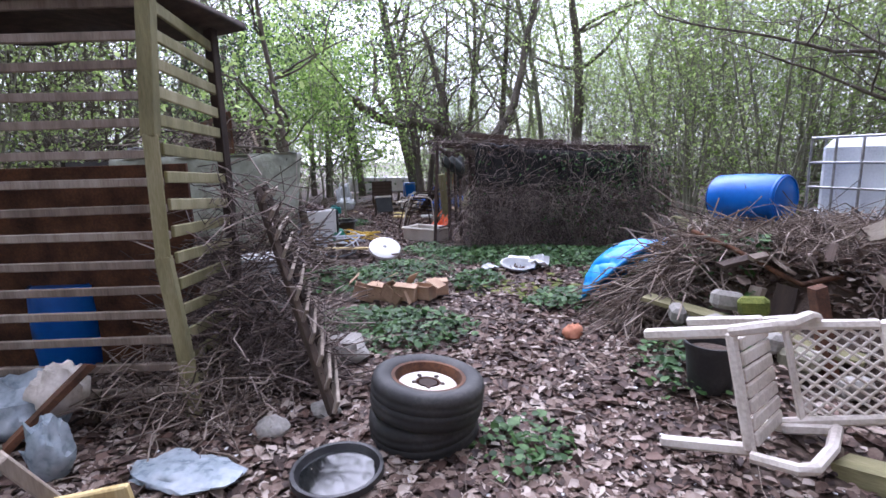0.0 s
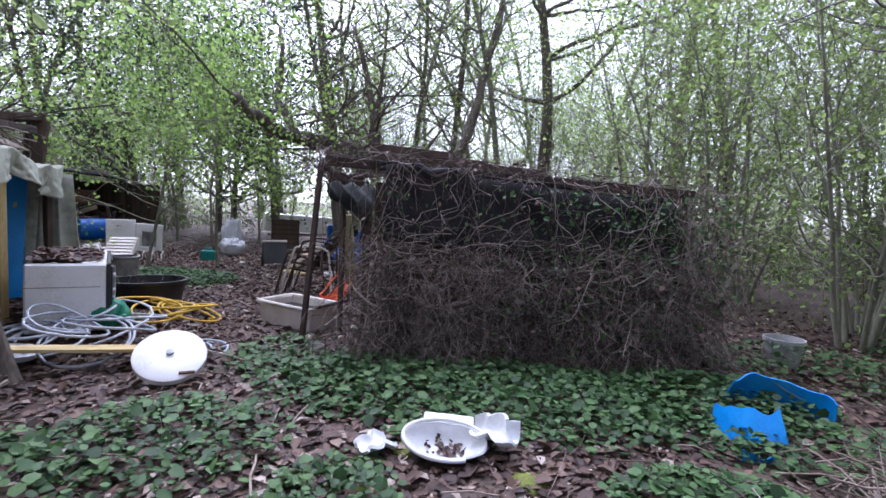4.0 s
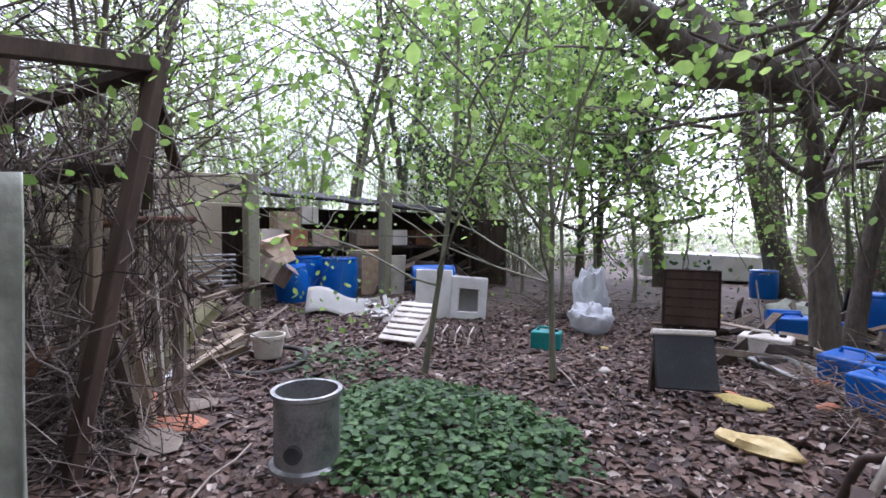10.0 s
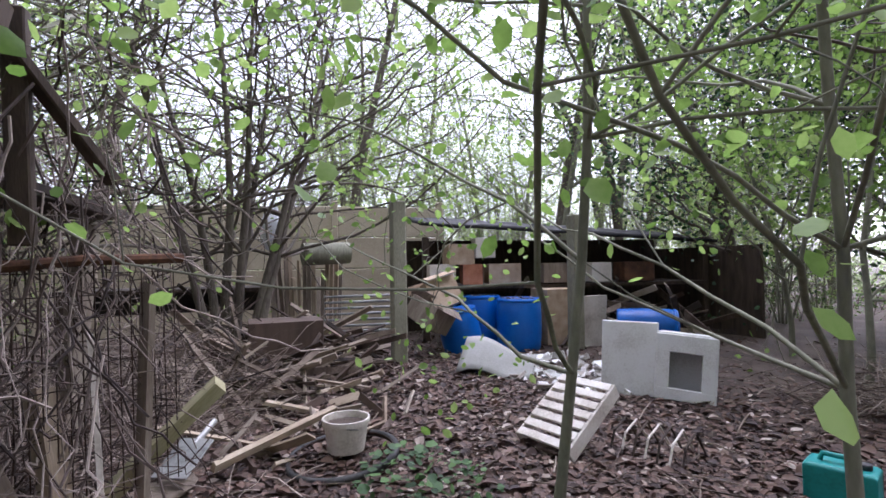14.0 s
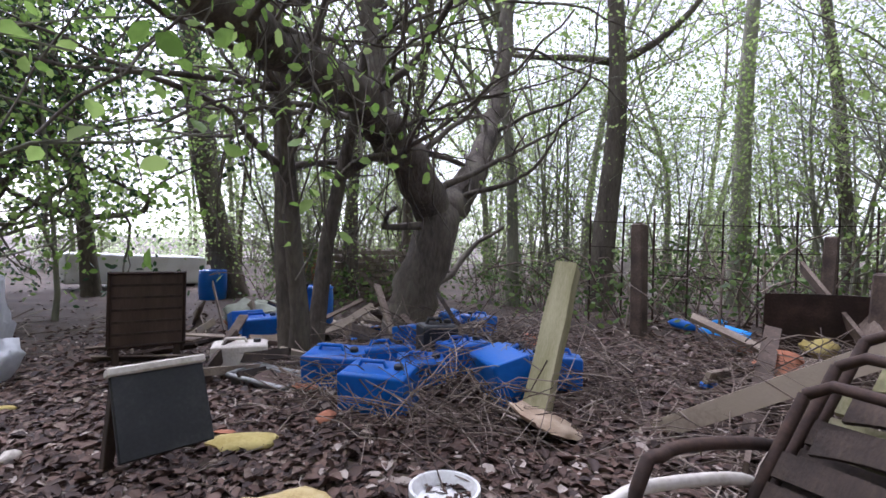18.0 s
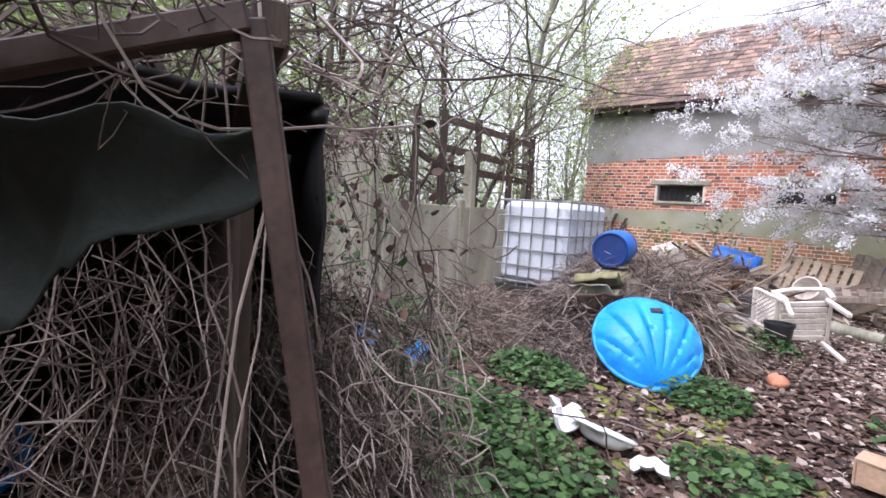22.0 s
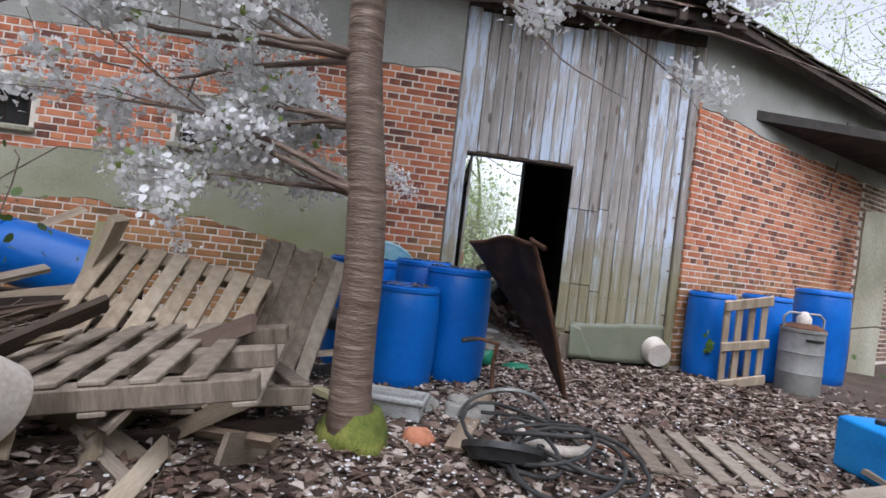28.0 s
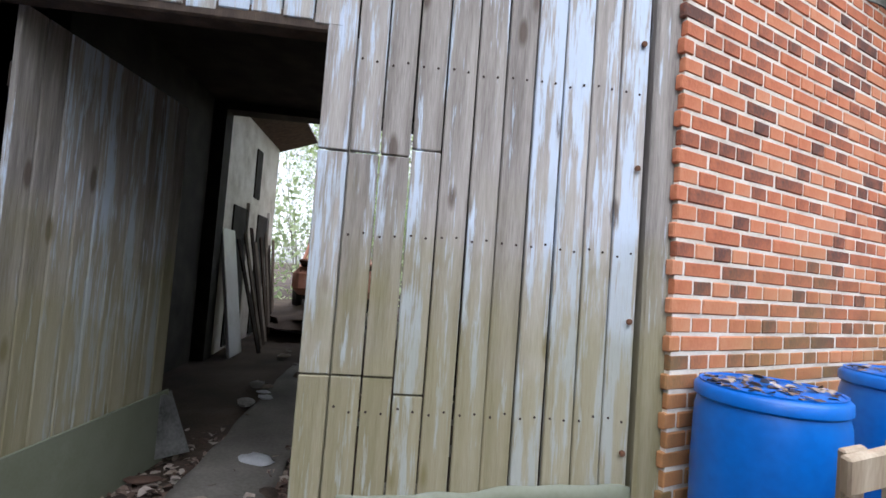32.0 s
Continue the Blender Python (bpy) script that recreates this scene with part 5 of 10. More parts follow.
def hero_trees():
    # old leaning willow with a long limb over the path
    g = random.Random(31)
    t = thing("willow_tree", "old gnarled tree with a long crooked limb over the yard", "tree", pose(-2.15, 16.5, ground_z(-2.15, 16.5)))
    a, tips = Acc(), []
    O = Vector((-2.15, 16.5, ground_z(-2.15, 16.5)))

    def limb(pts, r0, r1, sub=2, every=2):
        q = [Vector(p) - O for p in pts]
        out = []
        for i in range(len(q) - 1):
            for k in range(4):
                f = k / 4
                out.append(q[i].lerp(q[i + 1], f) + Vector((g.gauss(0, 0.03), g.gauss(0, 0.03), g.gauss(0, 0.03))))
        out.append(q[-1])
        rs = [r0 + (r1 - r0) * (i / (len(out) - 1)) for i in range(len(out))]
        a.tube(out, rs, 12, True)
        for i in range(2, len(out), every):
            d = Vector((g.gauss(0, 1), g.gauss(0, 1), g.uniform(0.1, 1.2))).normalized()
            grow(a, out[i], d, g.uniform(0.7, 1.7), max(rs[i] * 0.22, 0.012), sub, g, tips, 5, 0.0, 0.55, 0.22, (1, 2))
    limb([(-1.95, 16.4, -0.1), (-1.75, 16.5, 0.7), (-1.5, 16.65, 1.4)], 0.27, 0.23, 1, 5)
    limb([(-1.52, 16.64, 1.32), (-1.9, 16.18, 1.9), (-2.42, 15.37, 2.26), (-2.95, 14.55, 2.36), (-3.21, 13.87, 2.33), (-3.3, 12.6, 2.7)], 0.22, 0.09, 2, 2)
    limb([(-1.5, 16.65, 1.35), (-1.18, 16.97, 1.68), (-0.88, 17.36, 2.14), (-0.55, 18.0, 2.92), (-0.2, 18.6, 5.0), (0.1, 19.1, 7.0)], 0.21, 0.07, 3, 2)
    limb([(-2.1, 15.9, 2.05), (-2.3, 16.1, 3.2), (-2.9, 16.3, 5.0)], 0.13, 0.04, 3, 2)
    limb([(-3.1, 14.2, 2.34), (-3.5, 14.3, 3.0), (-3.7, 14.6, 4.4)], 0.1, 0.03, 2, 2)
    hang = random.Random(34)
    for i in range(70):
        f = hang.random()
        p = Vector((-1.3, 16.9, 1.9)).lerp(Vector((-3.1, 14.0, 2.45)), f) - O + Vector((hang.gauss(0, 0.25), hang.gauss(0, 0.25), hang.uniform(-0.1, 0.7)))
        a.tube(curvy(bent(p, p + Vector((hang.gauss(0, 0.5), hang.gauss(0, 0.5), -hang.uniform(0.4, 1.7))), hang.uniform(-0.1, 0.2), 0.08, 6, hang)), hang.choice((0.003, 0.005, 0.008)), 5, False)
    part("trunk", a, M["bark"], t, smooth=180)
    part("crown", crown_of(tips[::2], 1, 0.2, 0.05, 31), M["leaf"], t)
    make_tree("poplar_tree", "thick leaning grey trunk at the yard's end", pose(-4.7, 21.1, 0), 45, 10, 0.25, 3, lean=(-0.22, 0.0), per=2, leaf=0.09, spread=0.4, clear=0.45)
    # clump of thin trunks behind the canisters
    make_tree("alder_tree", "forked dark tree with several thin trunks", pose(-2.88, 15.85, 0), 33, 5.5, 0.085, 3, per=1, leaf=0.055, spread=0.25, stems=3, clear=0.3)
    # two saplings in fresh leaf
    for (x, y), s, lx in (((-4.12, 13.45), 35, -0.03), ((-4.86, 12.68), 36, 0.05)):
        make_tree("sapling", "slim sapling with bright green spring leaves", pose(x, y, ground_z(x, y)), s, 4.2, 0.026, 3, lean=(lx, 0.06), per=12, leaf=0.062, spread=0.26, kids=(1, 3), clear=0.2, branch=0.9, wob=0.1, mat_b="bark_green", mat_l="leaf_sap", group="saplings")
    for (x, y), s, h in (((-6.5, 16.6), 52, 4.4), ((-8.0, 17.4), 53, 4.8), ((-6.1, 18.1), 54, 4.2), ((-7.2, 18.6), 55, 5.2)):
        make_tree("young_maple", "young tree in dense fresh green leaf", pose(x, y, ground_z(x, y)), s, h, 0.035, 3, per=7, leaf=0.085, spread=0.3, kids=(1, 3), clear=0.2, branch=0.7, mat_b="bark_green", mat_l="leaf_sap", group="young trees")
    # forked tree by the tarpaulin
    make_tree("elder_tree", "slanting forked tree beside the tarpaulin shelter", pose(-1.95, 8.3, 0), 38, 4.8, 0.06, 3, lean=(-0.2, -0.12), per=3, leaf=0.08, spread=0.25, clear=0.3, stems=1)
    # many-stemmed shrub by the far wall
    make_tree("willow_shrub", "large many-stemmed shrub with arching bare branches", pose(-8.9, 10.6, 0), 39, 4.6, 0.06, 3, per=1, leaf=0.06, spread=0.2, stems=7, clear=0.25, branch=0.8)
    make_tree("willow_shrub", "tangled bare shrub over the lumber", pose(-6.4, 8.6, 0), 40, 4.2, 0.045, 3, per=2, leaf=0.06, spread=0.2, stems=6, clear=0.2, branch=0.8)
    make_tree("oak_tree", "tall dark leaning tree behind the shelter", pose(1.2, 18.2, 0), 41, 9, 0.19, 3, lean=(0.02, 0.0), per=1, leaf=0.08, spread=0.3, clear=0.4)
    make_tree("ash_tree", "straight grey ash trunk with light leaves", pose(4.6, 19.5, 0), 42, 11, 0.2, 3, per=2, leaf=0.09, spread=0.4, clear=0.45, mat_b="bark_green")
    make_tree("blackthorn_tree", "grey spreading tree in pale blossom by the concrete wall", pose(6.2, 9.3, 0), 43, 5.4, 0.09, 3, per=3, leaf=0.04, spread=0.22, stems=3, clear=0.3, mat_l="petal", branch=0.8)
    make_tree("blackthorn_tree", "grey spreading tree in pale blossom behind the wall", pose(8.8, 6.4, 0), 44, 5.0, 0.08, 3, per=3, leaf=0.04, spread=0.22, stems=3, clear=0.3, mat_l="petal", branch=0.8)
    # cherry in blossom before the barn
    g = random.Random(50)
    x, y = 2.88, 1.71
    c = thing("cherry_tree", "cherry tree in white blossom with moss at its foot", "tree", pose(x, y, ground_z(x, y)))
    a, tips = Acc(), []
    tr = [Vector((0.02 * math.sin(i * 1.3) + 0.008 * i, 0.015 * math.cos(i) + 0.03 * i, -0.1 + i * 0.33)) for i in range(20)]
    a.tube(tr, [0.15 if i == 0 else 0.112 - 0.004 * i for i in range(20)], 16, True)
    for i in range(4, 20):
        for k in range(8 if i > 5 else 4):
            ang = (0.28 if g.random() < 0.6 else 3.42) + g.gauss(0, 0.4)
            if i > 12:
                ang = g.uniform(0, 6.28)
            if i < 7 and math.cos(ang) < 0:
                continue
            L = g.uniform(0.45, 1.55) * (1 if i > 5 else 0.7)
            grow(a, tr[i], Vector((math.cos(ang), math.sin(ang), g.uniform(0.05, 0.5))), L, 0.022, 2, g, tips, 5, 0.03, 0.4, 0.13, (1, 2), 0.4)
    part("trunk", a, M["cherry_bark"], c, smooth=180)
    gen = np.random.default_rng(51)
    T = np.array([tuple(p) for p in tips])
    T = T[gen.random(len(T)) < 0.97]
    W3 = T + np.array([x, y, 0.0])
    T = T[~((W3[:, 0] < 2.35) & (W3[:, 2] < 2.0)) & ((W3[:, 0] - 2.54) * -0.541 + (W3[:, 1] + 1.59) * 0.841 > 0.5)]
    T = T[gen.random(len(T)) < 0.75]
    cl = np.repeat(T, 60, axis=0) + gen.normal(0, 0.05, (len(T) * 60, 3))
    part("blossom", leaf_cards(cl, 0.033, 0.0, 0.35, 0.95, gen=gen), M["petal"], c, "clusters of white blossom")
    cl = np.repeat(T[::3], 2, axis=0) + gen.normal(0, 0.06, (len(T[::3]) * 2, 3))
    part("crown", leaf_cards(cl, 0.06, 0.1, gen=gen), M["leaf"], c, "few fresh green leaves")
    part("moss_foot", Acc().lathe([(0.21, -0.05), (0.18, 0.05), (0.145, 0.11), (0.118, 0.16)], 18, None, wob=0.12), M["moss"], c, "yellow-green moss round the foot", smooth=180)


hero_trees()


def ground_cover():
    gen = np.random.default_rng(60)
    zones = [(1.7, -0.9, 1.3, 0.9, 15000), (3.1, -1.9, 0.7, 0.9, 5000), (-0.6, 2.6, 1.0, 1.6, 16000), (1.2, 1.5, 1.8, 2.2, 26000), (1.0, 5.2, 1.5, 1.6, 20000), (0.2, 8.0, 1.8, 1.6, 14000), (-2.2, 10.6, 1.8, 1.6, 20000), (-4.0, 13.2, 2.2, 1.8, 18000),
             (-6.0, 12.0, 2.2, 1.8, 12000), (-2.0, 15.0, 2.5, 1.8, 12000), (0.8, 12.8, 1.7, 1.8, 24000), (4.2, 3.2, 1.8, 1.4, 9000), (-4.0, 9.0, 7.0, 9.0, 16000), (-3.6, 14.2, 2.3, 2.4, 16000), (-7.2, 12.6, 2.2, 1.8, 12000), (3.9, 10.4, 2.2, 1.8, 14000)]
    x = np.concatenate([gen.normal(a, c * 0.75, k) for a, b, c, d, k in zones])
    y = np.concatenate([gen.normal(b, d * 0.75, k) for a, b, c, d, k in zones])
    q = (x - 2.54) * -0.541 + (y + 1.59) * 0.841
    s = (x - 2.54) * 0.841 + (y + 1.59) * 0.541
    keep = (q > 0.05) | ((s < 1.2) & (s > -0.05))
    x, y = x[keep], y[keep]
    z = np.array([ground_z(a, b) for a, b in zip(x, y)]) + gen.uniform(0.002, 0.02, len(x))
    p = np.stack([x, y, z], 1)
    # share of the darker leaves rises with y
    dk = gen.random(len(x)) < np.clip(0.2 + (y - 3.5) / 8, 0.1, 0.8)
    size = gen.choice((0.03, 0.045, 0.06, 0.085), len(p))
    solid("leaf_litter", leaf_cards(p[~dk], size[~dk], 0.82, 0.35, gen=gen), M["litter"], "dry brown fallen leaves over the ground", "leaves", kind="stuff")
    solid("wet_leaf_litter", leaf_cards(p[dk], size[dk], 0.82, 0.35, gen=gen), M["litter_dark"], "dark brown fallen leaves over the ground", "leaves", kind="stuff")
    a = Acc()
    g = random.Random(61)
    for i in range(2600):
        x, y = g.uniform(-8.5, 4.5), g.uniform(-2, 18.5)
        z = ground_z(x, y)
        L, ang = g.uniform(0.08, 0.55), g.uniform(0, 6.28)
        dx, dy = L * math.cos(ang), L * math.sin(ang)
        a.tube(bent((x, y, z + 0.015), (x + dx, y + dy, ground_z(x + dx, y + dy) + g.uniform(0.01, 0.06)), -0.01, 0.015, 4, g), g.choice((0.002, 0.003, 0.004, 0.006)), 4, False)
    solid("twigs", a, M["twig"], "thin dead twigs strewn over the ground", "twigs", kind="stuff")
    # ivy and nettle patches
    patches = [(0.75, 9.0, 1.5, 0.75, 2600, 0.16), (2.3, 9.3, 0.8, 0.5, 900, 0.16), (-3.9, 12.05, 0.95, 0.75, 2600, 0.15), (-1.2, 7.2, 0.75, 0.55, 520, 0.2), (0.15, 5.9, 0.55, 0.5, 420, 0.14), (0.35, 7.6, 0.3, 0.4, 220, 0.12),
               (2.05, 5.4, 0.3, 0.4, 170, 0.16), (1.95, 7.9, 0.5, 0.35, 420, 0.16), (1.3, 6.9, 0.35, 0.35, 260, 0.18), (-0.6, 7.9, 0.6, 0.5, 420, 0.14), (2.9, 8.6, 0.9, 0.4, 420, 0.16), (3.6, 8.4, 0.8, 0.5, 500, 0.3),
               (2.35, 6.0, 0.3, 0.4, 150, 0.2), (-0.3, 6.0, 0.5, 0.4, 260, 0.12), (-5.3, 12.2, 0.6, 0.4, 120, 0.25), (1.2, 4.5, 0.25, 0.3, 90, 0.12), (-0.8, 9.3, 0.3, 0.6, 160, 0.12), (4.2, 9.5, 0.7, 0.5, 350, 0.2), (3.4, 10.2, 0.9, 0.6, 380, 0.25), (5.2, 11.0, 1.0, 0.7, 400, 0.3)]
    sets = []
    for cx, cy, rx, ry, k, h in patches:
        k = int(k * 1.9)
        r = np.sqrt(gen.random(k)) * (0.8 + 0.3 * gen.random(k))
        t = gen.uniform(0, 6.28, k)
        px, py = cx + rx * r * np.cos(t), cy + ry * r * np.sin(t)
        pz = np.array([ground_z(a, b) for a, b in zip(px, py)]) + h * (1 - 0.6 * r ** 2) * gen.uniform(0.25, 1, k)
        sets.append(leaf_cards(np.stack([px, py, pz], 1), gen.choice((0.032, 0.045, 0.062), k), 0.66, 0.2, 0.85, gen=gen))
    solid("ground_ivy", join_cards(*sets), M["ivy"], "low green nettles and ivy over the ground", "ground plants", kind="stuff")
    k = 7000
    px, py = gen.normal(2.0, 1.7, k), gen.normal(1.2, 1.5, k)
    inside = ((px - 2.54) * -0.541 + (py + 1.59) * 0.841) > 0.1
    px, py = px[inside], py[inside]
    pz = np.array([ground_z(u, v) for u, v in zip(px, py)]) + gen.uniform(0.012, 0.035, len(px))
    solid("fallen_petals", leaf_cards(np.stack([px, py, pz], 1), 0.02, 0.85, 0.2, 0.9, gen=gen), M["petal"], "white petals strewn over the leaves", "petals", kind="stuff")
    a = Acc()
    for i in range(36):
        x, y = 0.95 + gen.normal(0, 0.45), 7.35 + gen.normal(0, 0.3)
        a.lathe([(gen.uniform(0.06, 0.16), -0.02), (0.08, 0.012), (0.02, 0.02)], 9, pose(x, y, ground_z(x, y)), wob=0.2)
    solid("moss_patch", a, M["moss"], "yellow-green moss on the trodden ground", "moss", kind="stuff", smooth=180)


ground_cover()
# ---- makers of things ----
def at(x, y, dz=0.0, rx=0, ry=0, rz=0):
    return pose(x, y, ground_z(x, y) + dz, rx, ry, rz)


def barrel(m, label="blue plastic drum with wet leaves on its lid", r=0.285, h=0.88, mat="blue", leaves=True, group="blue drums"):
    b = thing("barrel", label, "barrel", m, group)
    body = Acc().lathe([(r * 0.9, 0), (r * 0.95, 0.02), (r * 0.97, 0.1), (r, h * 0.3), (r, h * 0.7), (r * 0.97, h * 0.9), (r * 0.93, h * 0.94), (r * 0.98, h * 0.95), (r * 0.98, h * 0.985), (r * 0.92, h)], 36, wob=0.004)
    part("body", body, M[mat], b, smooth=50)
    lid = part("lid", Acc().lathe([(0, h - 0.03), (r * 0.86, h - 0.03), (r * 0.88, h + 0.004), (r * 0.92, h + 0.006), (r * 0.92, h - 0.002)], 36), M[mat], b, smooth=40)
    for k in (-1, 1):
        part("bung", Acc().lathe([(0.035, 0), (0.035, 0.018), (0.028, 0.022), (0, 0.022)], 14, pose(k * r * 0.55, 0.02, h - 0.03)), M[mat], lid, smooth=40)
    if leaves:
        gen = np.random.default_rng(int(h * 100 + r * 999))
        t, q = gen.uniform(0, 6.28, 230), np.sqrt(gen.random(230)) * r * 0.88
        p = np.stack([q * np.cos(t), q * np.sin(t), h - 0.02 + gen.uniform(0, 0.026, 230)], 1)
        tagged(part("leaf_layer", leaf_cards(p, 0.048, 0.85, gen=gen), M["litter"], b, "wet leaves"), kind="stuff")
    return b


def jerrycan(m, label="blue plastic canister lying on its side", s=(0.38, 0.3, 0.26), mat="blue", group="blue canisters"):
    j = thing("canister", label, "canister", m, group)
    a = Acc()
    x, y, z = s
    a.lathe([(0.0, 0), (0.44, 0.0), (0.5, 0.06), (0.5, 0.5), (0.5, 0.94), (0.44, 1.0), (0.0, 1.0)], 4, Matrix.Diagonal((x * 1.38, y * 1.38, z, 1)) @ Matrix.Rotation(math.pi / 4, 4, "Z"))
    bm = bmesh.new()
    me = bpy.data.meshes.new("tmp")
    me.from_pydata([tuple(v) for v in a.v], [], a.f)
    bm.from_mesh(me)
    bmesh.ops.remove_doubles(bm, verts=bm.verts, dist=1e-5)
    bmesh.ops.bevel(bm, geom=bm.edges[:], offset=0.08, segments=4, affect="EDGES", profile=0.6, clamp_overlap=True)
    bm.to_mesh(me)
    bm.free()
    me.polygons.foreach_set("use_smooth", [True] * len(me.polygons))
    me.materials.append(M[mat])
    ob = new("body", me)
    ob.parent = j
    part("cap", Acc().lathe([(0.028, 0), (0.03, 0.005), (0.03, 0.028), (0.026, 0.032), (0, 0.032)], 14, pose(x * 0.3, 0, z - 0.005)), M["black_plastic"], j, "dark screw cap", smooth=40)
    part("handle", Acc().tube([(-x * 0.3, 0, z - 0.01), (-x * 0.25, 0, z + 0.035), (x * 0.08, 0, z + 0.035), (x * 0.13, 0, z - 0.01)], 0.014, 8), M[mat], j, smooth=60)
    return j


def pallet(m, label, L=1.1, W=0.8, boards=7, mat="wood_pale", broken=0, group="pallets", name="pallet"):
    p = thing(name, label, "pallet", m, group)
    for i in range(3):
        part("bearer", Acc().box((0, (-0.5 + i * 0.5) * (W - 0.09), 0.05), (L, 0.085, 0.085), None, 0.006), M[mat], p)
    me = to_mesh("board", Acc().box((0, 0, 0), (0.092, W, 0.02), None, 0.004), M[mat])
    for i in range(boards):
        if i < broken:
            continue
        ob = new("board", me)
        ob.parent = p
        ob.matrix_local = pose(-L / 2 + 0.05 + (L - 0.1) * i / (boards - 1), rnd.uniform(-0.02, 0.02), 0.103 + rnd.uniform(0, 0.004), 0, 0, rnd.uniform(-2, 2))
    for i in range(3):
        ob = new("board", me)
        ob.parent = p
        ob.matrix_local = pose(-L / 2 + 0.05 + (L - 0.1) * i / 2, 0, -0.003, 0, 0, rnd.uniform(-1, 1))
    return p


def plank(a, b, w, t, mat, label, name="plank", roll=0.0, group="loose planks"):
    a, b = Vector(a), Vector(b)
    m = Matrix.Translation((a + b) / 2) @ (b - a).to_track_quat("Z", "Y").to_matrix().to_4x4() @ Matrix.Rotation(roll, 4, "Z")
    L = (b - a).length
    acc = Acc()
    n = 6
    g = random.Random(int(L * 1000 + w * 7000))
    bow = g.uniform(-0.012, 0.012)
    ring = []
    for i in range(n + 1):
        f = i / n
        z = (f - 0.5) * L
        ww, tt = w / 2 * (1 + g.uniform(-0.06, 0.06)), t / 2 * (1 + g.uniform(-0.06, 0.06))
        o = bow * 4 * f * (1 - f)
        e = g.uniform(-0.02, 0.02) if i in (0, n) else 0
        acc.v += [(-ww, -tt + o, z + e), (-ww + 0.004, tt + o, z), (ww - 0.004, tt + o, z - e), (ww, -tt + o, z)]
    for i in range(n):
        k = i * 4
        acc.f += [(k + j, k + (j + 1) % 4, k + 4 + (j + 1) % 4, k + 4 + j) for j in range(4)]
    acc.f += [(3, 2, 1, 0), (n * 4, n * 4 + 1, n * 4 + 2, n * 4 + 3)]
    return solid(name, acc, M[mat], label, "plank", m, group)


def bucket(m, label, r=0.15, h=0.27, mat="white_plastic", name="bucket", cat="bucket", handle=True, fill=None):
    b = thing(name, label, cat, m)
    part("body", Acc().lathe([(0, 0), (r * 0.8, 0), (r * 0.82, 0.01), (r * 0.98, h - 0.03), (r * 1.06, h - 0.03), (r * 1.06, h), (r * 0.97, h), (r * 0.79, 0.02), (0, 0.02)], 28), M[mat], b, smooth=40)
    if handle:
        pts = [(r * 1.05 * math.cos(t), 0.12 * math.sin(t) * 0.3 + r * 0.5 * math.sin(t), h - 0.03 - 0.03 * math.sin(t)) for t in np.linspace(0, math.pi, 10)]
        part("handle", Acc().tube(pts, 0.004, 6), M["galv"], b)
    if fill:
        part("fill", Acc().lathe([(r * 0.93, h * 0.8), (r * 0.5, h * 0.84), (0, h * 0.82)], 20, wob=0.03), M[fill], b, "rainwater and rotten leaves")
    return b


def tyre(name, label, m, R=0.31, w=0.2, rim_mat=None, group=""):
    t = thing(name, label, "tyre", m, group)
    prof = [(R * 0.62, -w * 0.36), (R * 0.7, -w * 0.47), (R * 0.88, -w * 0.5), (R * 0.97, -w * 0.42), (R, -w * 0.25), (R * 0.985, -w * 0.2), (R, -w * 0.15), (R, -w * 0.02), (R * 0.985, 0), (R, w * 0.02),
            (R, w * 0.15), (R * 0.985, w * 0.2), (R, w * 0.25), (R * 0.97, w * 0.42), (R * 0.88, w * 0.5), (R * 0.7, w * 0.47), (R * 0.62, w * 0.36), (R * 0.6, 0), (R * 0.62, -w * 0.36)]
    a = Acc().lathe(prof, 48)
    a.f = a.f[:-2]
    part("rubber", a, M["rubber"], t, smooth=50)
    if rim_mat:
        q = R * 0.63
        rim = part("rim", Acc().lathe([(q, w * 0.4), (q * 1.05, w * 0.43), (q * 0.95, w * 0.42), (q * 0.88, w * 0.15), (q * 0.7, w * 0.1), (q * 0.45, w * 0.22), (q * 0.32, w * 0.22), (q * 0.3, w * 0.1), (0, w * 0.1)], 36, caps=False), M[rim_mat], t, "rusty brown steel rim", smooth=40)
        part("rim_disc", Acc().lathe([(q * 0.82, w * 0.19), (q * 0.74, w * 0.23), (q * 0.44, w * 0.26), (q * 0.36, w * 0.24)], 32, caps=False), M["white_plastic"], rim, "pale peeling disc", smooth=40)
        # solid dark discs stand for the shaded stud and hub holes
        for k in range(5):
            part("stud_hole", Acc().lathe([(0.012, 0), (0.012, 0.004), (0, 0.004)], 10, pose(q * 0.42 * math.cos(k * 1.256), q * 0.42 * math.sin(k * 1.256), w * 0.26)), M["rust_dark"], rim)
        part("hub_hole", Acc().lathe([(q * 0.26, 0), (q * 0.26, 0.006), (0, 0.006)], 16, pose(0, 0, w * 0.2)), M["rust_dark"], rim)
    return t


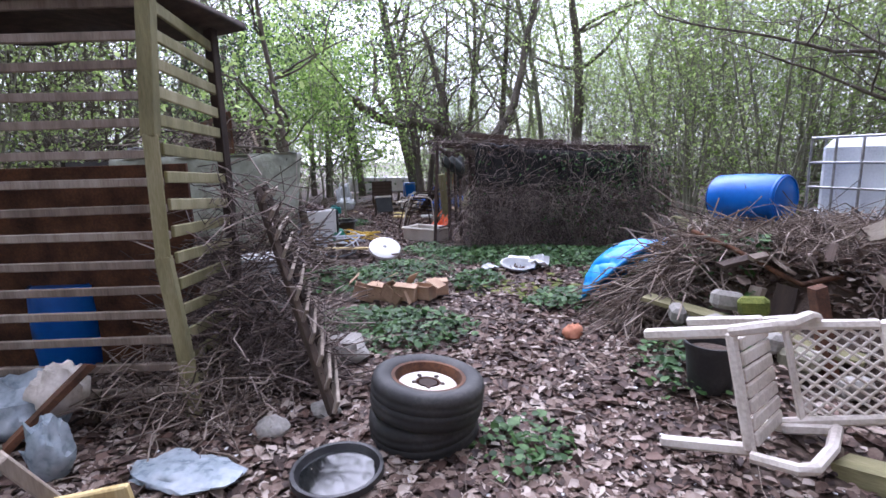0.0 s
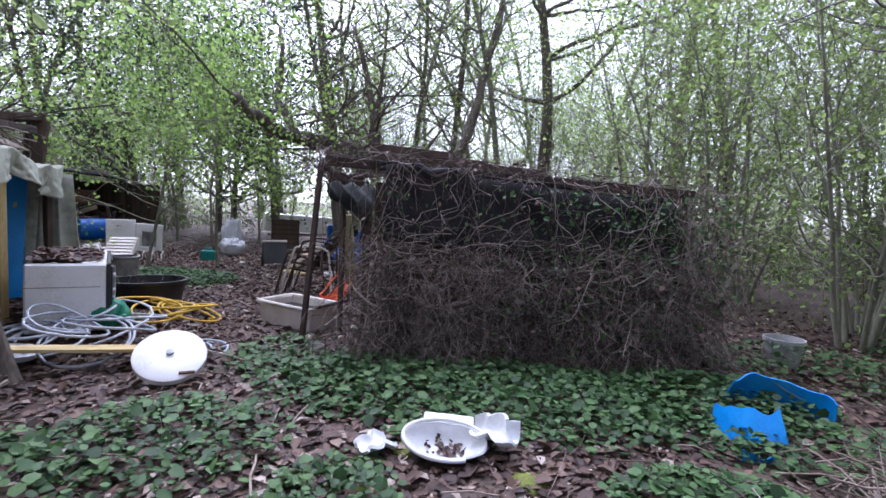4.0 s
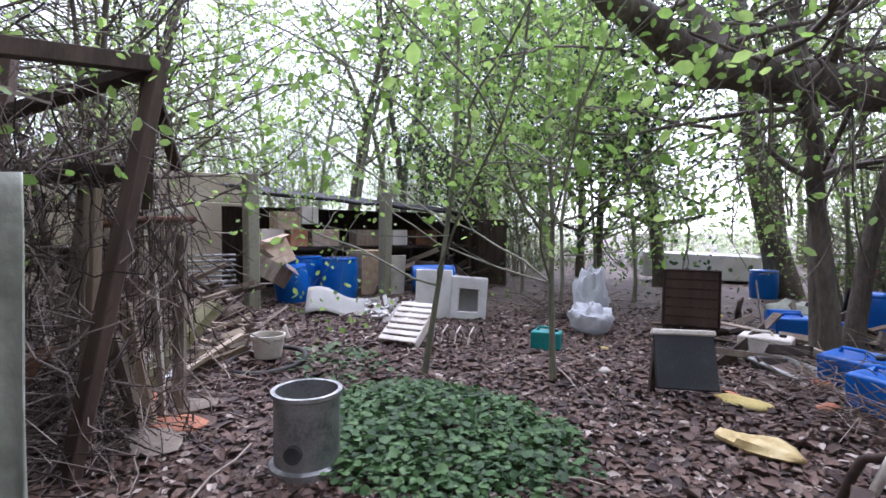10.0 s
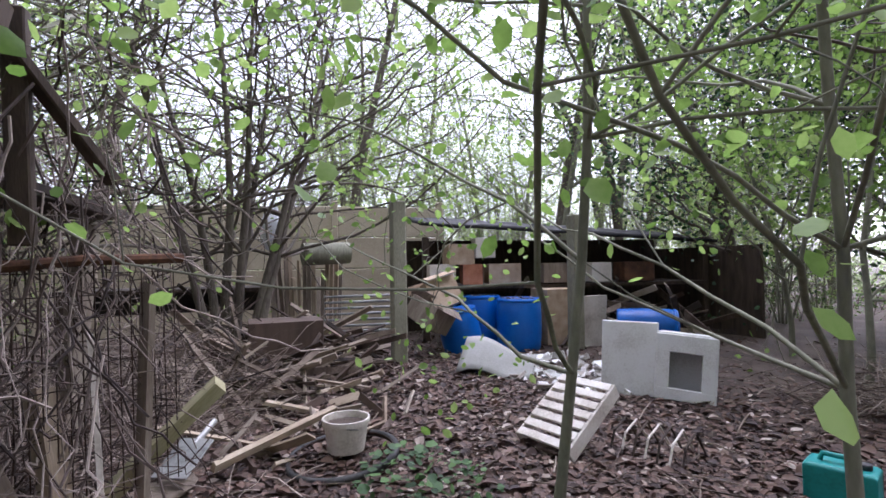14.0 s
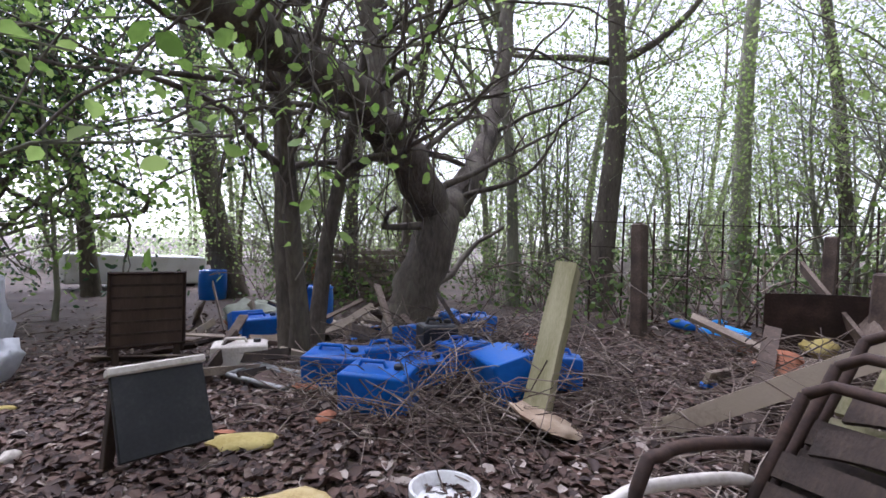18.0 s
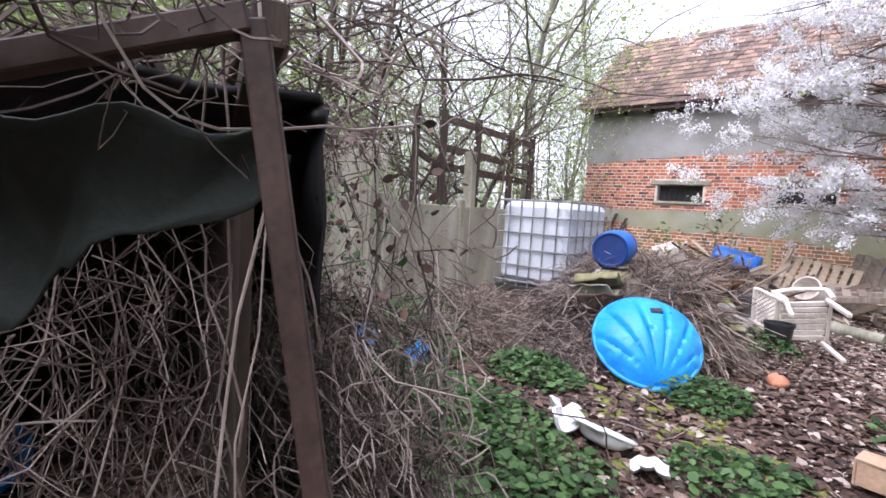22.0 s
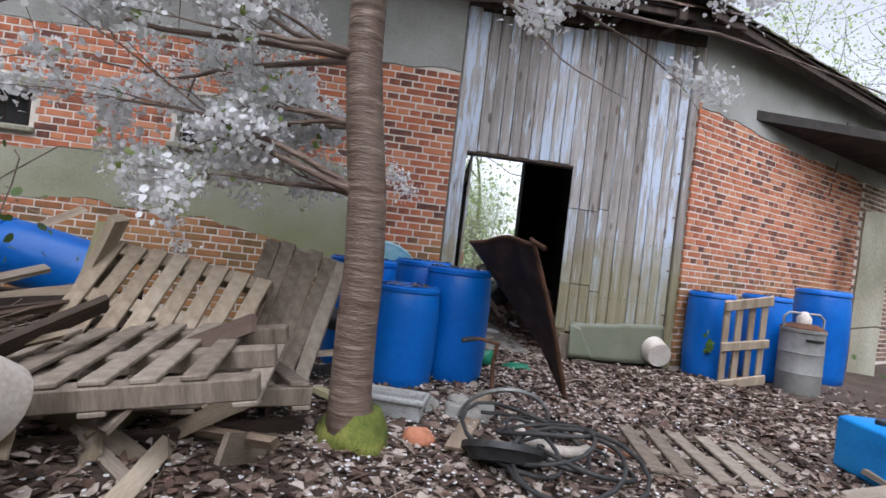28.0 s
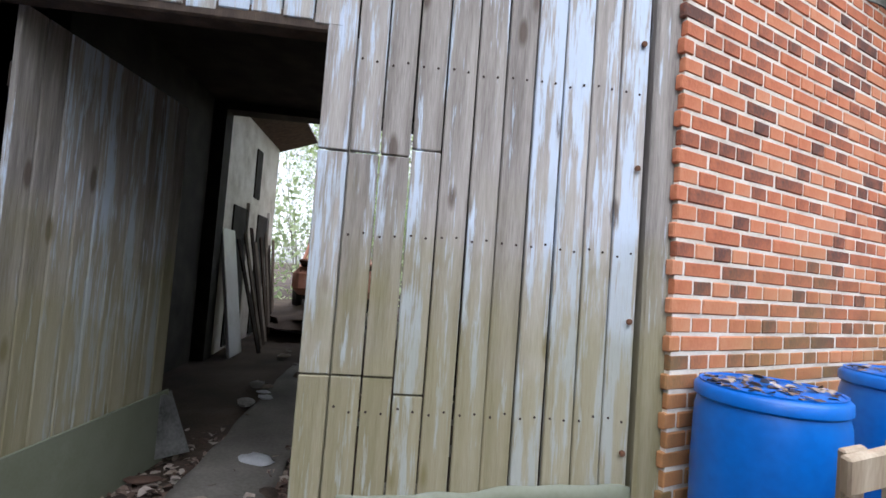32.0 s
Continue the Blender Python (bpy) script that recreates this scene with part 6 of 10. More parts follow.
def hose(name, label, cx, cy, r, turns, mat, thick=0.014, tangle=0.05, z0=0.02, seed=1, rise=0.0, sx=1.0):
    g = random.Random(seed)
    pts = []
    n = int(turns * 18)
    ph = [g.uniform(0, 6) for _ in range(4)]
    for i in range(n):
        t = 2 * math.pi * i / 18
        q = r * (1 + 0.25 * math.sin(t * 0.37 + ph[0])) + tangle * math.sin(t * 0.61 + ph[1])
        x = cx + q * math.cos(t) * sx + tangle * 2 * math.sin(t * 0.23 + ph[2])
        y = cy + q * math.sin(t) + tangle * 2 * math.cos(t * 0.19 + ph[3])
        z = ground_z(x, y) + z0 + thick + rise * i / n + tangle * 0.8 * (1 + math.sin(t * 1.13 + ph[1]))
        pts.append((x, y, z))
    return solid(name, Acc().tube(pts, thick, 8), M[mat], label, "hose", smooth=180)


def stuff_planks(name, label, cx, cy, rx, ry, n, seed, mats=("wood_grey", "wood_dark", "wood_pale"), Lr=(0.3, 1.1), h=0.25, group="broken boards", wr=(0.04, 0.12), heap=""):
    """Loose boards thrown on a heap."""
    g, pile = random.Random(seed), Acc()
    for i in range(n):
        t, q = g.uniform(0, 6.28), math.sqrt(g.random())
        x, y = cx + rx * q * math.cos(t), cy + ry * q * math.sin(t)
        L, ang = g.uniform(*Lr), g.uniform(0, 6.28)
        dz = g.gauss(0, 0.16) * L
        z = ground_z(x, y) + 0.02 + h * (1 - q) * g.random()
        dx, dy = L / 2 * math.cos(ang), L / 2 * math.sin(ang)
        lift = max(0, ground_z(x - dx, y - dy) + 0.012 - (z - dz), ground_z(x + dx, y + dy) + 0.012 - (z + dz))
        mm = g.choice(mats)
        if heap:
            pile.beam((x - dx, y - dy, z - dz + lift), (x + dx, y + dy, z + dz + lift), g.uniform(*wr), g.uniform(0.012, 0.03), 0.0, g.uniform(0, 3))
            continue
        plank((x - dx, y - dy, z - dz + lift), (x + dx, y + dy, z + dz + lift), g.uniform(*wr), g.uniform(0.012, 0.03), mm, label, name, g.uniform(0, 3), group)
    if heap:
        solid(name, pile, M[heap], label, "lumber", kind="stuff")


def brush(name, label, cx, cy, rx, ry, h, n, seed, mat="twig", rr=(0.0015, 0.0025, 0.004), Lr=(0.3, 1.1)):
    """A heap of dead sticks and stalks."""
    g = random.Random(seed)
    a = Acc()
    for i in range(n):
        t, q = g.uniform(0, 6.28), math.sqrt(g.random())
        x, y = cx + rx * q * math.cos(t), cy + ry * q * math.sin(t)
        top = h * (1 - q ** 2)
        z = ground_z(x, y) + top * g.random() + 0.02
        L, ang = g.uniform(*Lr), g.uniform(0, 6.28)
        dx, dy, dz = L * math.cos(ang) / 2, L * math.sin(ang) / 2, g.gauss(0, 0.18) * L
        a0, b0 = Vector((x - dx, y - dy, z - dz)), Vector((x + dx, y + dy, z + dz))
        for p in (a0, b0):
            p.z = max(p.z, ground_z(p.x, p.y) + 0.01)
        a.tube(bent(a0, b0, g.uniform(-0.1, 0.1), 0.05, 5, g), g.choice(rr), 4, False)
    return solid(name, a, M[mat], label, "brushwood", kind="stuff")


def crumple(name, label, m, s, mat, cat="bag", seed=1, n=26):
    """A slumped plastic bag or sheet."""
    a = Acc()

    def fn(u, v):
        th, ph = u * 2 * math.pi, (v - 0.5) * math.pi
        d = Vector((math.cos(th) * math.cos(ph), math.sin(th) * math.cos(ph), math.sin(ph)))
        k = 1 + 0.28 * noise.noise(d * 2.2 + Vector((seed * 3.1, 0, 0))) + 0.14 * noise.noise(d * 5.5 + Vector((0, seed, 0)))
        return (d.x * s[0] * k, d.y * s[1] * k, max(0.0, (d.z * 0.5 + 0.45) * s[2] * k))
    a.sheet(fn, n, n // 2)
    return solid(name, a, M[mat], label, cat, m, smooth=60)


def carton(m, label, s, mat="cardboard", open_top=True, name="carton", cat="box"):
    b = thing(name, label, cat, m)
    x, y, z = s
    t = 0.012
    for nm, c, d in (("side", (x / 2, 0, z / 2), (t, y, z)), ("side", (-x / 2, 0, z / 2), (t, y, z)), ("side", (0, y / 2 - t, z / 2), (x - t, t, z)), ("side", (0, -y / 2 + t, z / 2), (x - t, t, z)), ("bottom", (0, 0, t), (x - t, y - 2 * t, t))):
        part(nm, Acc().box(c, d, None, 0.002), M[mat], b)
    if open_top:
        part("flap", Acc().box((x / 2 + 0.05, 0, z + 0.03), (0.13, y, 0.006), Matrix.Rotation(radians(30), 4, "Y")), M[mat], b)
        part("flap", Acc().box((-x / 2 - 0.03, 0, z + 0.04), (0.12, y, 0.006), Matrix.Rotation(radians(-60), 4, "Y")), M[mat], b)
    else:
        part("top", Acc().box((0, 0, z), (x + t, y, t), None, 0.002), M[mat], b)
    return b


# ---- where the walk begins: slatted shed, tyres, fallen chair ----
def slatted_shed():
    s = thing("slatted_shed", "slatted timber shed grown over, green with algae", "shed", Matrix.Translation((-0.29, 0.33, 0)))
    P0, P1, PL = Vector((-0.24, 4.05, 0)), Vector((-0.5, 4.8, 0)), Vector((-2.9, 3.3, 0))
    bow = [(-0.24, 4.04, -0.05), (-0.26, 4.05, 0.35), (-0.3, 4.03, 0.9), (-0.29, 4.04, 1.5), (-0.22, 4.06, 2.25)]
    for i in range(4):
        part("corner_post", Acc().beam(bow[i], (bow[i + 1][0], bow[i + 1][1], bow[i + 1][2] + 0.01), 0.07, 0.07, 0.006), M["wood_green"], s, "pale green bowed corner post")
    part("post", Acc().beam(P1 + Vector((0, 0, -0.1)), P1 + Vector((0, 0, 2.2)), 0.06, 0.06), M["wood_dark"], s)
    part("post", Acc().beam((-2.0, 3.56, -0.1), (-2.0, 3.56, 2.2), 0.06, 0.06), M["wood_dark"], s)
    for i in range(15):
        z = 0.18 + i * 0.138
        part("slat", Acc().beam((-0.28, 4.07, z + rnd.uniform(-0.01, 0.01)), (PL.x, PL.y, z + rnd.uniform(-0.02, 0.02)), 0.028, 0.042, 0.004), M["wood_grey"], s)
        part("side_slat", Acc().beam((-0.28, 4.09, z + 0.02), (P1.x, P1.y, z + rnd.uniform(-0.05, 0.01)), 0.02, 0.06, 0.004), M["wood_green"], s)
    part("back_panel", Acc().beam((-0.75, 4.75, 0.7), (-3.0, 4.1, 0.7), 0.03, 1.35), M["rust"], s, "rust-brown sheet behind the slats")
    part("roof", Acc().sheet(lambda u, v: (-3.2 + 2.85 * u, 3.2 + 0.75 * u + 1.0 * v, 2.26 - 0.05 * v + 0.03 * math.sin(u * 20)), 14, 4, 0.04), M["wood_dark"], s, "dark drooping roof", smooth=180)
    part("eaves_rail", Acc().beam((-0.1, 4.05, 2.2), (-3.0, 3.2, 2.2), 0.06, 0.08), M["wood_dark"], s)


slatted_shed()
barrel(at(-1.95, 4.85), "blue drum standing behind the slats", 0.22, 0.58, leaves=False)
bb = thing("slatted_fence", "fallen slatted fence leaning in dead vines", "fence", Matrix.Translation((-0.1, 0.12, 0)))
f0, f1 = Vector((0.28, 4.45, 0.02)), Vector((-0.42, 4.95, 1.2))
for k in (0, 0.55):
    part("rail", Acc().beam(f0 + Vector((-0.25 * k, 0.5 * k, 0)), f1 + Vector((-0.25 * k, 0.5 * k, 0)), 0.04, 0.06), M["wood_dark"], bb)
for i in range(11):
    c = f0.lerp(f1, (i + 0.3) / 11)
    part("slat", Acc().beam(c + Vector((0.06, -0.05, 0.03)), c + Vector((-0.3, 0.6, 0.03)), 0.02, 0.075, 0.004, 0.4), M["wood_grey"], bb)
brush("dead_vines", "dead vines and stalks heaped against the slatted shed", -0.55, 5.0, 0.5, 0.45, 1.3, 1000, 71, "vine", Lr=(0.3, 0.9))
brush("dead_stalks", "dry stalks at the foot of the shed", -0.6, 4.4, 0.5, 0.3, 0.35, 260, 72, "twig", Lr=(0.2, 0.6))
plank((-1.1, 3.7, 0.02), (-0.85, 4.1, 0.42), 0.075, 0.03, "rust", "rust-brown plank leaning on the rubbish")
crumple("rubbish_bag", "bulging cloudy plastic bag full of rubbish", at(-1.35, 4.05), (0.32, 0.2, 0.3), "bag_clear", seed=2)
crumple("bottle_bag", "pale sack among the rubbish", at(-1.05, 4.08, 0.14), (0.13, 0.12, 0.24), "white_plastic", seed=3)
crumple("torn_bag", "torn greyish plastic sheet hanging over a plank", at(-0.8, 3.82), (0.1, 0.08, 0.3), "bag_clear", seed=5)
crumple("plastic_sheet", "crumpled grey plastic sheet trodden into the leaves", at(-0.2, 3.95), (0.26, 0.13, 0.07), "bag_clear", "sheet", 6)
solid("concrete_block", Acc().box((0, 0, 0.07), (0.5, 0.16, 0.16), None, 0.02), M["concrete"], "mossy concrete kerb block", "block", at(-1.25, 3.65, 0, 0, 0, 20))
tyre("tyre", "mossy black tyre lying under another tyre", at(0.7, 4.54, 0.07, 3, -2, 0), 0.27, 0.2, None, "stacked tyres")
tyre("tyre", "black car tyre with a rusty pale rim", at(0.73, 4.52, 0.24, -3, 6, 0), 0.275, 0.185, "rust", "stacked tyres")
b = bucket(at(0.46, 4.08), "black bucket lid holding rainwater", 0.185, 0.07, "black_plastic", "black_dish", "dish", False)
part("water", Acc().lathe([(0.16, 0.045), (0.0, 0.046)], 28), M["water"], b, "murky water with petals")
bucket(at(2.12, 5.14), "black plastic flower pot", 0.13, 0.26, "black_plastic", "flower_pot", "pot", False, "soil")
for (x, y, r, s) in ((-0.05, 4.35, 0.1, 1), (0.28, 4.2, 0.07, 2), (0.1, 4.62, 0.09, 3), (-0.15, 5.3, 0.2, 4)):
    crumple("stone", "rounded grey field stone", at(x, y, -0.03), (r, r * 0.8, r * 1.1), "stone", "stone", s, 14)


def garden_chair(m, label):
    """A monobloc garden chair."""
    c = thing("garden_chair", label, "chair", m)
    W = 0.27
    for sx in (-1, 1):
        for (y0, z0, y1, z1) in ((-0.26, 0.0, -0.2, 0.42), (0.27, 0.0, 0.2, 0.42)):
            part("leg", Acc().beam((sx * 0.27, y0, z0), (sx * W, y1, z1), 0.06, 0.045, 0.014), M["white_plastic"], c)
        part("armrest", Acc().tube([(sx * 0.28, -0.27, 0.42), (sx * 0.3, -0.28, 0.6), (sx * 0.3, -0.24, 0.645), (sx * 0.3, 0.05, 0.65), (sx * 0.27, 0.27, 0.63)], 0.028, 8), M["white_plastic"], c)
        part("arm_support", Acc().beam((sx * 0.27, 0.18, 0.42), (sx * 0.27, 0.24, 0.63), 0.05, 0.035, 0.01), M["white_plastic"], c)
        part("back_stile", Acc().beam((sx * 0.25, 0.2, 0.4), (sx * 0.22, 0.36, 0.86), 0.05, 0.04, 0.012), M["white_plastic"], c)
    for i in range(7):
        part("seat_slat", Acc().box((-0.216 + i * 0.072, 0, 0.425), (0.062, 0.46, 0.02), Matrix.Rotation(radians(-3), 4, "X"), 0.007), M["white_plastic"], c)
    part("seat_rim", Acc().box((0, -0.245, 0.41), (0.54, 0.03, 0.05), None, 0.012), M["white_plastic"], c)
    part("top_rail", Acc().beam((-0.24, 0.37, 0.87), (0.24, 0.37, 0.87), 0.06, 0.045, 0.015), M["white_plastic"], c)
    part("lower_rail", Acc().beam((-0.25, 0.24, 0.5), (0.25, 0.24, 0.5), 0.05, 0.03, 0.012), M["white_plastic"], c)
    for i in range(-8, 9):
        for k in (-1, 1):
            x0 = i * 0.058
            p0, p1 = Vector((x0, 0.25, 0.51)), Vector((x0 + k * 0.3, 0.355, 0.85))
            t0, t1 = max(0.0, (-0.23 - k * x0) / 0.3), min(1.0, (0.23 - k * x0) / 0.3)
            if t1 - t0 > 0.1:
                part("lattice_bar", Acc().beam(p0.lerp(p1, t0), p0.lerp(p1, t1), 0.016, 0.012, 0.003), M["white_plastic"], c)
    return c


fallen = Matrix(((0.152, 0.549, 0.818, 1.9), (-0.238, 0.824, -0.509, 4.89), (-0.959, -0.118, 0.257, 0.25), (0, 0, 0, 1)))
garden_chair(fallen @ Matrix.Scale(0.9, 4), "dirty white plastic garden chair tipped on its side")

# brush mound with tank, drum and blue shell
brush("brush_heap", "heap of dead bramble stalks over boards and stones", 3.1, 6.2, 0.75, 0.6, 0.2, 1700, 73, "twig", Lr=(0.15, 0.6))
brush("brush_heap", "dead stalks tumbling over the mound's edge", 2.55, 7.0, 0.75, 0.8, 0.28, 1800, 74, "vine", Lr=(0.2, 0.7))
brush("brush_heap", "dry grass and stalks below the tank", 3.3, 7.9, 0.9, 0.6, 0.3, 1100, 75, "twig", Lr=(0.2, 0.8))
brush("brush_heap", "dead stalks behind the fallen chair", 3.4, 5.2, 0.5, 0.4, 0.25, 400, 76, "vine", Lr=(0.2, 0.6))
brush("brush_heap", "pale bramble stalks hanging over the mound's side", 2.12, 6.45, 0.4, 0.55, 0.2, 800, 132, "twig", (0.002, 0.004, 0.006), (0.35, 1.0))
gm = np.random.default_rng(133)
ml = np.stack([gm.uniform(1.9, 3.9, 9000), gm.uniform(5.0, 7.4, 9000)], 1)
ml = ml[(0.63 * (ml[:, 0] - 1.9) + 0.77 * (ml[:, 1] - 5.9)) > 0.25]
solid("mound_litter", leaf_cards(np.array([(p[0], p[1], ground_z(p[0], p[1]) + gm.uniform(0.01, 0.05)) for p in ml]), gm.choice((0.04, 0.06, 0.08), len(ml)), 0.6, 0.35, gen=gm), M["litter"], "dry brown leaves and scraps on the mound", "leaves", kind="stuff")
plank((1.88, 5.93, 0.37), (2.85, 5.22, 0.27), 0.035, 0.13, "wood_green", "mossy green squared timber edging the mound", roll=1.57)
plank((1.92, 5.86, 0.1), (2.2, 5.62, 0.08), 0.03, 0.16, "wood_pale", "pale edging board low on the mound", roll=1.57)
plank((2.32, 5.66, 0.02), (2.5, 5.72, 0.52), 0.12, 0.03, "wood_grey", "grey board leaning in the mound's face")
plank((2.5, 5.5, 0.02), (2.62, 5.62, 0.55), 0.12, 0.025, "wood_dark", "dark board leaning in the mound's face")
plank((2.72, 5.2, 0.0), (2.66, 5.36, 0.62), 0.08, 0.05, "rust", "short rust-brown stake before the mound")
plank((2.4, 5.95, 0.52), (3.5, 5.5, 0.46), 0.12, 0.03, "wood_dark", "rotten dark board across the mound")
for (x, y, z, w, k, mt) in ((2.12, 5.62, 0.02, 0.13, 1, "concrete"), (2.2, 5.5, 0.12, 0.1, 2, "stone"), (2.32, 5.46, 0.0, 0.13, 3, "concrete"), (2.05, 5.72, 0.16, 0.09, 4, "stone"), (2.45, 5.36, 0.05, 0.11, 5, "stone"), (2.58, 5.26, 0.02, 0.12, 6, "concrete"), (2.42, 5.5, 0.18, 0.1, 7, "moss"), (2.3, 5.62, 0.2, 0.11, 8, "stone"), (2.75, 5.1, 0.03, 0.1, 9, "stone")):
    solid("rubble_stone", Acc().box((0, 0, 0.06), (w * 1.6, w, 0.11), None, 0.025), M[mt], "mossy squared stone in the mound's face", "stone", at(x, y, z - 0.03, 7 * (k % 3) - 7, 5 * (k % 4) - 8, 23 * k), "stones of the mound")
solid("bent_bar", Acc().tube([(2.2, 6.15, 0.8), (2.4, 5.92, 0.72), (2.62, 5.66, 0.6), (2.68, 5.6, 0.57), (2.86, 5.56, 0.64)], 0.016, 8), M["rust"], "bent rusty steel bar on the mound", "steel bar", smooth=60)
plank((2.95, 5.9, 0.66), (3.25, 5.5, 0.62), 0.07, 0.02, "wood_brown", "brown lath lying on the mound")
stuff_planks("board", "rotten board buried in the mound", 3.0, 5.7, 0.6, 0.5, 14, 77, ("wood_dark", "wood_brown", "wood_grey"), (0.2, 0.5), 0.2)
crumple("clay_pot", "mossy terracotta pot lying on its side", at(1.4, 6.0, -0.01), (0.07, 0.08, 0.13), "terracotta", "pot", 9, 14)


def ibc_tank(m):
    t = thing("ibc_tank", "milky white liquid tank in a galvanised cage", "tank", m)
    X, Y, Z = 1.15, 0.95, 1.0
    tank = part("bottle", Acc().box((0, 0, 0.14 + Z / 2), (X - 0.05, Y - 0.05, Z - 0.02), None, 0.07), M["ibc"], t, "milky plastic inner tank")
    part("pallet_base", Acc().box((0, 0, 0.06), (X, Y, 0.1), None, 0.01), M["black_plastic"], t)
    part("filler_cap", Acc().lathe([(0.08, 0), (0.08, 0.05), (0.07, 0.06), (0, 0.06)], 20, pose(0, 0, 0.13 + Z)), M["black_plastic"], tank, smooth=40)
    hx, hy = X / 2 + 0.004, Y / 2 + 0.004
    for k in range(6):
        z = 0.16 + k * (Z - 0.02) / 5
        part("cage_hoop", Acc().tube([(-hx, -hy, z), (hx, -hy, z), (hx, hy, z), (-hx, hy, z), (-hx, -hy, z)], 0.011, 6, False), M["galv"], t)
    for i in range(7):
        x = -hx + 2 * hx * i / 6
        for y in (-hy, hy):
            part("cage_bar", Acc().tube([(x, y, 0.1), (x, y, 0.13 + Z)], 0.01, 6), M["galv"], t)
    for i in range(1, 6):
        y = -hy + 2 * hy * i / 6
        for x in (-hx, hx):
            part("cage_bar", Acc().tube([(x, y, 0.1), (x, y, 0.13 + Z)], 0.01, 6), M["galv"], t)


ibc_tank(pose(3.86, 6.72, 0.33, 0, 0, -57) @ Matrix.Scale(0.96, 4))
drum_m = look((2.53, 6.87, 0.98), (3.23, 6.16, 0.99)) @ pose(0, 0, 0, 0, 180, 0)
dm = barrel(drum_m, "dark blue plastic drum lying on the rubbish mound", 0.185, 0.5, "blue", False)
# base disc and ring are a darker blue than the body
part("base_recess", Acc().lathe([(0.16, -0.003), (0.14, -0.004), (0.12, 0.006), (0.0, 0.006)], 28), M["blue_dark"], dm, "dished base in a darker blue")
part("base_ring", Acc().tube([(0.156 * math.cos(t), 0.156 * math.sin(t), -0.004) for t in np.linspace(0, 6.283, 33)], 0.012, 6, False), M["blue_dark"], dm)
solid("stone_slab", Acc().box((0, 0, 0), (0.8, 0.34, 0.2), None, 0.04), M["concrete"], "yellow mossy stone slab under the drum", "stone", pose(2.75, 6.64, 0.69, 2, -2, -42))
crumple("stone_slab", "mossy stone slab on the mound", pose(3.1, 6.35, 0.58, 0, 0, 10), (0.3, 0.18, 0.18), "concrete", "stone", 12, 20)
plank((2.2, 6.72, 0.02), (2.36, 6.72, 0.72), 0.16, 0.05, "wood_grey", "split grey log standing against the mound")
for k, (rz, dz, mt) in enumerate(((-52, 0.0, "wood_green"), (-66, -0.1, "concrete"), (-40, -0.17, "wood_dark"))):
    solid("corrugated_sheet", Acc().sheet(lambda u, v: (0.56 * (u - 0.5), 0.4 * (v - 0.5), 0.06 * math.sin(u * 15 + k) * (0.6 + 0.6 * v) - 0.1 * u * k + 0.03 * noise.noise(Vector((u * 4, v * 4, k)))), 36, 8, 0.014), M[mt], "mossy bent corrugated roofing sheet under the drum", "roofing sheet", pose(2.5, 6.93, 0.7 + dz, -14, 4, rz), "corrugated sheets", smooth=180)


def pool_shell(m):
    p = thing("paddling_pool", "bright blue shell-shaped plastic paddling pool on its edge", "paddling pool", m)
    R = 0.405

    def fn(u, v):
        th = u * 2 * math.pi
        edge = R * (1 + 0.035 * abs(math.sin(8 * th)) * (math.sin(th) > -0.6))
        x, y = edge * v * math.cos(th), edge * v * math.sin(th)
        phi = math.atan2(y + R * 1.02, x)
        far = min(1.0, math.hypot(x, y + R) / R)
        z = 0.16 * (1 - v ** 2.4) + 0.045 * (1 - math.exp(-(math.sin(9.5 * phi) / 0.28) ** 2)) * far * (1 - v ** 8)
        return (x, y, z)
    part("shell", Acc().sheet(fn, 128, 22, 0.01), M["blue_pool"], p, "ribbed blue plastic shell", smooth=60)
    part("rim", Acc().tube([(R * 1.02 * math.cos(t), R * 1.02 * math.sin(t), 0.004) for t in np.linspace(0, 6.283, 65)], 0.018, 8, False), M["blue_pool"], p, smooth=60)
    # the cutout is not cut; a black block stands for its shade
    part("handle_slot", Acc().box((0.07, 0.17, 0.188), (0.1, 0.065, 0.03), Matrix.Rotation(radians(-24), 4, "X"), 0.01), M["black_plastic"], p, "black block for the shade inside the handle opening")
    part("hinge_lug", Acc().box((0, -0.435, 0.02), (0.16, 0.06, 0.05), None, 0.015), M["blue_pool"], p)


pz, py = Vector((-0.63, 0.31, 0.7)).normalized(), Vector((0.7, -0.22, 0.68)).normalized()
px = py.cross(pz).normalized()
py = pz.cross(px)
pool_shell(Matrix.Translation((1.79, 6.98, 0.3)) @ Matrix((px, py, pz)).transposed().to_4x4())
for (x, y, r, a0, a1, h, tilt) in ((2.62, 8.98, 0.34, 0.2, 2.6, 0.2, 10), (2.5, 8.9, 0.3, 3.1, 4.7, 0.16, -14), (2.3, 8.7, 0.2, 4.2, 5.6, 0.12, 25)):
    solid("blue_shard", Acc().sheet(lambda u, v: ((r - 0.05 * v) * math.cos(a0 + (a1 - a0) * u), (r - 0.05 * v) * math.sin(a0 + (a1 - a0) * u), h * v * (1 + 0.25 * noise.noise(Vector((u * 5, 0, r * 9))))), 20, 4, 0.008), M["blue_pool"], "curved fragment of a broken bright blue tub", "shard", at(x, y, -0.01, tilt, tilt * 0.5, 0), "fragments of a blue tub", smooth=60)
plank(on(1.55, 7.75, 0.03), on(2.2, 8.15, 0.05), 0.035, 0.03, "wood_brown", "thin brown stick on the ground")
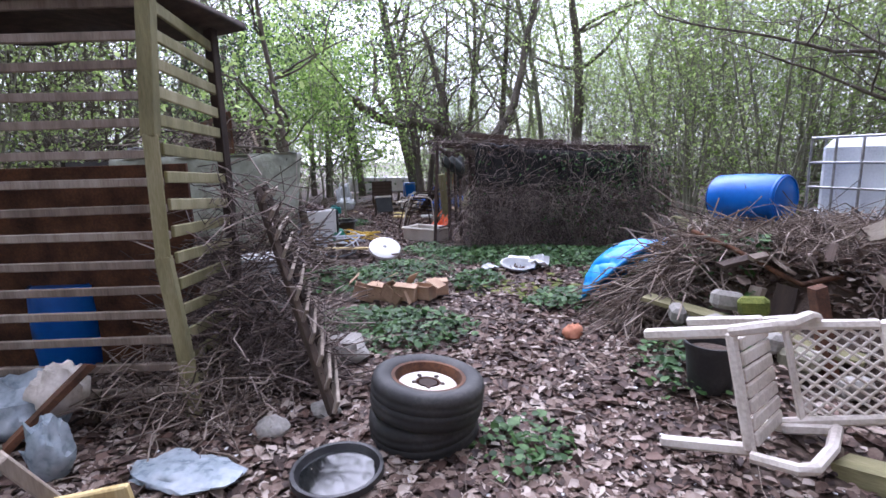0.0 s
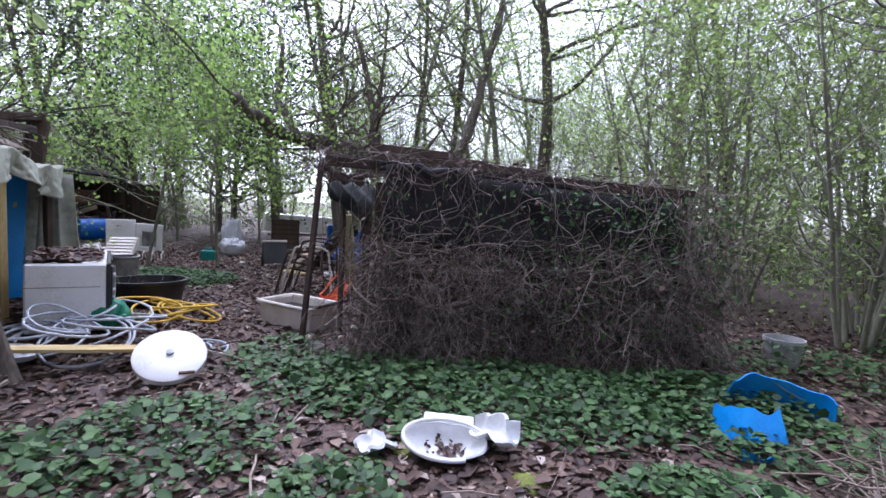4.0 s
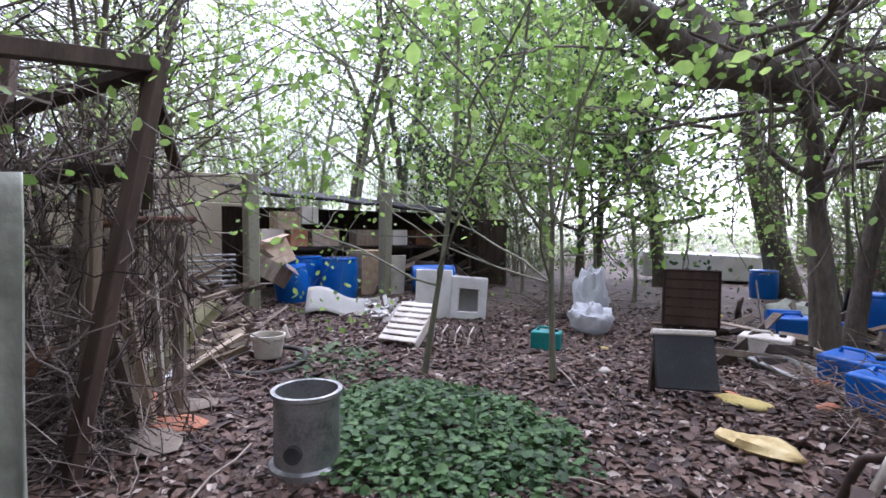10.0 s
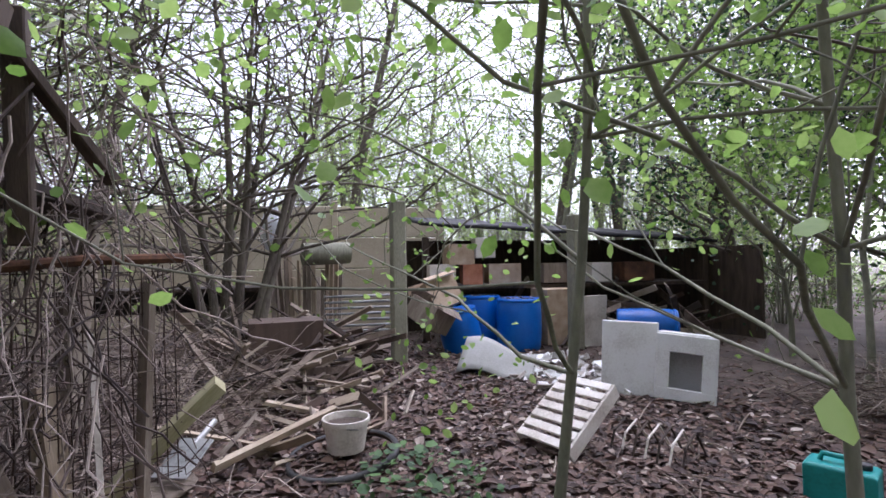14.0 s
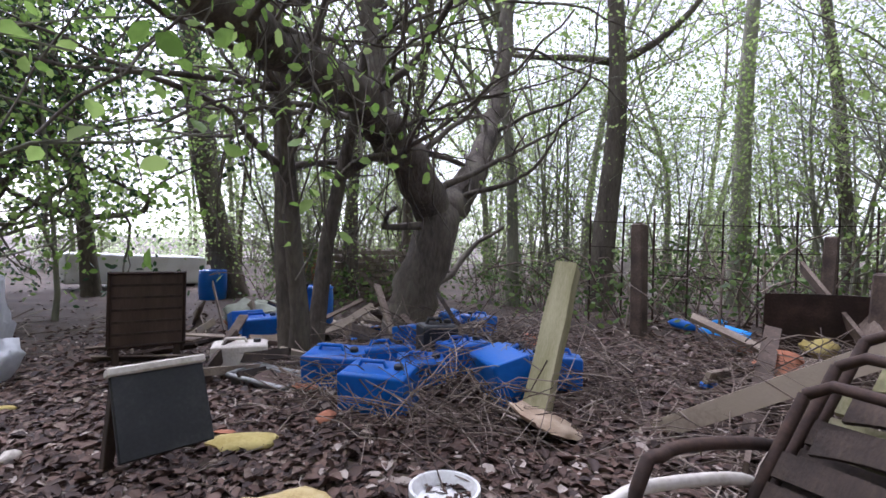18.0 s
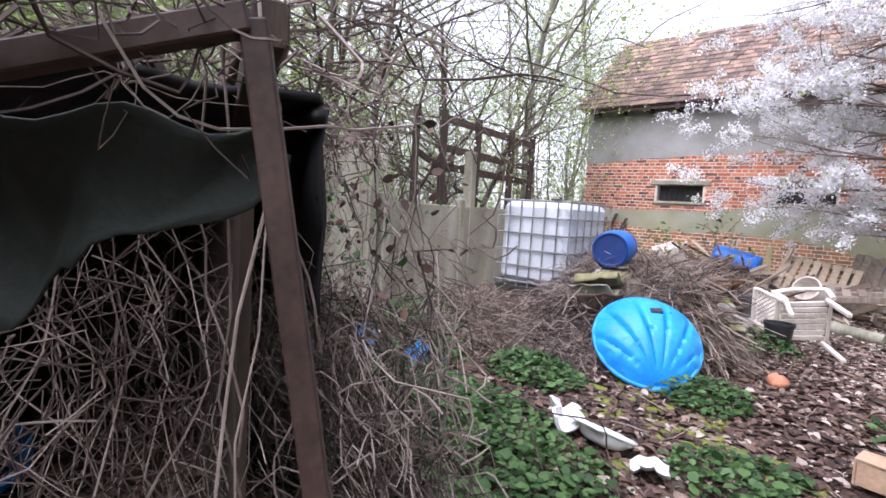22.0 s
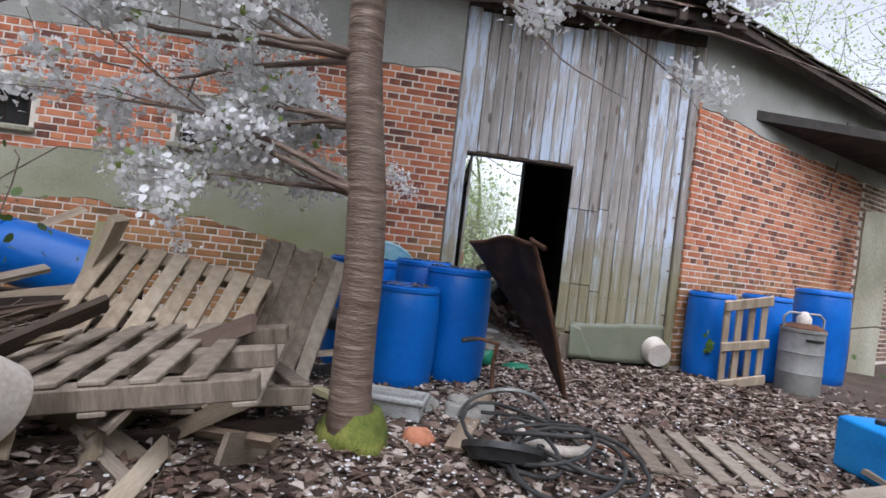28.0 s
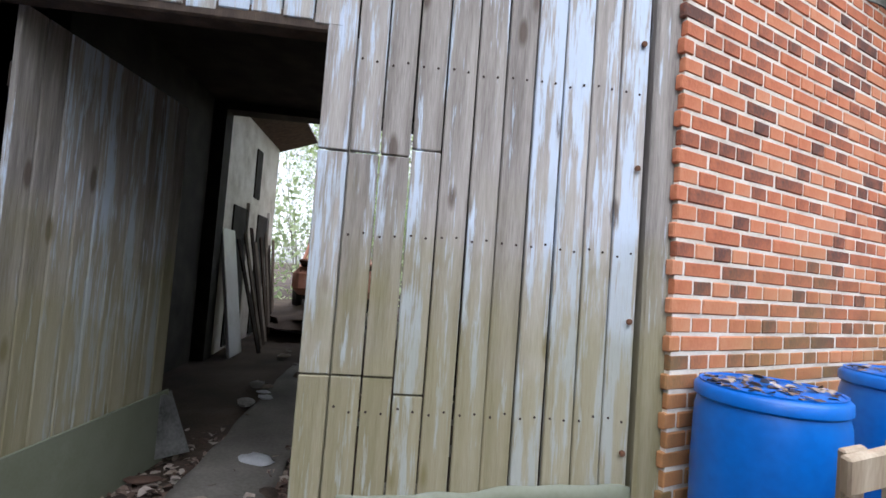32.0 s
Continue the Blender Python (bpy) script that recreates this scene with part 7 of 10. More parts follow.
for i, (x, y, rz, ry) in enumerate(((-0.58, 6.62, 20, 75), (-0.42, 6.64, 5, 35), (-0.28, 6.6, -10, 140), (-0.14, 6.6, 8, 25), (0.0, 6.74, -12, 0), (0.08, 6.95, 20, 0))):
    carton(at(x, y, 0.05, 0, ry * 0.25, rz), "soggy brown cardboard box lying open", (0.2, 0.16, 0.13), open_top=i % 2 == 0)


def china_shard(m, label, L, W, curl):
    return solid("ceramic_shard", Acc().sheet(lambda u, v: (L * (u - 0.5) * (1 - 0.25 * v * math.sin(u * 9)), W * (v - 0.5) + 0.02 * math.sin(u * 14), 0.05 + curl * (2 * v - 1) ** 2 - 0.03 * (2 * u - 1) ** 2), 14, 8, 0.018), M["china"], label, "ceramic", m, smooth=60)


wb = thing("washbasin", "broken white ceramic washbasin lying in the nettles", "washbasin", at(0.74, 8.12, 0.02, 24, 4, 10) @ Matrix.Scale(0.6, 4))


def basin_skin(u, v):
    th = u * 2 * math.pi
    q = 0.3 * (1.0 + 0.12 * math.cos(2 * th)) * (0.12 + 0.88 * v)
    chip = 0.05 * max(0.0, noise.noise(Vector((u * 11, 3, 1)))) * (v > 0.9)
    return (q * math.cos(th), 0.68 * q * math.sin(th), 0.14 * v ** 3 - chip)


part("bowl", Acc().sheet(basin_skin, 48, 14, 0.016), M["china"], wb, smooth=60)
part("rim", Acc().tube([(0.34 * math.cos(t) * (1 + 0.02 * math.sin(3 * t)), 0.2 * math.sin(t), 0.14) for t in np.linspace(0.5, 5.2, 40)], 0.018, 8), M["china"], wb, smooth=60)
part("tap_ledge", Acc().box((0.02, 0.22, 0.13), (0.42, 0.1, 0.03), None, 0.012), M["china"], wb)
part("leaf_fill", leaf_cards(np.random.default_rng(99).normal(0, 1, (60, 3)) * (0.09, 0.05, 0.01) + (0, 0, 0.04), 0.045, 0.8, gen=np.random.default_rng(100)), M["litter_dark"], wb, "wet leaves")
china_shard(at(0.98, 8.22, 0.04, 18, -6, -25), "curved shard of a white washbasin", 0.26, 0.13, 0.07)
china_shard(at(0.42, 8.05, 0.02, 6, 4, 50), "small flat shard of white ceramic", 0.18, 0.1, 0.03)
bucket(at(3.3, 10.45), "grey bucket behind the vines", 0.15, 0.25, "grey_plastic")

# concrete corner: hanging cable, timber frame behind the wall
loop = []
for i in range(126):
    t = 2 * math.pi * i / 18
    along = (0.17 + 0.04 * math.sin(t * 0.43)) * math.cos(t) + 0.04 * math.sin(t * 0.31)
    loop.append((6.33 + 0.79 * along, 10.27 + 0.62 * along, 0.62 + (0.5 + 0.07 * math.sin(t * 0.27)) * math.sin(t)))
solid("cable_loop", Acc().tube(loop, 0.009, 7), M["hose"], "pale cable coil hanging on the slab wall", "cable", smooth=180)
fr = thing("timber_scaffold", "dark timber railing frame standing behind the wall", "frame")
A0, A1 = Vector((6.25, 7.5, 0)), Vector((7.9, 5.1, 0))
for f in (0.0, 0.33, 0.72, 1.0):
    c = A0.lerp(A1, f)
    part("post", Acc().beam(c, c + Vector((0, 0, 2.85)), 0.1, 0.1), M["wood_dark"], fr)
for z in (2.72, 2.25, 1.95):
    part("rail", Acc().beam(A0 + Vector((0, 0, z)), A1 + Vector((0, 0, z - 0.05)), 0.05, 0.12), M["wood_dark"], fr)
part("post", Acc().beam((5.65, 8.1, 0), (5.65, 8.1, 2.75), 0.09, 0.09), M["wood_dark"], fr)
part("brace", Acc().beam((5.65, 8.1, 2.1), (6.25, 7.5, 1.9), 0.04, 0.09), M["wood_dark"], fr)
part("brace", Acc().beam((5.6, 8.15, 1.3), (6.25, 7.5, 2.2), 0.03, 0.05), M["rust_dark"], fr)
solid("fence_post", Acc().box((0, 0, 1.1), (0.16, 0.14, 2.2), None, 0.015), M["concrete"], "grey concrete post beside the low wall", "post", pose(6.05, 7.05, 0, 0, 1, 36))

# ---- tarpaulin shelter, appliance, hoses ----
def tarp_shelter():
    s = thing("tarp_shelter", "low lean-to with a sagging pale green tarpaulin roof", "shelter")
    # front line runs from (-2.9, 7.6) to (-4.0, 10.3), open towards the path
    a, b = Vector((-2.1, 7.85, 0)), Vector((-3.75, 10.1, 0))
    inw = Vector((-0.93, -0.37, 0))

    def top(u, v):
        p = a.lerp(b, u) + inw * (-0.15 + 2.2 * v)
        return (p.x, p.y, 1.5 - 0.1 * u - 0.05 * v + 0.05 * noise.noise(Vector((u * 7, v * 3, 1))) + 0.025 * noise.noise(Vector((u * 26, v * 15, 4))) - 0.04 * math.sin(u * 11))
    part("tarpaulin", Acc().sheet(top, 80, 36, 0.008), M["tarp"], s, "pale green tarpaulin sheet", smooth=180)

    def skirt(u, v):
        p = a.lerp(b, u) - inw * (0.15 + (0.05 * math.sin(u * 23) + 0.035 * noise.noise(Vector((u * 30, v * 4, 8)))) * v)
        return (p.x, p.y, 1.5 - 0.1 * u - 0.04 * math.sin(u * 11) + 0.05 * noise.noise(Vector((u * 7, 0, 1))) - v * (0.24 + 0.06 * math.sin(u * 9)))
    part("tarpaulin_edge", Acc().sheet(skirt, 110, 16, 0.006), M["tarp"], s, "drooping wrinkled tarpaulin edge", smooth=180)

    def end(u, v):
        p = b + inw * (-0.15 + 0.55 * u) + Vector((0.05 * math.sin(u * 14), 0.06 * math.sin(u * 17 + v * 2), 0))
        return (p.x - 0.1 - 0.08 * v, p.y - 0.12 - 0.02 * v, 1.4 - 1.25 * v)
    part("hanging_end", Acc().sheet(lambda u, v: Vector(end(u, v)) + Vector((0.03, 0.04, 0)) * noise.noise(Vector((u * 9, v * 5, 2))), 40, 30, 0.006), M["tarp"], s, "tarpaulin end hanging to the ground", smooth=180)

    def near_end(u, v):
        p = a + inw * (-0.2 + 2.2 * u) + Vector((0.1 * math.sin(u * 16) * v, -0.25 * v + 0.05 * math.sin(u * 23), 0))
        return (p.x, p.y, 1.48 - (1.02 + 0.12 * math.sin(u * 7)) * v)
    part("side_sheet", Acc().sheet(near_end, 26, 12, 0.006), M["tarp"], s, "dirty pale canvas side wall in folds", smooth=180)
    def drape(u, v):
        p = Vector((-3.8, 10.02, 0)).lerp(Vector((-3.54, 10.3, 0)), u * (0.75 + 0.25 * v)) + Vector((0.025 * math.sin(u * 15) * (0.4 + v), 0.02 * math.cos(u * 13 + v * 3), 0))
        return (p.x + 0.05 * v, p.y - 0.03 * v, 1.36 - (1.25 + 0.06 * math.sin(u * 6)) * v)
    part("hanging_fold", Acc().sheet(drape, 30, 24, 0.006), M["tarp"], s, "crumpled tarpaulin fold hanging beside the blue board", smooth=180)
    for f in (0.02, 0.5, 0.98):
        c = a.lerp(b, f) - inw * 0.02
        part("post", Acc().beam(c + Vector((0, 0, -0.1)), c + Vector((0, 0, 1.42)), 0.06, 0.06), M["wood_yellow"] if f == 0.5 else M["wood_dark"], s)
    # the shelter's dark inside is put into this near-black board
    part("back_board", Acc().box((0, 0, 0), (3.4, 0.05, 1.5)), M["dark"], s).matrix_local = Matrix.Translation(a.lerp(b, 0.5) + inw * 2.0 + Vector((0, 0, 0.7))) @ Matrix.Rotation(math.atan2(3.0, -1.2), 4, "Z")
    part("bench", Acc().beam(a.lerp(b, 0.2) + inw * 0.9 + Vector((0, 0, 0.35)), b + inw * 0.9 + Vector((0, 0, 0.35)), 0.4, 0.06), M["wood_dark"], s)
    # timber junk on the roof
    part("roof_rail", Acc().beam(a + inw * 0.2 + Vector((0, 0, 1.62)), b + inw * 0.1 + Vector((0, 0, 1.78)), 0.05, 0.07), M["wood_dark"], s)
    part("roof_rail", Acc().beam(a + inw * 0.7 + Vector((0, 0, 2.05)), a.lerp(b, 0.72) + inw * 0.6 + Vector((0, 0, 1.95)), 0.05, 0.09), M["wood_brown"], s)
    part("roof_board", Acc().beam(a + inw * 0.6 + Vector((0, 0, 1.75)), b + inw * 0.9 + Vector((0, -0.6, 1.75)), 0.03, 0.5), M["rust"], s, "rust-red board standing on the roof")
    part("roof_brace", Acc().beam(a.lerp(b, 0.45) + inw * 0.3 + Vector((0, 0, 1.6)), a.lerp(b, 0.62) + inw * 0.4 + Vector((0, 0, 2.0)), 0.04, 0.07), M["wood_pale"], s)
    for k in range(6):
        part("roof_slat", Acc().beam(a.lerp(b, 0.72 + 0.04 * k) + inw * 0.1 + Vector((0, 0, 1.56)), a.lerp(b, 0.74 + 0.04 * k) + inw * 0.75 + Vector((0, 0, 1.85)), 0.06, 0.015), M["wood_grey"], s)


tarp_shelter()
def roof_sticks():
    g, a = random.Random(91), Acc()
    for i in range(240):
        u = g.random()
        x, y = -2.4 - 1.4 * u - g.uniform(0, 1.3), 7.9 + 2.1 * u - g.uniform(0, 0.5)
        z = 1.5 + g.uniform(0.05, 0.3)
        a.tube(bent((x, y, z), (x + g.gauss(0, 0.4), y + g.gauss(0, 0.4), z + g.gauss(0.05, 0.15)), -0.05, 0.05, 5, g), g.choice((0.004, 0.006, 0.008)), 4, False)
    solid("dry_sticks", a, M["vine"], "dry sticks and vines over the tarpaulin roof", "sticks", kind="stuff")


roof_sticks()


def washing_machine(m):
    w = thing("tumble_dryer", "white tumble dryer lying on its back, top strewn with leaves", "appliance", m)
    X, Y, Z = 0.5, 1.02, 0.52
    part("cabinet", Acc().box((0, 0, Z / 2), (X, Y, Z), None, 0.012), M["white_enamel"], w, "white enamelled steel cabinet")
    part("front_frame", Acc().box((X / 2 + 0.012, 0, Z / 2), (0.03, Y, Z + 0.01), None, 0.006), M["black_plastic"], w, "black front frame")
    part("front_panel", Acc().box((X / 2 + 0.022, 0.29, Z / 2), (0.03, 0.42, Z - 0.06), None, 0.006), M["black_plastic"], w)
    # flat near-black panel stands for the shaded depth of the bay
    part("open_bay", Acc().box((X / 2 + 0.024, -0.15, Z / 2), (0.012, 0.4, Z - 0.08), None, 0.004), M["felt"], w, "near-black panel for the shade inside the empty bay")
    part("bay_pipe", Acc().tube([(X / 2 + 0.035, -0.25, 0.1), (X / 2 + 0.05, -0.12, 0.2), (X / 2 + 0.05, -0.1, 0.4)], 0.012, 8), M["grey_plastic"], w)
    ring = part("porthole_ring", Acc().lathe([(0.1, 0), (0.15, 0.004), (0.155, 0.02), (0.14, 0.028), (0.11, 0.018)], 36, pose(X / 2 + 0.036, 0.29, Z / 2, 0, 90, 0)), M["rubber"], w, smooth=40)
    part("porthole_glass", Acc().lathe([(0.11, 0.0), (0.08, 0.018), (0, 0.024)], 28, pose(X / 2 + 0.04, 0.29, Z / 2, 0, 90, 0)), M["glass"], ring, smooth=180)
    strip = part("control_strip", Acc().box((X / 2 + 0.03, -0.44, Z / 2), (0.02, 0.1, Z - 0.04), None, 0.006), M["black_plastic"], w)
    for z in (0.12, 0.3, 0.42):
        part("knob", Acc().lathe([(0.02, 0), (0.018, 0.02), (0, 0.022)], 14, pose(X / 2 + 0.04, -0.44, z, 0, 90, 0)), M["grey_plastic"], strip)
    part("seam", Acc().box((-0.03, -Y / 2 - 0.001, Z * 0.66), (X - 0.02, 0.004, 0.006)), M["galv"], w)
    gen = np.random.default_rng(95)
    k = 1500
    p = np.stack([np.clip(gen.normal(-0.04, 0.12, k), -0.23, 0.2), np.clip(gen.normal(0.02, 0.25, k), -0.46, 0.46), Z + gen.uniform(0, 0.03, k)], 1)
    tagged(part("leaf_layer", leaf_cards(p, 0.07, 0.8, gen=gen), M["litter_dark"], w, "wet dead leaves on the top"), kind="stuff")


washing_machine(pose(-2.67, 9.34, 0.13, 0, 1, 43.6))
lid = thing("white_disc", "round white lid leaning on a plank", "lid", Matrix.Translation((-1.15, 8.62, 0.17)) @ Vector((0.3, -0.42, 0.82)).to_track_quat("Z", "Y").to_matrix().to_4x4())
part("disc", Acc().lathe([(0, -0.01), (0.2, -0.012), (0.215, -0.025), (0.215, 0.012), (0.2, 0.02), (0.1, 0.028), (0, 0.03)], 44), M["white_enamel"], lid, smooth=40)
part("knob", Acc().lathe([(0.022, 0.03), (0.022, 0.045), (0, 0.048)], 14), M["galv"], lid)
part("clip", Acc().box((0.1, -0.17, 0.028), (0.09, 0.02, 0.012), None, 0.003), M["rust"], lid)
plank((-2.9, 7.75, 0.27), (-1.28, 9.0, 0.1), 0.03, 0.14, "wood_yellow", "yellow plank lying across the rubbish", roll=1.5)


def trough(m, label, s, mat, fill="soil", name="trough"):
    t = thing(name, label, "tub", m)
    x, y, z = s
    th = 0.02
    for c, d, ang in (((x / 2, 0, z / 2), (th, y, z), 6), ((-x / 2, 0, z / 2), (th, y, z), -6)):
        part("wall", Acc().box(c, d, Matrix.Rotation(radians(ang), 4, "Y"), 0.006), M[mat], t)
    for sy in (-1, 1):
        part("wall", Acc().box((0, sy * y / 2, z / 2), (x, th, z), Matrix.Rotation(radians(-6 * sy), 4, "X"), 0.006), M[mat], t)
    part("bottom", Acc().box((0, 0, 0.012), (x, y, 0.02), None, 0.004), M[mat], t)
    rx, ry = x / 2 + 0.02, y / 2 + 0.02
    part("rim", Acc().tube([(-rx, -ry, z), (rx, -ry, z), (rx, ry, z), (-rx, ry, z), (-rx, -ry, z)], 0.02, 8, False), M[mat], t, "thick pale rim", smooth=60)
    part("fill", Acc().box((0, 0, z * 0.65), (x - 0.03, y - 0.03, 0.02)), M[fill], t, "dark water and sodden leaves")
    return t


brush("stick_pile", "pile of dry sticks before the canvas", -1.85, 7.35, 0.45, 0.35, 0.75, 260, 92, "twig", (0.004, 0.007, 0.011), (0.4, 1.0))
barrel(at(-1.1, 5.85), "dirty grey-white plastic drum in the nettles", 0.2, 0.6, "grey_plastic", False, "grey drums")
trough(at(-2.75, 8.4, 0, 0, 0, 35), "grey mortar tub full of debris", (0.55, 0.36, 0.26), "grey_plastic")
trough(at(-1.08, 10.32, 0, 0, 0, -21), "white-rimmed plastic trough holding black water", (0.66, 0.4, 0.22), "white_plastic", "water")
hose("hose_coil", "pale blue-grey hose in a loose coil", -1.42, 9.25, 0.16, 4, "hose", 0.0095, 0.02, 0.0, 82)
hose("hose_tangle", "tangle of pale blue-grey hose", -2.1, 9.0, 0.3, 7, "hose", 0.0095, 0.09, 0.03, 83, 0.12)
hose("hose_tangle", "pale striped hose in narrow loops", -2.35, 8.75, 0.2, 6, "hose", 0.0095, 0.06, 0.02, 84, 0.08)
hose("yellow_hose", "yellow garden hose in loose loops", -2.15, 9.85, 0.24, 7, "yellow", 0.01, 0.07, 0.02, 85, 0.06)
crumple("green_bowl", "green plastic hose reel under the hoses", at(-2.2, 9.22, 0.02), (0.16, 0.14, 0.26), "green_plastic", "reel", 31, 20)
crumple("blue_bottle", "crumpled blue plastic bottle", at(-1.95, 8.1), (0.1, 0.05, 0.09), "blue", "bottle", 32, 14)
crumple("white_sack", "torn white sack among the hoses", at(-2.3, 8.55), (0.2, 0.14, 0.1), "bag", "sack", 33, 18)
crumple("white_sack", "scrap of white plastic behind the tub", at(-2.95, 8.75), (0.14, 0.1, 0.16), "bag", "sack", 34, 18)


def oval_tub():
    t = thing("oval_tub", "large black oval tub with twigs in it", "tub", at(-2.75, 10.28, 0, 0, 0, 40) @ Matrix.Diagonal((0.74, 0.76, 0.82, 1)))
    part("shell", Acc().lathe([(0, 0.0), (0.36, 0.0), (0.38, 0.02), (0.45, 0.33), (0.49, 0.34), (0.49, 0.37), (0.44, 0.37), (0.37, 0.04), (0, 0.03)], 44, None, 1.08, 0.82), M["black_plastic"], t, smooth=45)
    a, g = Acc(), random.Random(96)
    for i in range(40):
        x, y = g.gauss(0, 0.2), g.gauss(0, 0.14)
        a.tube(bent((x, y, 0.06), (x + g.gauss(0, 0.2), y + g.gauss(0, 0.15), g.uniform(0.08, 0.5)), 0, 0.03, 4, g), 0.004, 4, False)
    tagged(part("twig_fill", a, M["twig"], t), kind="stuff")


oval_tub()
dr = thing("steel_drum", "small grey steel drum with a round hole", "drum", at(-3.96, 11.3) @ Matrix.Scale(0.92, 4))
part("body", Acc().lathe([(0.2, 0), (0.2, 0.04), (0.175, 0.05), (0.175, 0.4), (0.19, 0.41), (0.19, 0.43), (0.165, 0.43), (0.165, 0.03), (0, 0.03)], 36), M["galv"], dr, smooth=40)
part("hole_rim", Acc().lathe([(0.03, 0), (0.045, 0.0), (0.045, 0.03), (0.03, 0.03)], 18, pose(0.125, -0.125, 0.15, 0, 90, -45)), M["rubber"], dr)
sc = thing("orange_seat", "broken bright orange plastic shell full of leaves", "seat shell", at(-1.03, 11.06, -0.02, 0, 0, -35) @ Matrix.Scale(0.64, 4))
part("shell", Acc().sheet(lambda u, v: (0.2 * (u - 0.5) * 2 * (0.75 + 0.25 * math.sin(v * 3)), 0.25 - 0.45 * v, 0.42 - 0.42 * math.sin(min(1, v * 1.25) * math.pi / 2) + 0.28 * (2 * u - 1) ** 4 * (0.5 + 0.5 * v) + (0.05 * math.sin(u * 25) if v < 0.1 else 0)), 22, 12, 0.012), M["orange"], sc, smooth=60)
for sx in (-1, 1):
    part("rolled_rim", Acc().tube([(sx * 0.17, 0.22, 0.66), (sx * 0.2, 0.05, 0.5), (sx * 0.205, -0.1, 0.32), (sx * 0.18, -0.19, 0.28)], 0.014, 8), M["orange"], sc, smooth=60)
part("leaf_fill", leaf_cards(np.random.default_rng(97).normal(0, 1, (90, 3)) * (0.08, 0.08, 0.02) + (0, -0.08, 0.07), 0.05, 0.7, gen=np.random.default_rng(98)), M["litter_dark"], sc, "wet leaves")
bucket(at(-0.55, 9.5), "small pale stone on the path", 0.07, 0.06, "stone", "stone", "stone", False)


def chair_stack():
    """Slatted armchairs with bent tube sides, stacked in one another, backs leaning over."""
    for k in range(3):
        base = at(-1.77, 11.9, 0.01, 0, 0, -80) @ Matrix.Scale(0.94, 4) @ pose(0.01 * k, 0.07 * k, 0.075 * k, -2 - 3 * k, 0, 2 * k - 2)
        c = thing("slatted_armchair", "weathered slatted garden armchair with rusty tubes, stacked", "chair", base, "stacked armchairs")
        lim = -0.075 * k
        for sx in (-1, 1):
            x = sx * 0.265
            steel = M["white_plastic"] if k == 1 else M["rust_dark"]
            part("side_frame", Acc().tube(curvy([Vector(p) for p in ((x, -0.34, lim), (x, -0.22, 0.5), (x, -0.17, 0.575), (x, -0.08, 0.6), (x, 0.12, 0.605), (x, 0.21, 0.58), (x, 0.26, 0.5), (x, 0.36, lim))], 3), 0.014, 8), steel, c, smooth=60)
            part("back_tube", Acc().tube([(x * 0.9, 0.06, 0.32), (x * 0.9, 0.24, 0.62), (x * 0.86, 0.37, 0.86)], 0.013, 8), M["rust_dark"], c, smooth=60)
            part("side_rail", Acc().tube([(x, -0.26, 0.37), (x, 0.28, 0.32)], 0.012, 8), M["rust_dark"], c, smooth=60)
        part("top_tube", Acc().tube([(-0.228, 0.37, 0.86), (-0.18, 0.385, 0.89), (0.18, 0.385, 0.89), (0.228, 0.37, 0.86)], 0.013, 8), M["rust_dark"], c, smooth=60)
        for i in range(7):
            f = (i + 0.3) / 7
            w = 0.44 - (0.09 if i == 6 else 0)
            part("back_slat", Acc().sheet(lambda u, v: ((u - 0.5) * w, 0.1 + 0.27 * f + 0.03 * v - 0.03 * (2 * u - 1) ** 2, 0.37 + 0.43 * f + 0.05 * v + (0.02 * (1 - (2 * u - 1) ** 2) * (i == 6))), 8, 2, 0.016), M["wood_green"] if k == 2 else M["wood_dark"], c)
        for i in range(5):
            part("seat_slat", Acc().box((0, -0.27 + i * 0.09, 0.385 - 0.012 * i), (0.48, 0.06, 0.016), Matrix.Rotation(radians(rnd.uniform(-3, 3)), 4, "Y"), 0.004), M["wood_pale"] if i % 2 else M["wood_dark"], c)


chair_stack()

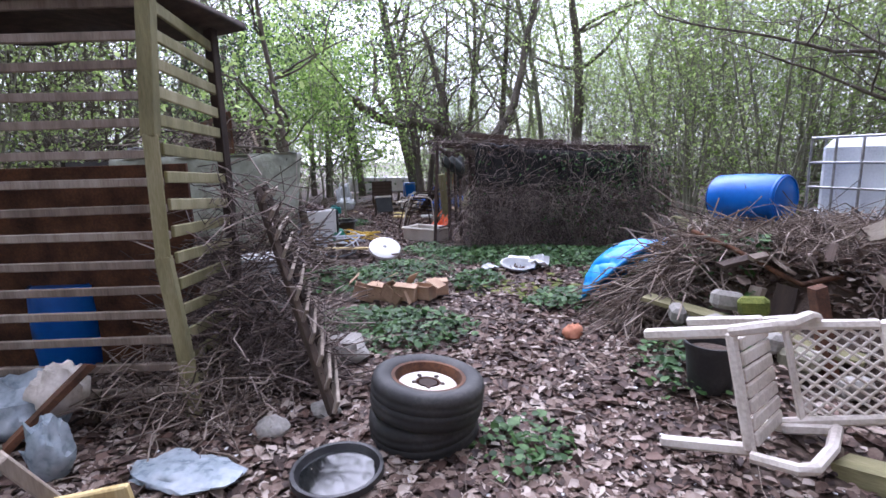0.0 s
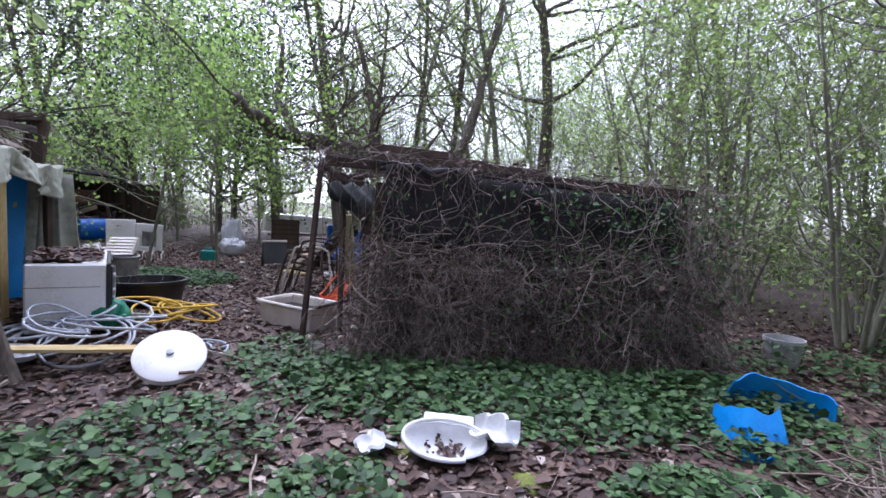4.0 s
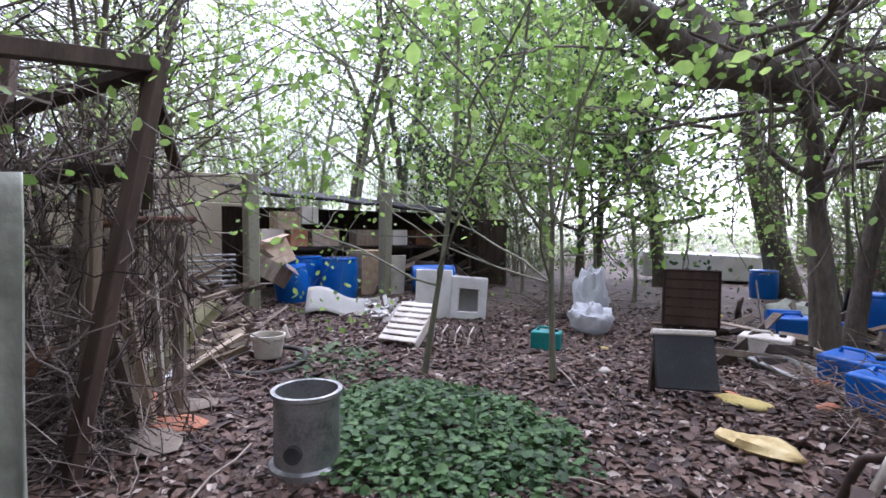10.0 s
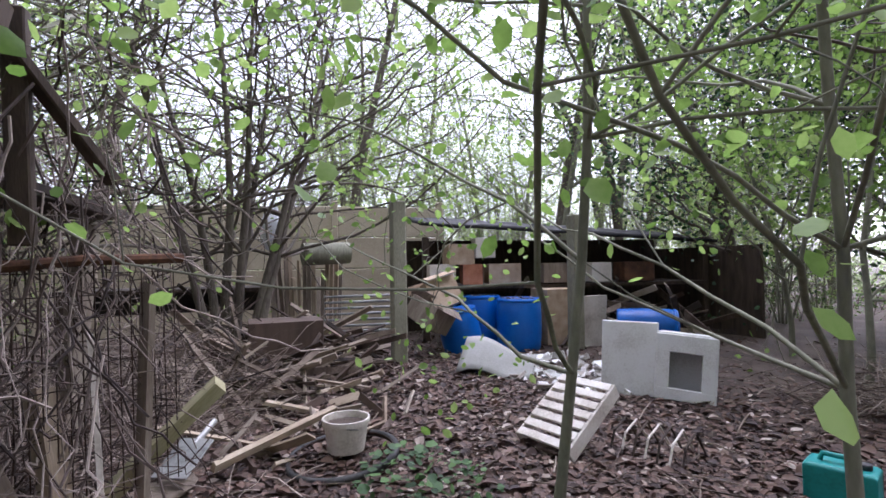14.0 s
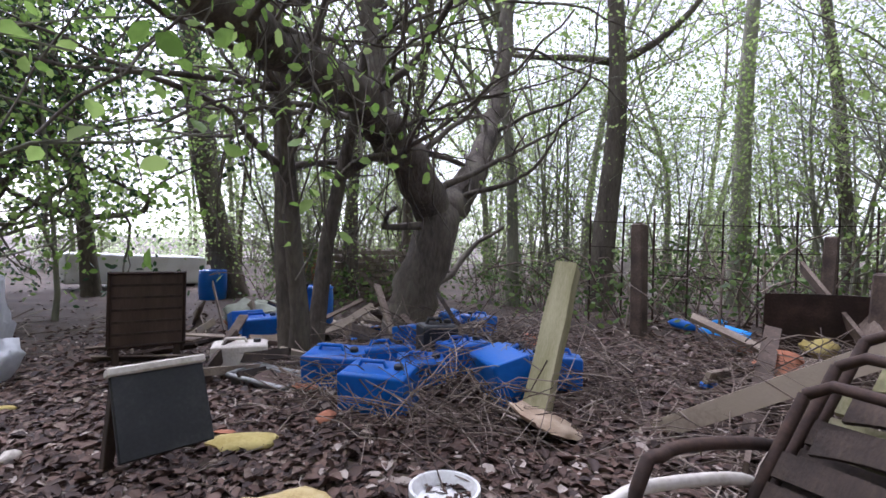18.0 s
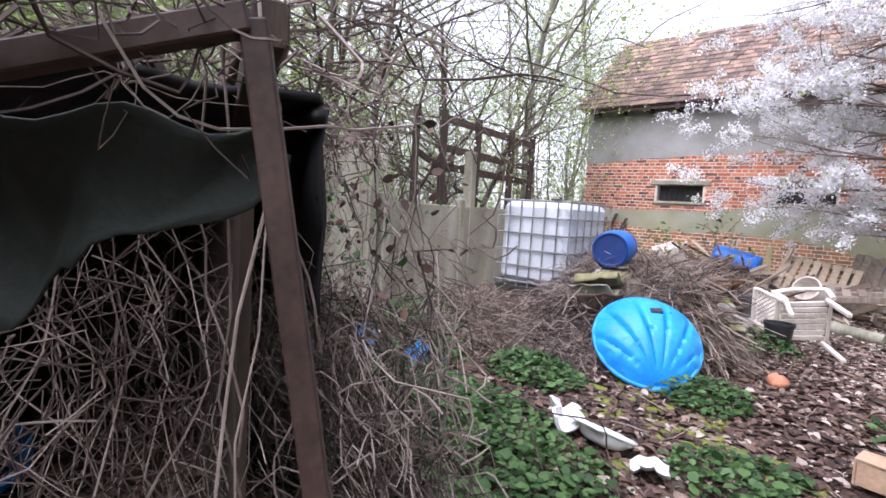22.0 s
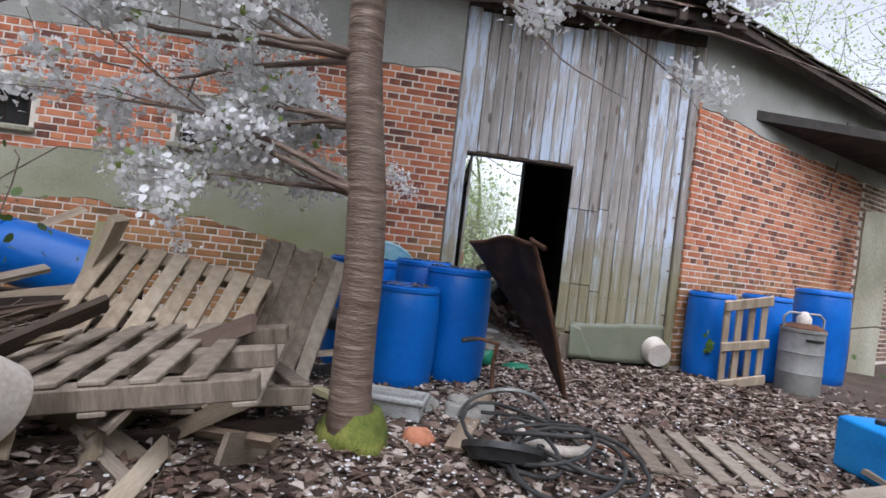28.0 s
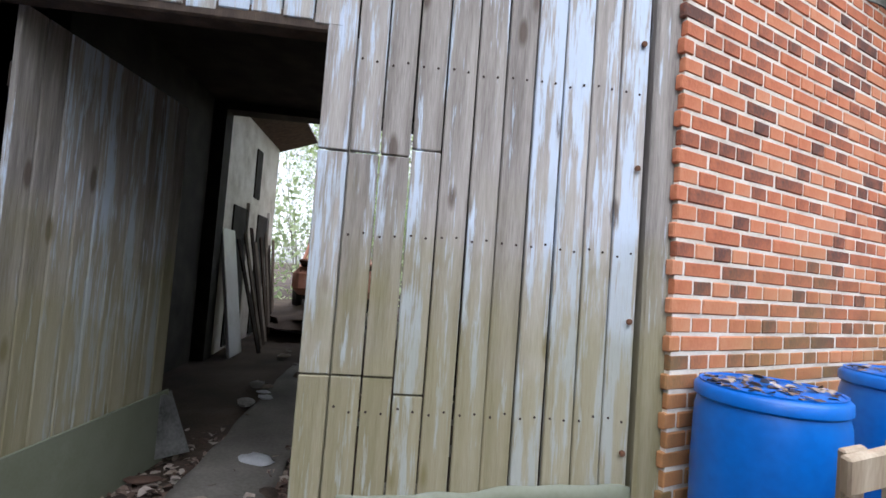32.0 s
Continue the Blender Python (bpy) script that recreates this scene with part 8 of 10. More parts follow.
# ---- mesh gate and what lies behind it ----
def mesh_gate():
    g = thing("metal_gate", "dark rusty iron gate with wire mesh and a cross brace", "gate")
    a, b = Vector((-0.97, 12.03, 0)), Vector((0.12, 10.75, 0))
    up = Vector((0, 0, 1))

    def P(u, z):
        return a.lerp(b, u) + up * z
    z0, z1 = 0.06, 1.27
    for p, q, w in ((P(0, z1), P(1, z1 + 0.02), 0.055), (P(0, z0), P(1, z0), 0.045), (P(0, 0), P(0, z1), 0.06), (P(1, 0), P(1, z1), 0.07)):
        part("frame_bar", Acc().beam(p, q, w, 0.04, 0.004), M["rust_dark"], g)
    c = P(0.5, 0.66)
    for q in (P(0.04, z1 - 0.03), P(0.96, z1 - 0.03), P(0.04, 0.1), P(0.96, 0.1)):
        part("brace", Acc().beam(c, q, 0.028, 0.04, 0.004), M["rust_dark"], g)
    hub = part("hub_plate", Acc().box((0, 0, 0), (0.2, 0.06, 0.13), None, 0.01), M["rust_dark"], g, "dark square centre plate")
    hub.matrix_local = Matrix.Translation(c) @ Matrix.Rotation(math.atan2(b.y - a.y, b.x - a.x), 4, "Z")
    n = 25
    for i in range(1, n):
        part("mesh_wire", Acc().tube([P(i / n, z0), P(i / n, z1)], 0.0028, 4, False), M["rust_dark"], g)
    for i in range(1, 20):
        z = z0 + (z1 - z0) * i / 20
        part("mesh_wire", Acc().tube([P(0, z), P(1, z)], 0.0028, 4, False), M["rust_dark"], g)
    solid("gate_post", Acc().box((0, 0, 0.66), (0.08, 0.08, 1.4), None, 0.01), M["wood_dark"], "dark wooden gate post wrapped in vines", "post", at(0.15, 10.72))


mesh_gate()
solid("timber_post", Acc().box((0, 0, 0.52), (0.13, 0.1, 1.1), None, 0.012), M["wood_green"], "pale leaning timber post beside the path", "post", at(-1.12, 11.86, 0, 3, -5, 20))
for x, y, lx, ly, h, t in ((1.15, 14.1, 3, 0, 0.8, 0.22), (0.4, 15.8, -3, 4, 1.2, 0.16), (2.1, 15.4, 2, 3, 1.1, 0.16), (3.2, 13.8, 2, -3, 1.15, 0.17), (2.7, 12.2, -14, 6, 0.9, 0.16)):
    solid("fence_post", Acc().box((0, 0, h / 2), (t, 0.12, h), None, 0.015), M["lumber"], "mossy grey fence post in the rubbish", "post", at(x, y, -0.05, lx, ly, rnd.uniform(0, 60)), "old fence posts")
plank((-1.4, 13.9, -0.05), (-0.95, 14.45, 0.95), 0.15, 0.11, "wood_green", "thick mossy post leaning over in the rubbish", "fence_post")
wf = thing("wire_fence", "rusty wire fence on thin iron stakes", "fence")
for i in range(12):
    x, y = 0.4 + i * 0.32, 16.9 - i * 0.16
    part("stake", Acc().tube([(x, y, 0), (x + rnd.uniform(-0.03, 0.03), y, 1.6 + rnd.uniform(-0.1, 0.15))], 0.012, 6), M["rust_dark"], wf)
for z in (0.5, 0.8, 1.1, 1.4):
    part("strand", Acc().tube([(0.4, 16.9, z), (2.0, 16.1, z - 0.04), (3.92, 15.14, z)], 0.005, 5), M["rust_dark"], wf)
solid("sheet_metal", Acc().sheet(lambda u, v: (1.3 * u, 0.06 * math.sin(u * 4), 0.55 * v), 8, 3, 0.01), M["rust_dark"], "dark rusty metal trough wall", "metal sheet", at(0.6, 14.5, 0, 10, 0, -35))
solid("white_sheet", Acc().box((0, 0, 0.2), (0.24, 0.04, 0.62), None, 0.02), M["white_plastic"], "white plastic panel leaning on the rubbish", "panel", at(1.31, 17.2, 0.3, 0, -38, -30))
for (x, y, s, k) in ((0.95, 11.7, 0.3, 1), (1.55, 14.95, 0.22, 2), (2.0, 14.2, 0.26, 3), (0.35, 11.75, 0.12, 4), (0.75, 12.6, 0.1, 5)):
    crumple("blue_sheet", "bright blue plastic sheet among the rubbish", at(x, y, 0.02), (s, s * 0.5, s * 0.65), "blue_pool", "sheet", 40 + k, 18)
for (x, y, r) in ((0.66, 12.95, 0.13), (0.1, 12.4, 0.1), (1.3, 13.3, 0.12), (1.9, 13.0, 0.11), (0.2, 13.9, 0.1), (2.3, 12.7, 0.12)):
    bucket(at(x, y, 0.02, rnd.uniform(-70, 70), rnd.uniform(-20, 20), rnd.uniform(0, 360)), "broken terracotta flower pot", r, r * 2.1, "terracotta", "flower_pot", "pot", False)
for (x, y, k) in ((1.5, 13.9, 1), (0.9, 14.3, 2), (2.6, 14.7, 3)):
    crumple("yellow_foam", "scrap of yellow foam on the rubbish", at(x, y, 0.1), (0.14, 0.1, 0.14), "rope", "foam", 50 + k, 14)
stuff_planks("scrap_lumber", "broken board in the rubbish behind the gate", 1.0, 13.2, 1.6, 1.5, 90, 101, h=0.3, heap="lumber")
brush("brush_heap", "dead stalks over the rubbish behind the gate", 0.9, 13.0, 1.9, 1.8, 0.3, 1100, 102)
crumple("yellow_tub", "yellow plastic tub behind the mesh", at(0.55, 12.2, 0.0), (0.1, 0.1, 0.3), "yellow", "tub", 55, 16)

# blue canisters under the old tree
for i, (x, y, rx, rz, s) in enumerate(((-2.48, 14.92, 8, -20, 1.05), (-2.14, 14.98, -6, 20, 0.95), (-2.2, 14.38, 6, -25, 1.05), (-1.92, 15.52, 80, 40, 0.95), (-1.57, 14.9, 0, 20, 0.95), (-1.55, 14.3, 75, 100, 1.0), (-3.39, 16.75, 0, 30, 1.1), (-1.3, 14.62, 12, 60, 0.9), (-1.02, 14.48, 5, 160, 0.9), (-1.9, 14.75, 10, 0, 0.8), (-3.1, 17.0, 0, 10, 1.0), (-1.3, 17.0, 20, 60, 1.0), (-1.0, 16.8, 0, 130, 0.9), (-3.6, 16.95, 70, 30, 0.8))):
    jerrycan(at(x, y, 0.15 if abs(rx) > 60 else 0.0, rx, 0, rz), s=(0.42 * s, 0.28 * s, 0.25 * s))
jerrycan(at(-3.31, 15.58, 0, 0, 0, 10), "dirty white plastic canister lying in the leaves", (0.44, 0.28, 0.22), "white_plastic", "white canisters")
jerrycan(at(-1.75, 15.02, 0, 0, 0, 10), "black plastic canister with a white cap", (0.28, 0.22, 0.36), "black_plastic", "black canisters")
barrel(at(-4.95, 20.6), "blue drum standing far back in the yard", 0.235, 0.52, leaves=False)
barrel(at(-2.86, 17.35), "blue drum behind the thin trunks", 0.2, 0.55, leaves=False)
solid("white_container", Acc().box((0, 0, 0.38), (2.6, 0.8, 0.6), None, 0.03), M["white_enamel"], "long white box container at the yard's far end", "container", at(-7.1, 22.7, 0, 0, 2, 38))
for k in range(7):
    pallet(at(-2.3 + 0.05 * (k % 3), 21.2, 0.14 * k, 0, 0, 3 * (k % 3)), "grey pallet in a stack at the yard's end", 2.2, 1.0, 9, "wood_grey", group="stacked pallets")
carton(at(-3.45, 20.7, 0.35, 0, 0, 12), "orange crate beside the pallets", (0.5, 0.4, 0.5), "terracotta", False, "crate", "crate")
crumple("green_sheet", "folded dull green sheet in the rubbish", at(-3.62, 17.65), (0.36, 0.25, 0.33), "tarp", "sheet", 61, 20)
stuff_planks("scrap_lumber", "broken board under the old tree", -2.8, 16.6, 1.8, 1.5, 80, 103, h=0.15, heap="lumber")
brush("brush_heap", "dead stalks under the old tree", -1.6, 14.9, 1.2, 1.3, 0.3, 800, 104)
crumple("yellow_bag", "yellow plastic bag in the leaves", at(-2.9, 13.9), (0.18, 0.1, 0.06), "rope", "bag", 62, 16)
crumple("pale_plate", "broken pale yellow plastic tray", at(-2.6, 13.25), (0.22, 0.12, 0.08), "wood_yellow", "tray", 63, 16)
crumple("pale_card", "torn piece of pale chipboard", at(-1.35, 13.8, 0.05, 0, 20, 0), (0.2, 0.22, 0.06), "chipboard", "board", 64, 14)
b = bucket(at(-1.97, 13.28), "white enamel bowl with brown water", 0.14, 0.07, "white_enamel", "bowl", "bowl", False)

# ---- the middle of the yard ----
def square_frame(m):
    c = thing("brown_cabinet", "dark brown square cabinet standing open", "cabinet", m)
    part("panel", Acc().box((0, 0, 0.46), (0.56, 0.04, 0.62), None, 0.02), M["wood_brown"], c)
    part("border", Acc().tube([(-0.27, -0.03, 0.16), (0.27, -0.03, 0.16), (0.27, -0.03, 0.76), (-0.27, -0.03, 0.76), (-0.27, -0.03, 0.16)], 0.018, 6, False), M["rust_dark"], c)
    for sx in (-1, 1):
        part("side", Acc().box((sx * 0.26, 0.2, 0.42), (0.03, 0.4, 0.66), None, 0.008), M["wood_dark"], c)
        part("leg", Acc().box((sx * 0.22, -0.01, 0.08), (0.05, 0.05, 0.17), None, 0.006), M["wood_dark"], c)
    for k in range(5):
        part("rib", Acc().box((0, -0.022, 0.26 + k * 0.1), (0.5, 0.012, 0.02)), M["wood_dark"], c)


square_frame(at(-4.12, 15.82, 0.0, 0, 0, 25) @ Matrix.Scale(1.02, 4))
tb = thing("side_table", "dark tipped side table with a white edge", "table", at(-3.24, 13.76, 0, 0, 0, 40))
part("tabletop", Acc().box((0, -0.04, 0.27), (0.4, 0.03, 0.38), Matrix.Rotation(radians(-24), 4, "X"), 0.006), M["black_plastic"], tb)
part("edge", Acc().box((0, 0.04, 0.455), (0.42, 0.07, 0.04), Matrix.Rotation(radians(-24), 4, "X"), 0.008), M["white_plastic"], tb, "pale edge strip")
for sx in (-1, 1):
    part("leg", Acc().beam((sx * 0.18, 0.12, 0), (sx * 0.17, 0.03, 0.42), 0.045, 0.045), M["wood_dark"], tb)
jerrycan(at(-4.82, 14.22, 0, 0, 0, 30), "teal plastic toolbox on the ground", (0.3, 0.18, 0.2), "teal", "toolboxes")
crumple("white_bag", "tall heap of white plastic bags", at(-5.18, 15.5), (0.2, 0.2, 0.78), "bag", "bag", 65, 34)
crumple("white_bag", "white plastic bag spilling on the ground", at(-5.02, 15.25), (0.26, 0.2, 0.36), "bag", "bag", 66, 30)
brush("straw", "pale straw beside the plastic bags", -5.8, 15.8, 0.5, 0.4, 0.4, 200, 105)


def appliance_shell():
    w = thing("appliance_shell", "white washing machine shell without its front", "appliance", at(-6.62, 14.75, 0, -6, 4, 48) @ Matrix.Scale(0.78, 4))
    X, Y, Z = 0.6, 0.5, 0.72
    for c, d in (((-X / 2, 0, Z / 2), (0.02, Y, Z)), ((X / 2, 0, Z / 2), (0.02, Y, Z)), ((0, 0, Z), (X, Y, 0.03)), ((0, 0, 0.03), (X, Y, 0.05)), ((0, Y / 2, Z / 2), (X, 0.02, Z))):
        part("panel", Acc().box(c, d, None, 0.006), M["white_enamel"], w)
    for c, d in (((-X / 2 + 0.07, -Y / 2, Z / 2), (0.14, 0.02, Z)), ((X / 2 - 0.07, -Y / 2, Z / 2), (0.14, 0.02, Z)), ((0, -Y / 2, Z - 0.1), (X, 0.022, 0.2)), ((0, -Y / 2, 0.07), (X, 0.022, 0.13))):
        part("front_frame", Acc().box(c, d, None, 0.01), M["white_enamel"], w)
    solid("enamel_sheet", Acc().box((0, 0, 0.34), (0.5, 0.02, 0.66), None, 0.01), M["white_enamel"], "loose white metal panel leaning on the machine", "panel", at(-6.85, 14.35, 0, -8, 0, 44))


appliance_shell()
cr = thing("slatted_crate", "tilted pale slatted crate", "crate", at(-5.86, 13.28, 0.16, 0, 0, 24) @ pose(0, 0, 0, 34, 0, 0))
for i in range(7):
    part("slat", Acc().box((0, -0.26 + i * 0.085, 0.1), (0.42, 0.06, 0.018), None, 0.005), M["white_plastic"], cr)
for sx in (-1, 1):
    part("side", Acc().box((sx * 0.21, 0, 0.05), (0.02, 0.58, 0.1), None, 0.005), M["white_plastic"], cr)
cr = thing("arched_rack", "arched pale slatted rack on the ground", "rack", at(-5.62, 13.75, -0.02, 0, 0, 30) @ Matrix.Scale(0.75, 4))
for i in range(7):
    part("rib", Acc().tube([(-0.3 + i * 0.1, -0.25, 0.0), (-0.3 + i * 0.1, -0.15, 0.2), (-0.3 + i * 0.1, 0.05, 0.27), (-0.3 + i * 0.1, 0.25, 0.05)], 0.01, 6), M["white_plastic"] if i % 2 else M["wood_dark"], cr)
bucket(at(-5.98, 11.82, 0.05), "grey-white bucket standing in an old tyre", 0.14, 0.2, "white_plastic", fill="soil")
tt = thing("cycle_tyre", "thin black cycle tyre lying round a pail", "tyre", at(-5.95, 11.8, 0.03, 5, 3, 0))
part("rubber", Acc().tube([(0.33 * math.cos(t), 0.33 * math.sin(t), 0) for t in np.linspace(0, 6.283, 41)], 0.021, 8, False), M["rubber"], tt, smooth=60)
part("bead", Acc().tube([(0.312 * math.cos(t), 0.312 * math.sin(t), 0.006) for t in np.linspace(0, 6.283, 41)], 0.008, 6, False), M["rust_dark"], tt, smooth=60)
plank((-5.22, 10.6, 0.02), (-5.36, 11.22, 0.66), 0.2, 0.06, "wood_green", "thick moss-green plank leaning over")
plank((-5.75, 11.1, 0.12), (-6.5, 11.75, 0.18), 0.045, 0.045, "wood_pale", "pale round pole on the ground", roll=0.4)
sp = thing("spade", "grey steel spade blade", "spade", at(-5.78, 10.95, 0.1, 10, 0, 70))
part("blade", Acc().box((0, 0, 0.06), (0.2, 0.28, 0.012), Matrix.Rotation(radians(15), 4, "X"), 0.003), M["galv"], sp)
part("socket", Acc().tube([(0, 0.1, 0.08), (0, 0.3, 0.12)], 0.018, 8), M["galv"], sp)
for i in range(5):
    crumple("bark_slab", "reddish slab of rotten bark on the ground", at(-4.7 - 0.25 * i, 10.75 + 0.12 * (i % 3), 0.0, 0, 0, 40 * i), (0.22, 0.13, 0.06), "terracotta" if i % 2 else "wood_grey", "bark", 70 + i, 14)
stuff_planks("board", "broken board strewn on the ground", -7.0, 11.5, 1.1, 0.9, 70, 106, ("wood_grey", "wood_brown", "wood_pale", "wood_brown"), (0.12, 0.55), 0.08, wr=(0.025, 0.07))
stuff_planks("scrap_lumber", "broken board by the wall", -8.3, 11.2, 1.2, 1.0, 240, 107, ("wood_grey", "wood_dark", "wood_pale"), (0.25, 1.0), 0.32, wr=(0.02, 0.07), heap="lumber")
brush("brush_heap", "dead sticks over the lumber", -7.4, 10.2, 1.6, 1.2, 0.55, 1000, 108)
brush("brush_heap", "dead bramble before the shelter's end", -5.0, 10.0, 0.7, 0.6, 0.9, 700, 109, "vine")


def fallen_frame():
    f = thing("timber_scaffold", "collapsed brown timber frame beside the path", "frame", Matrix.Translation((-0.46, 0.22, 0)))
    part("main_post", Acc().beam((-3.94, 10.12, -0.05), (-4.07, 10.55, 2.05), 0.13, 0.055, 0.006), M["wood_brown"], f, "tall leaning brown board")
    part("post", Acc().beam((-5.05, 9.7, 0), (-4.95, 9.95, 2.25), 0.1, 0.06), M["wood_brown"], f)
    part("top_rail", Acc().beam((-4.08, 10.5, 2.02), (-3.7, 8.9, 1.8), 0.08, 0.08), M["wood_dark"], f)
    part("top_rail", Acc().beam((-4.1, 10.5, 2.0), (-5.4, 9.5, 1.7), 0.1, 0.05), M["wood_dark"], f)
    part("post", Acc().beam((-4.3, 10.5, 1.3), (-4.2, 10.52, 2.08), 0.07, 0.06, 0.006), M["wood_dark"], f, "dark upper post")
    part("brace", Acc().beam((-4.1, 10.5, 2.0), (-4.5, 10.7, 1.55), 0.06, 0.04, 0.006), M["wood_dark"], f)
    part("post", Acc().beam((-4.3, 10.22, -0.05), (-4.33, 10.28, 1.4), 0.1, 0.045), M["wood_pale"], f, "tan board beside the wire grid")
    part("post", Acc().beam((-5.25, 10.15, -0.05), (-5.2, 10.3, 1.45), 0.1, 0.08), M["wood_grey"], f)
    part("shelf", Acc().beam((-4.3, 10.35, 1.5), (-5.5, 10.2, 1.52), 0.35, 0.05), M["wood_dark"], f)
    part("bed_rail", Acc().tube([(-4.36, 10.3, 1.22), (-4.56, 10.56, 1.25), (-4.8, 10.86, 1.26)], 0.022, 8), M["rust"], f, "rusty steel tube")
    for i in range(16):
        c = Vector((-4.38 - 0.026 * i, 10.32 + 0.034 * i, 1.23))
        part("grid_wire", Acc().tube([c, c + Vector((-0.02, 0.02, -0.95))], 0.003, 4), M["rust_dark"], f)
    for i in range(11):
        z = 1.2 - i * 0.09
        part("grid_wire", Acc().tube([(-4.36, 10.3, z), (-4.8, 10.86, z)], 0.003, 4), M["rust_dark"], f)
    plank((-4.95, 10.7, 0.0), (-4.8, 10.57, 0.62), 0.07, 0.05, "wood_grey", "split grey stake standing in the leaves")
    plank((-5.07, 10.85, 0.0), (-5.05, 10.8, 0.95), 0.06, 0.02, "white_plastic", "pale flaking lath standing upright")
    plank((-4.97, 10.77, 0.0), (-5.01, 10.65, 0.75), 0.1, 0.06, "wood_pale", "splintered pale timber stump")
    plank((-5.15, 10.95, 0.0), (-5.17, 10.97, 1.15), 0.09, 0.025, "wood_grey", "grey board standing by the frame")
    solid("rusty_pipe", Acc().tube([(-4.57, 10.15, 0.0), (-4.59, 10.18, 0.45), (-4.63, 10.25, 0.56), (-4.71, 10.31, 0.6)], 0.032, 10), M["rust"], "bent rusty pipe standing in the ground", "pipe", smooth=60)
    solid("blue_board", Acc().box((0, 0, 0.62), (0.32, 0.03, 1.2), None, 0.008), M["blue_pool"], "bright blue board under the tarpaulin", "panel", at(-3.9, 9.75, 0, 0, 3, 62))


fallen_frame()
g2, va = random.Random(110), Acc()
for i in range(700):
    x, y = -4.55 - g2.random() * 1.1, 9.95 + g2.random() * 1.0
    z = g2.uniform(0.2, 2.1)
    va.tube(bent((x, y, z), (x + g2.gauss(0, 0.3), y + g2.gauss(0, 0.3), max(0.02, z - g2.uniform(-0.2, 0.9))), 0.1, 0.03, 8, g2), g2.choice((0.0015, 0.003, 0.005)), 4, False)
solid("dead_vines", va, M["vine"], "dead vines hanging in the timber frame", "vines", kind="stuff")

# far side: barrels, cupboards, lean-to
solid("concrete_post", Acc().box((0, 0, 0.95), (0.2, 0.16, 1.98), None, 0.015), M["concrete"], "upright grey concrete post", "post", pose(-8.4, 12.46, 0, 0, -1, 5))
solid("concrete_post", Acc().box((0, 0, 0.92), (0.2, 0.16, 1.9), None, 0.015), M["concrete"], "grey concrete post at the lean-to", "post", pose(-9.1, 15.0, 0, 0, 1, 5))
barrel(at(-9.45, 13.5, 0, 12, 0, 0), "blue drum with junk on it, tilted", 0.28, 0.6, leaves=False)
barrel(at(-9.5, 14.32), "blue drum with a dirty grey lid", 0.32, 0.72)
barrel(at(-10.0, 13.9), "blue drum behind the others", 0.3, 0.75)
barrel(pose(-9.3, 15.75, 0.28, 0, 90, 60), "blue drum lying behind the cupboard", 0.26, 0.8, leaves=False)
carton(at(-9.75, 15.0, 0, 0, 0, 5), "cream kitchen cupboard without doors", (0.5, 0.55, 0.8), "chipboard", False, "cupboard", "cupboard")
solid("cream_board", Acc().box((0, 0, 0.36), (0.02, 0.42, 0.75), None, 0.006), M["white_plastic"], "cream cupboard door standing loose", "cupboard door", at(-9.35, 15.4, 0, 0, 4, 8))
carton(pose(-9.45, 13.2, 0.58, 14, -22, 20), "brown wooden box dumped on the drums", (0.42, 0.5, 0.4), "chipboard", True, "drawer", "drawer")
carton(pose(-8.95, 12.85, 0.45, -20, 24, 40), "dark drawer tipped against the post", (0.4, 0.5, 0.28), "wood_grey", True, "drawer", "drawer")
solid("felt_sheet", Acc().sheet(lambda u, v: (0.8 * u, 0.5 * v, 0.3 * v * (1 - 0.5 * u) + 0.05 * math.sin(u * 6)), 10, 6, 0.012), M["render"], "bent grey roofing sheet on the ground", "sheet", at(-7.95, 13.0, 0.02, 0, 0, 60), smooth=180)
carton(at(-8.1, 11.25, 0, 0, 0, 10), "brown chest half buried in lumber", (0.5, 0.7, 0.45), "wood_brown", False, "chest", "chest")
solid("log", Acc().tube([(-10.1, 11.3, 1.38), (-10.3, 11.95, 1.4)], 0.16, 18), M["bark_green"], "pale sawn log on the junk", "log", smooth=50)
jt = thing("work_table", "dark table buried under lumber", "table", pose(-9.8, 9.7, 0, 0, 0, 95))
part("tabletop", Acc().box((0, 0, 0.92), (2.4, 0.8, 0.06), None, 0.01), M["wood_dark"], jt)
part("apron", Acc().box((0, 0.35, 0.75), (2.2, 0.04, 0.3), None, 0.01), M["dark"], jt)
for sx in (-1, 1):
    for sy in (-1, 1):
        part("leg", Acc().box((sx * 1.1, sy * 0.33, 0.45), (0.08, 0.08, 0.9), None, 0.008), M["wood_dark"], jt)
for i in range(16):
    plank((-10.4 + rnd.uniform(-0.2, 0.2), 10.9 + 0.06 * i, 0.1), (-10.5 + rnd.uniform(-0.2, 0.2), 10.8 + 0.07 * i, 1.3 + rnd.uniform(-0.3, 0.4)), 0.06, 0.03, rnd.choice(("wood_pale", "wood_grey")), "pale stake leaning in a bundle", "stake", group="bundle of stakes")
crumple("white_bag", "white bag hung on the wall", pose(-10.9, 10.8, 1.45), (0.2, 0.18, 0.7), "bag", "bag", 77, 20)
for i in range(7):
    part("bar", Acc().tube([(-9.8, 11.6, 0.3 + 0.08 * i), (-9.6, 12.6, 0.32 + 0.08 * i)], 0.018, 6), M["galv"], thing("steel_bar", "grey steel bar stacked by the wall", "steel bar", None, "stacked steel bars"))


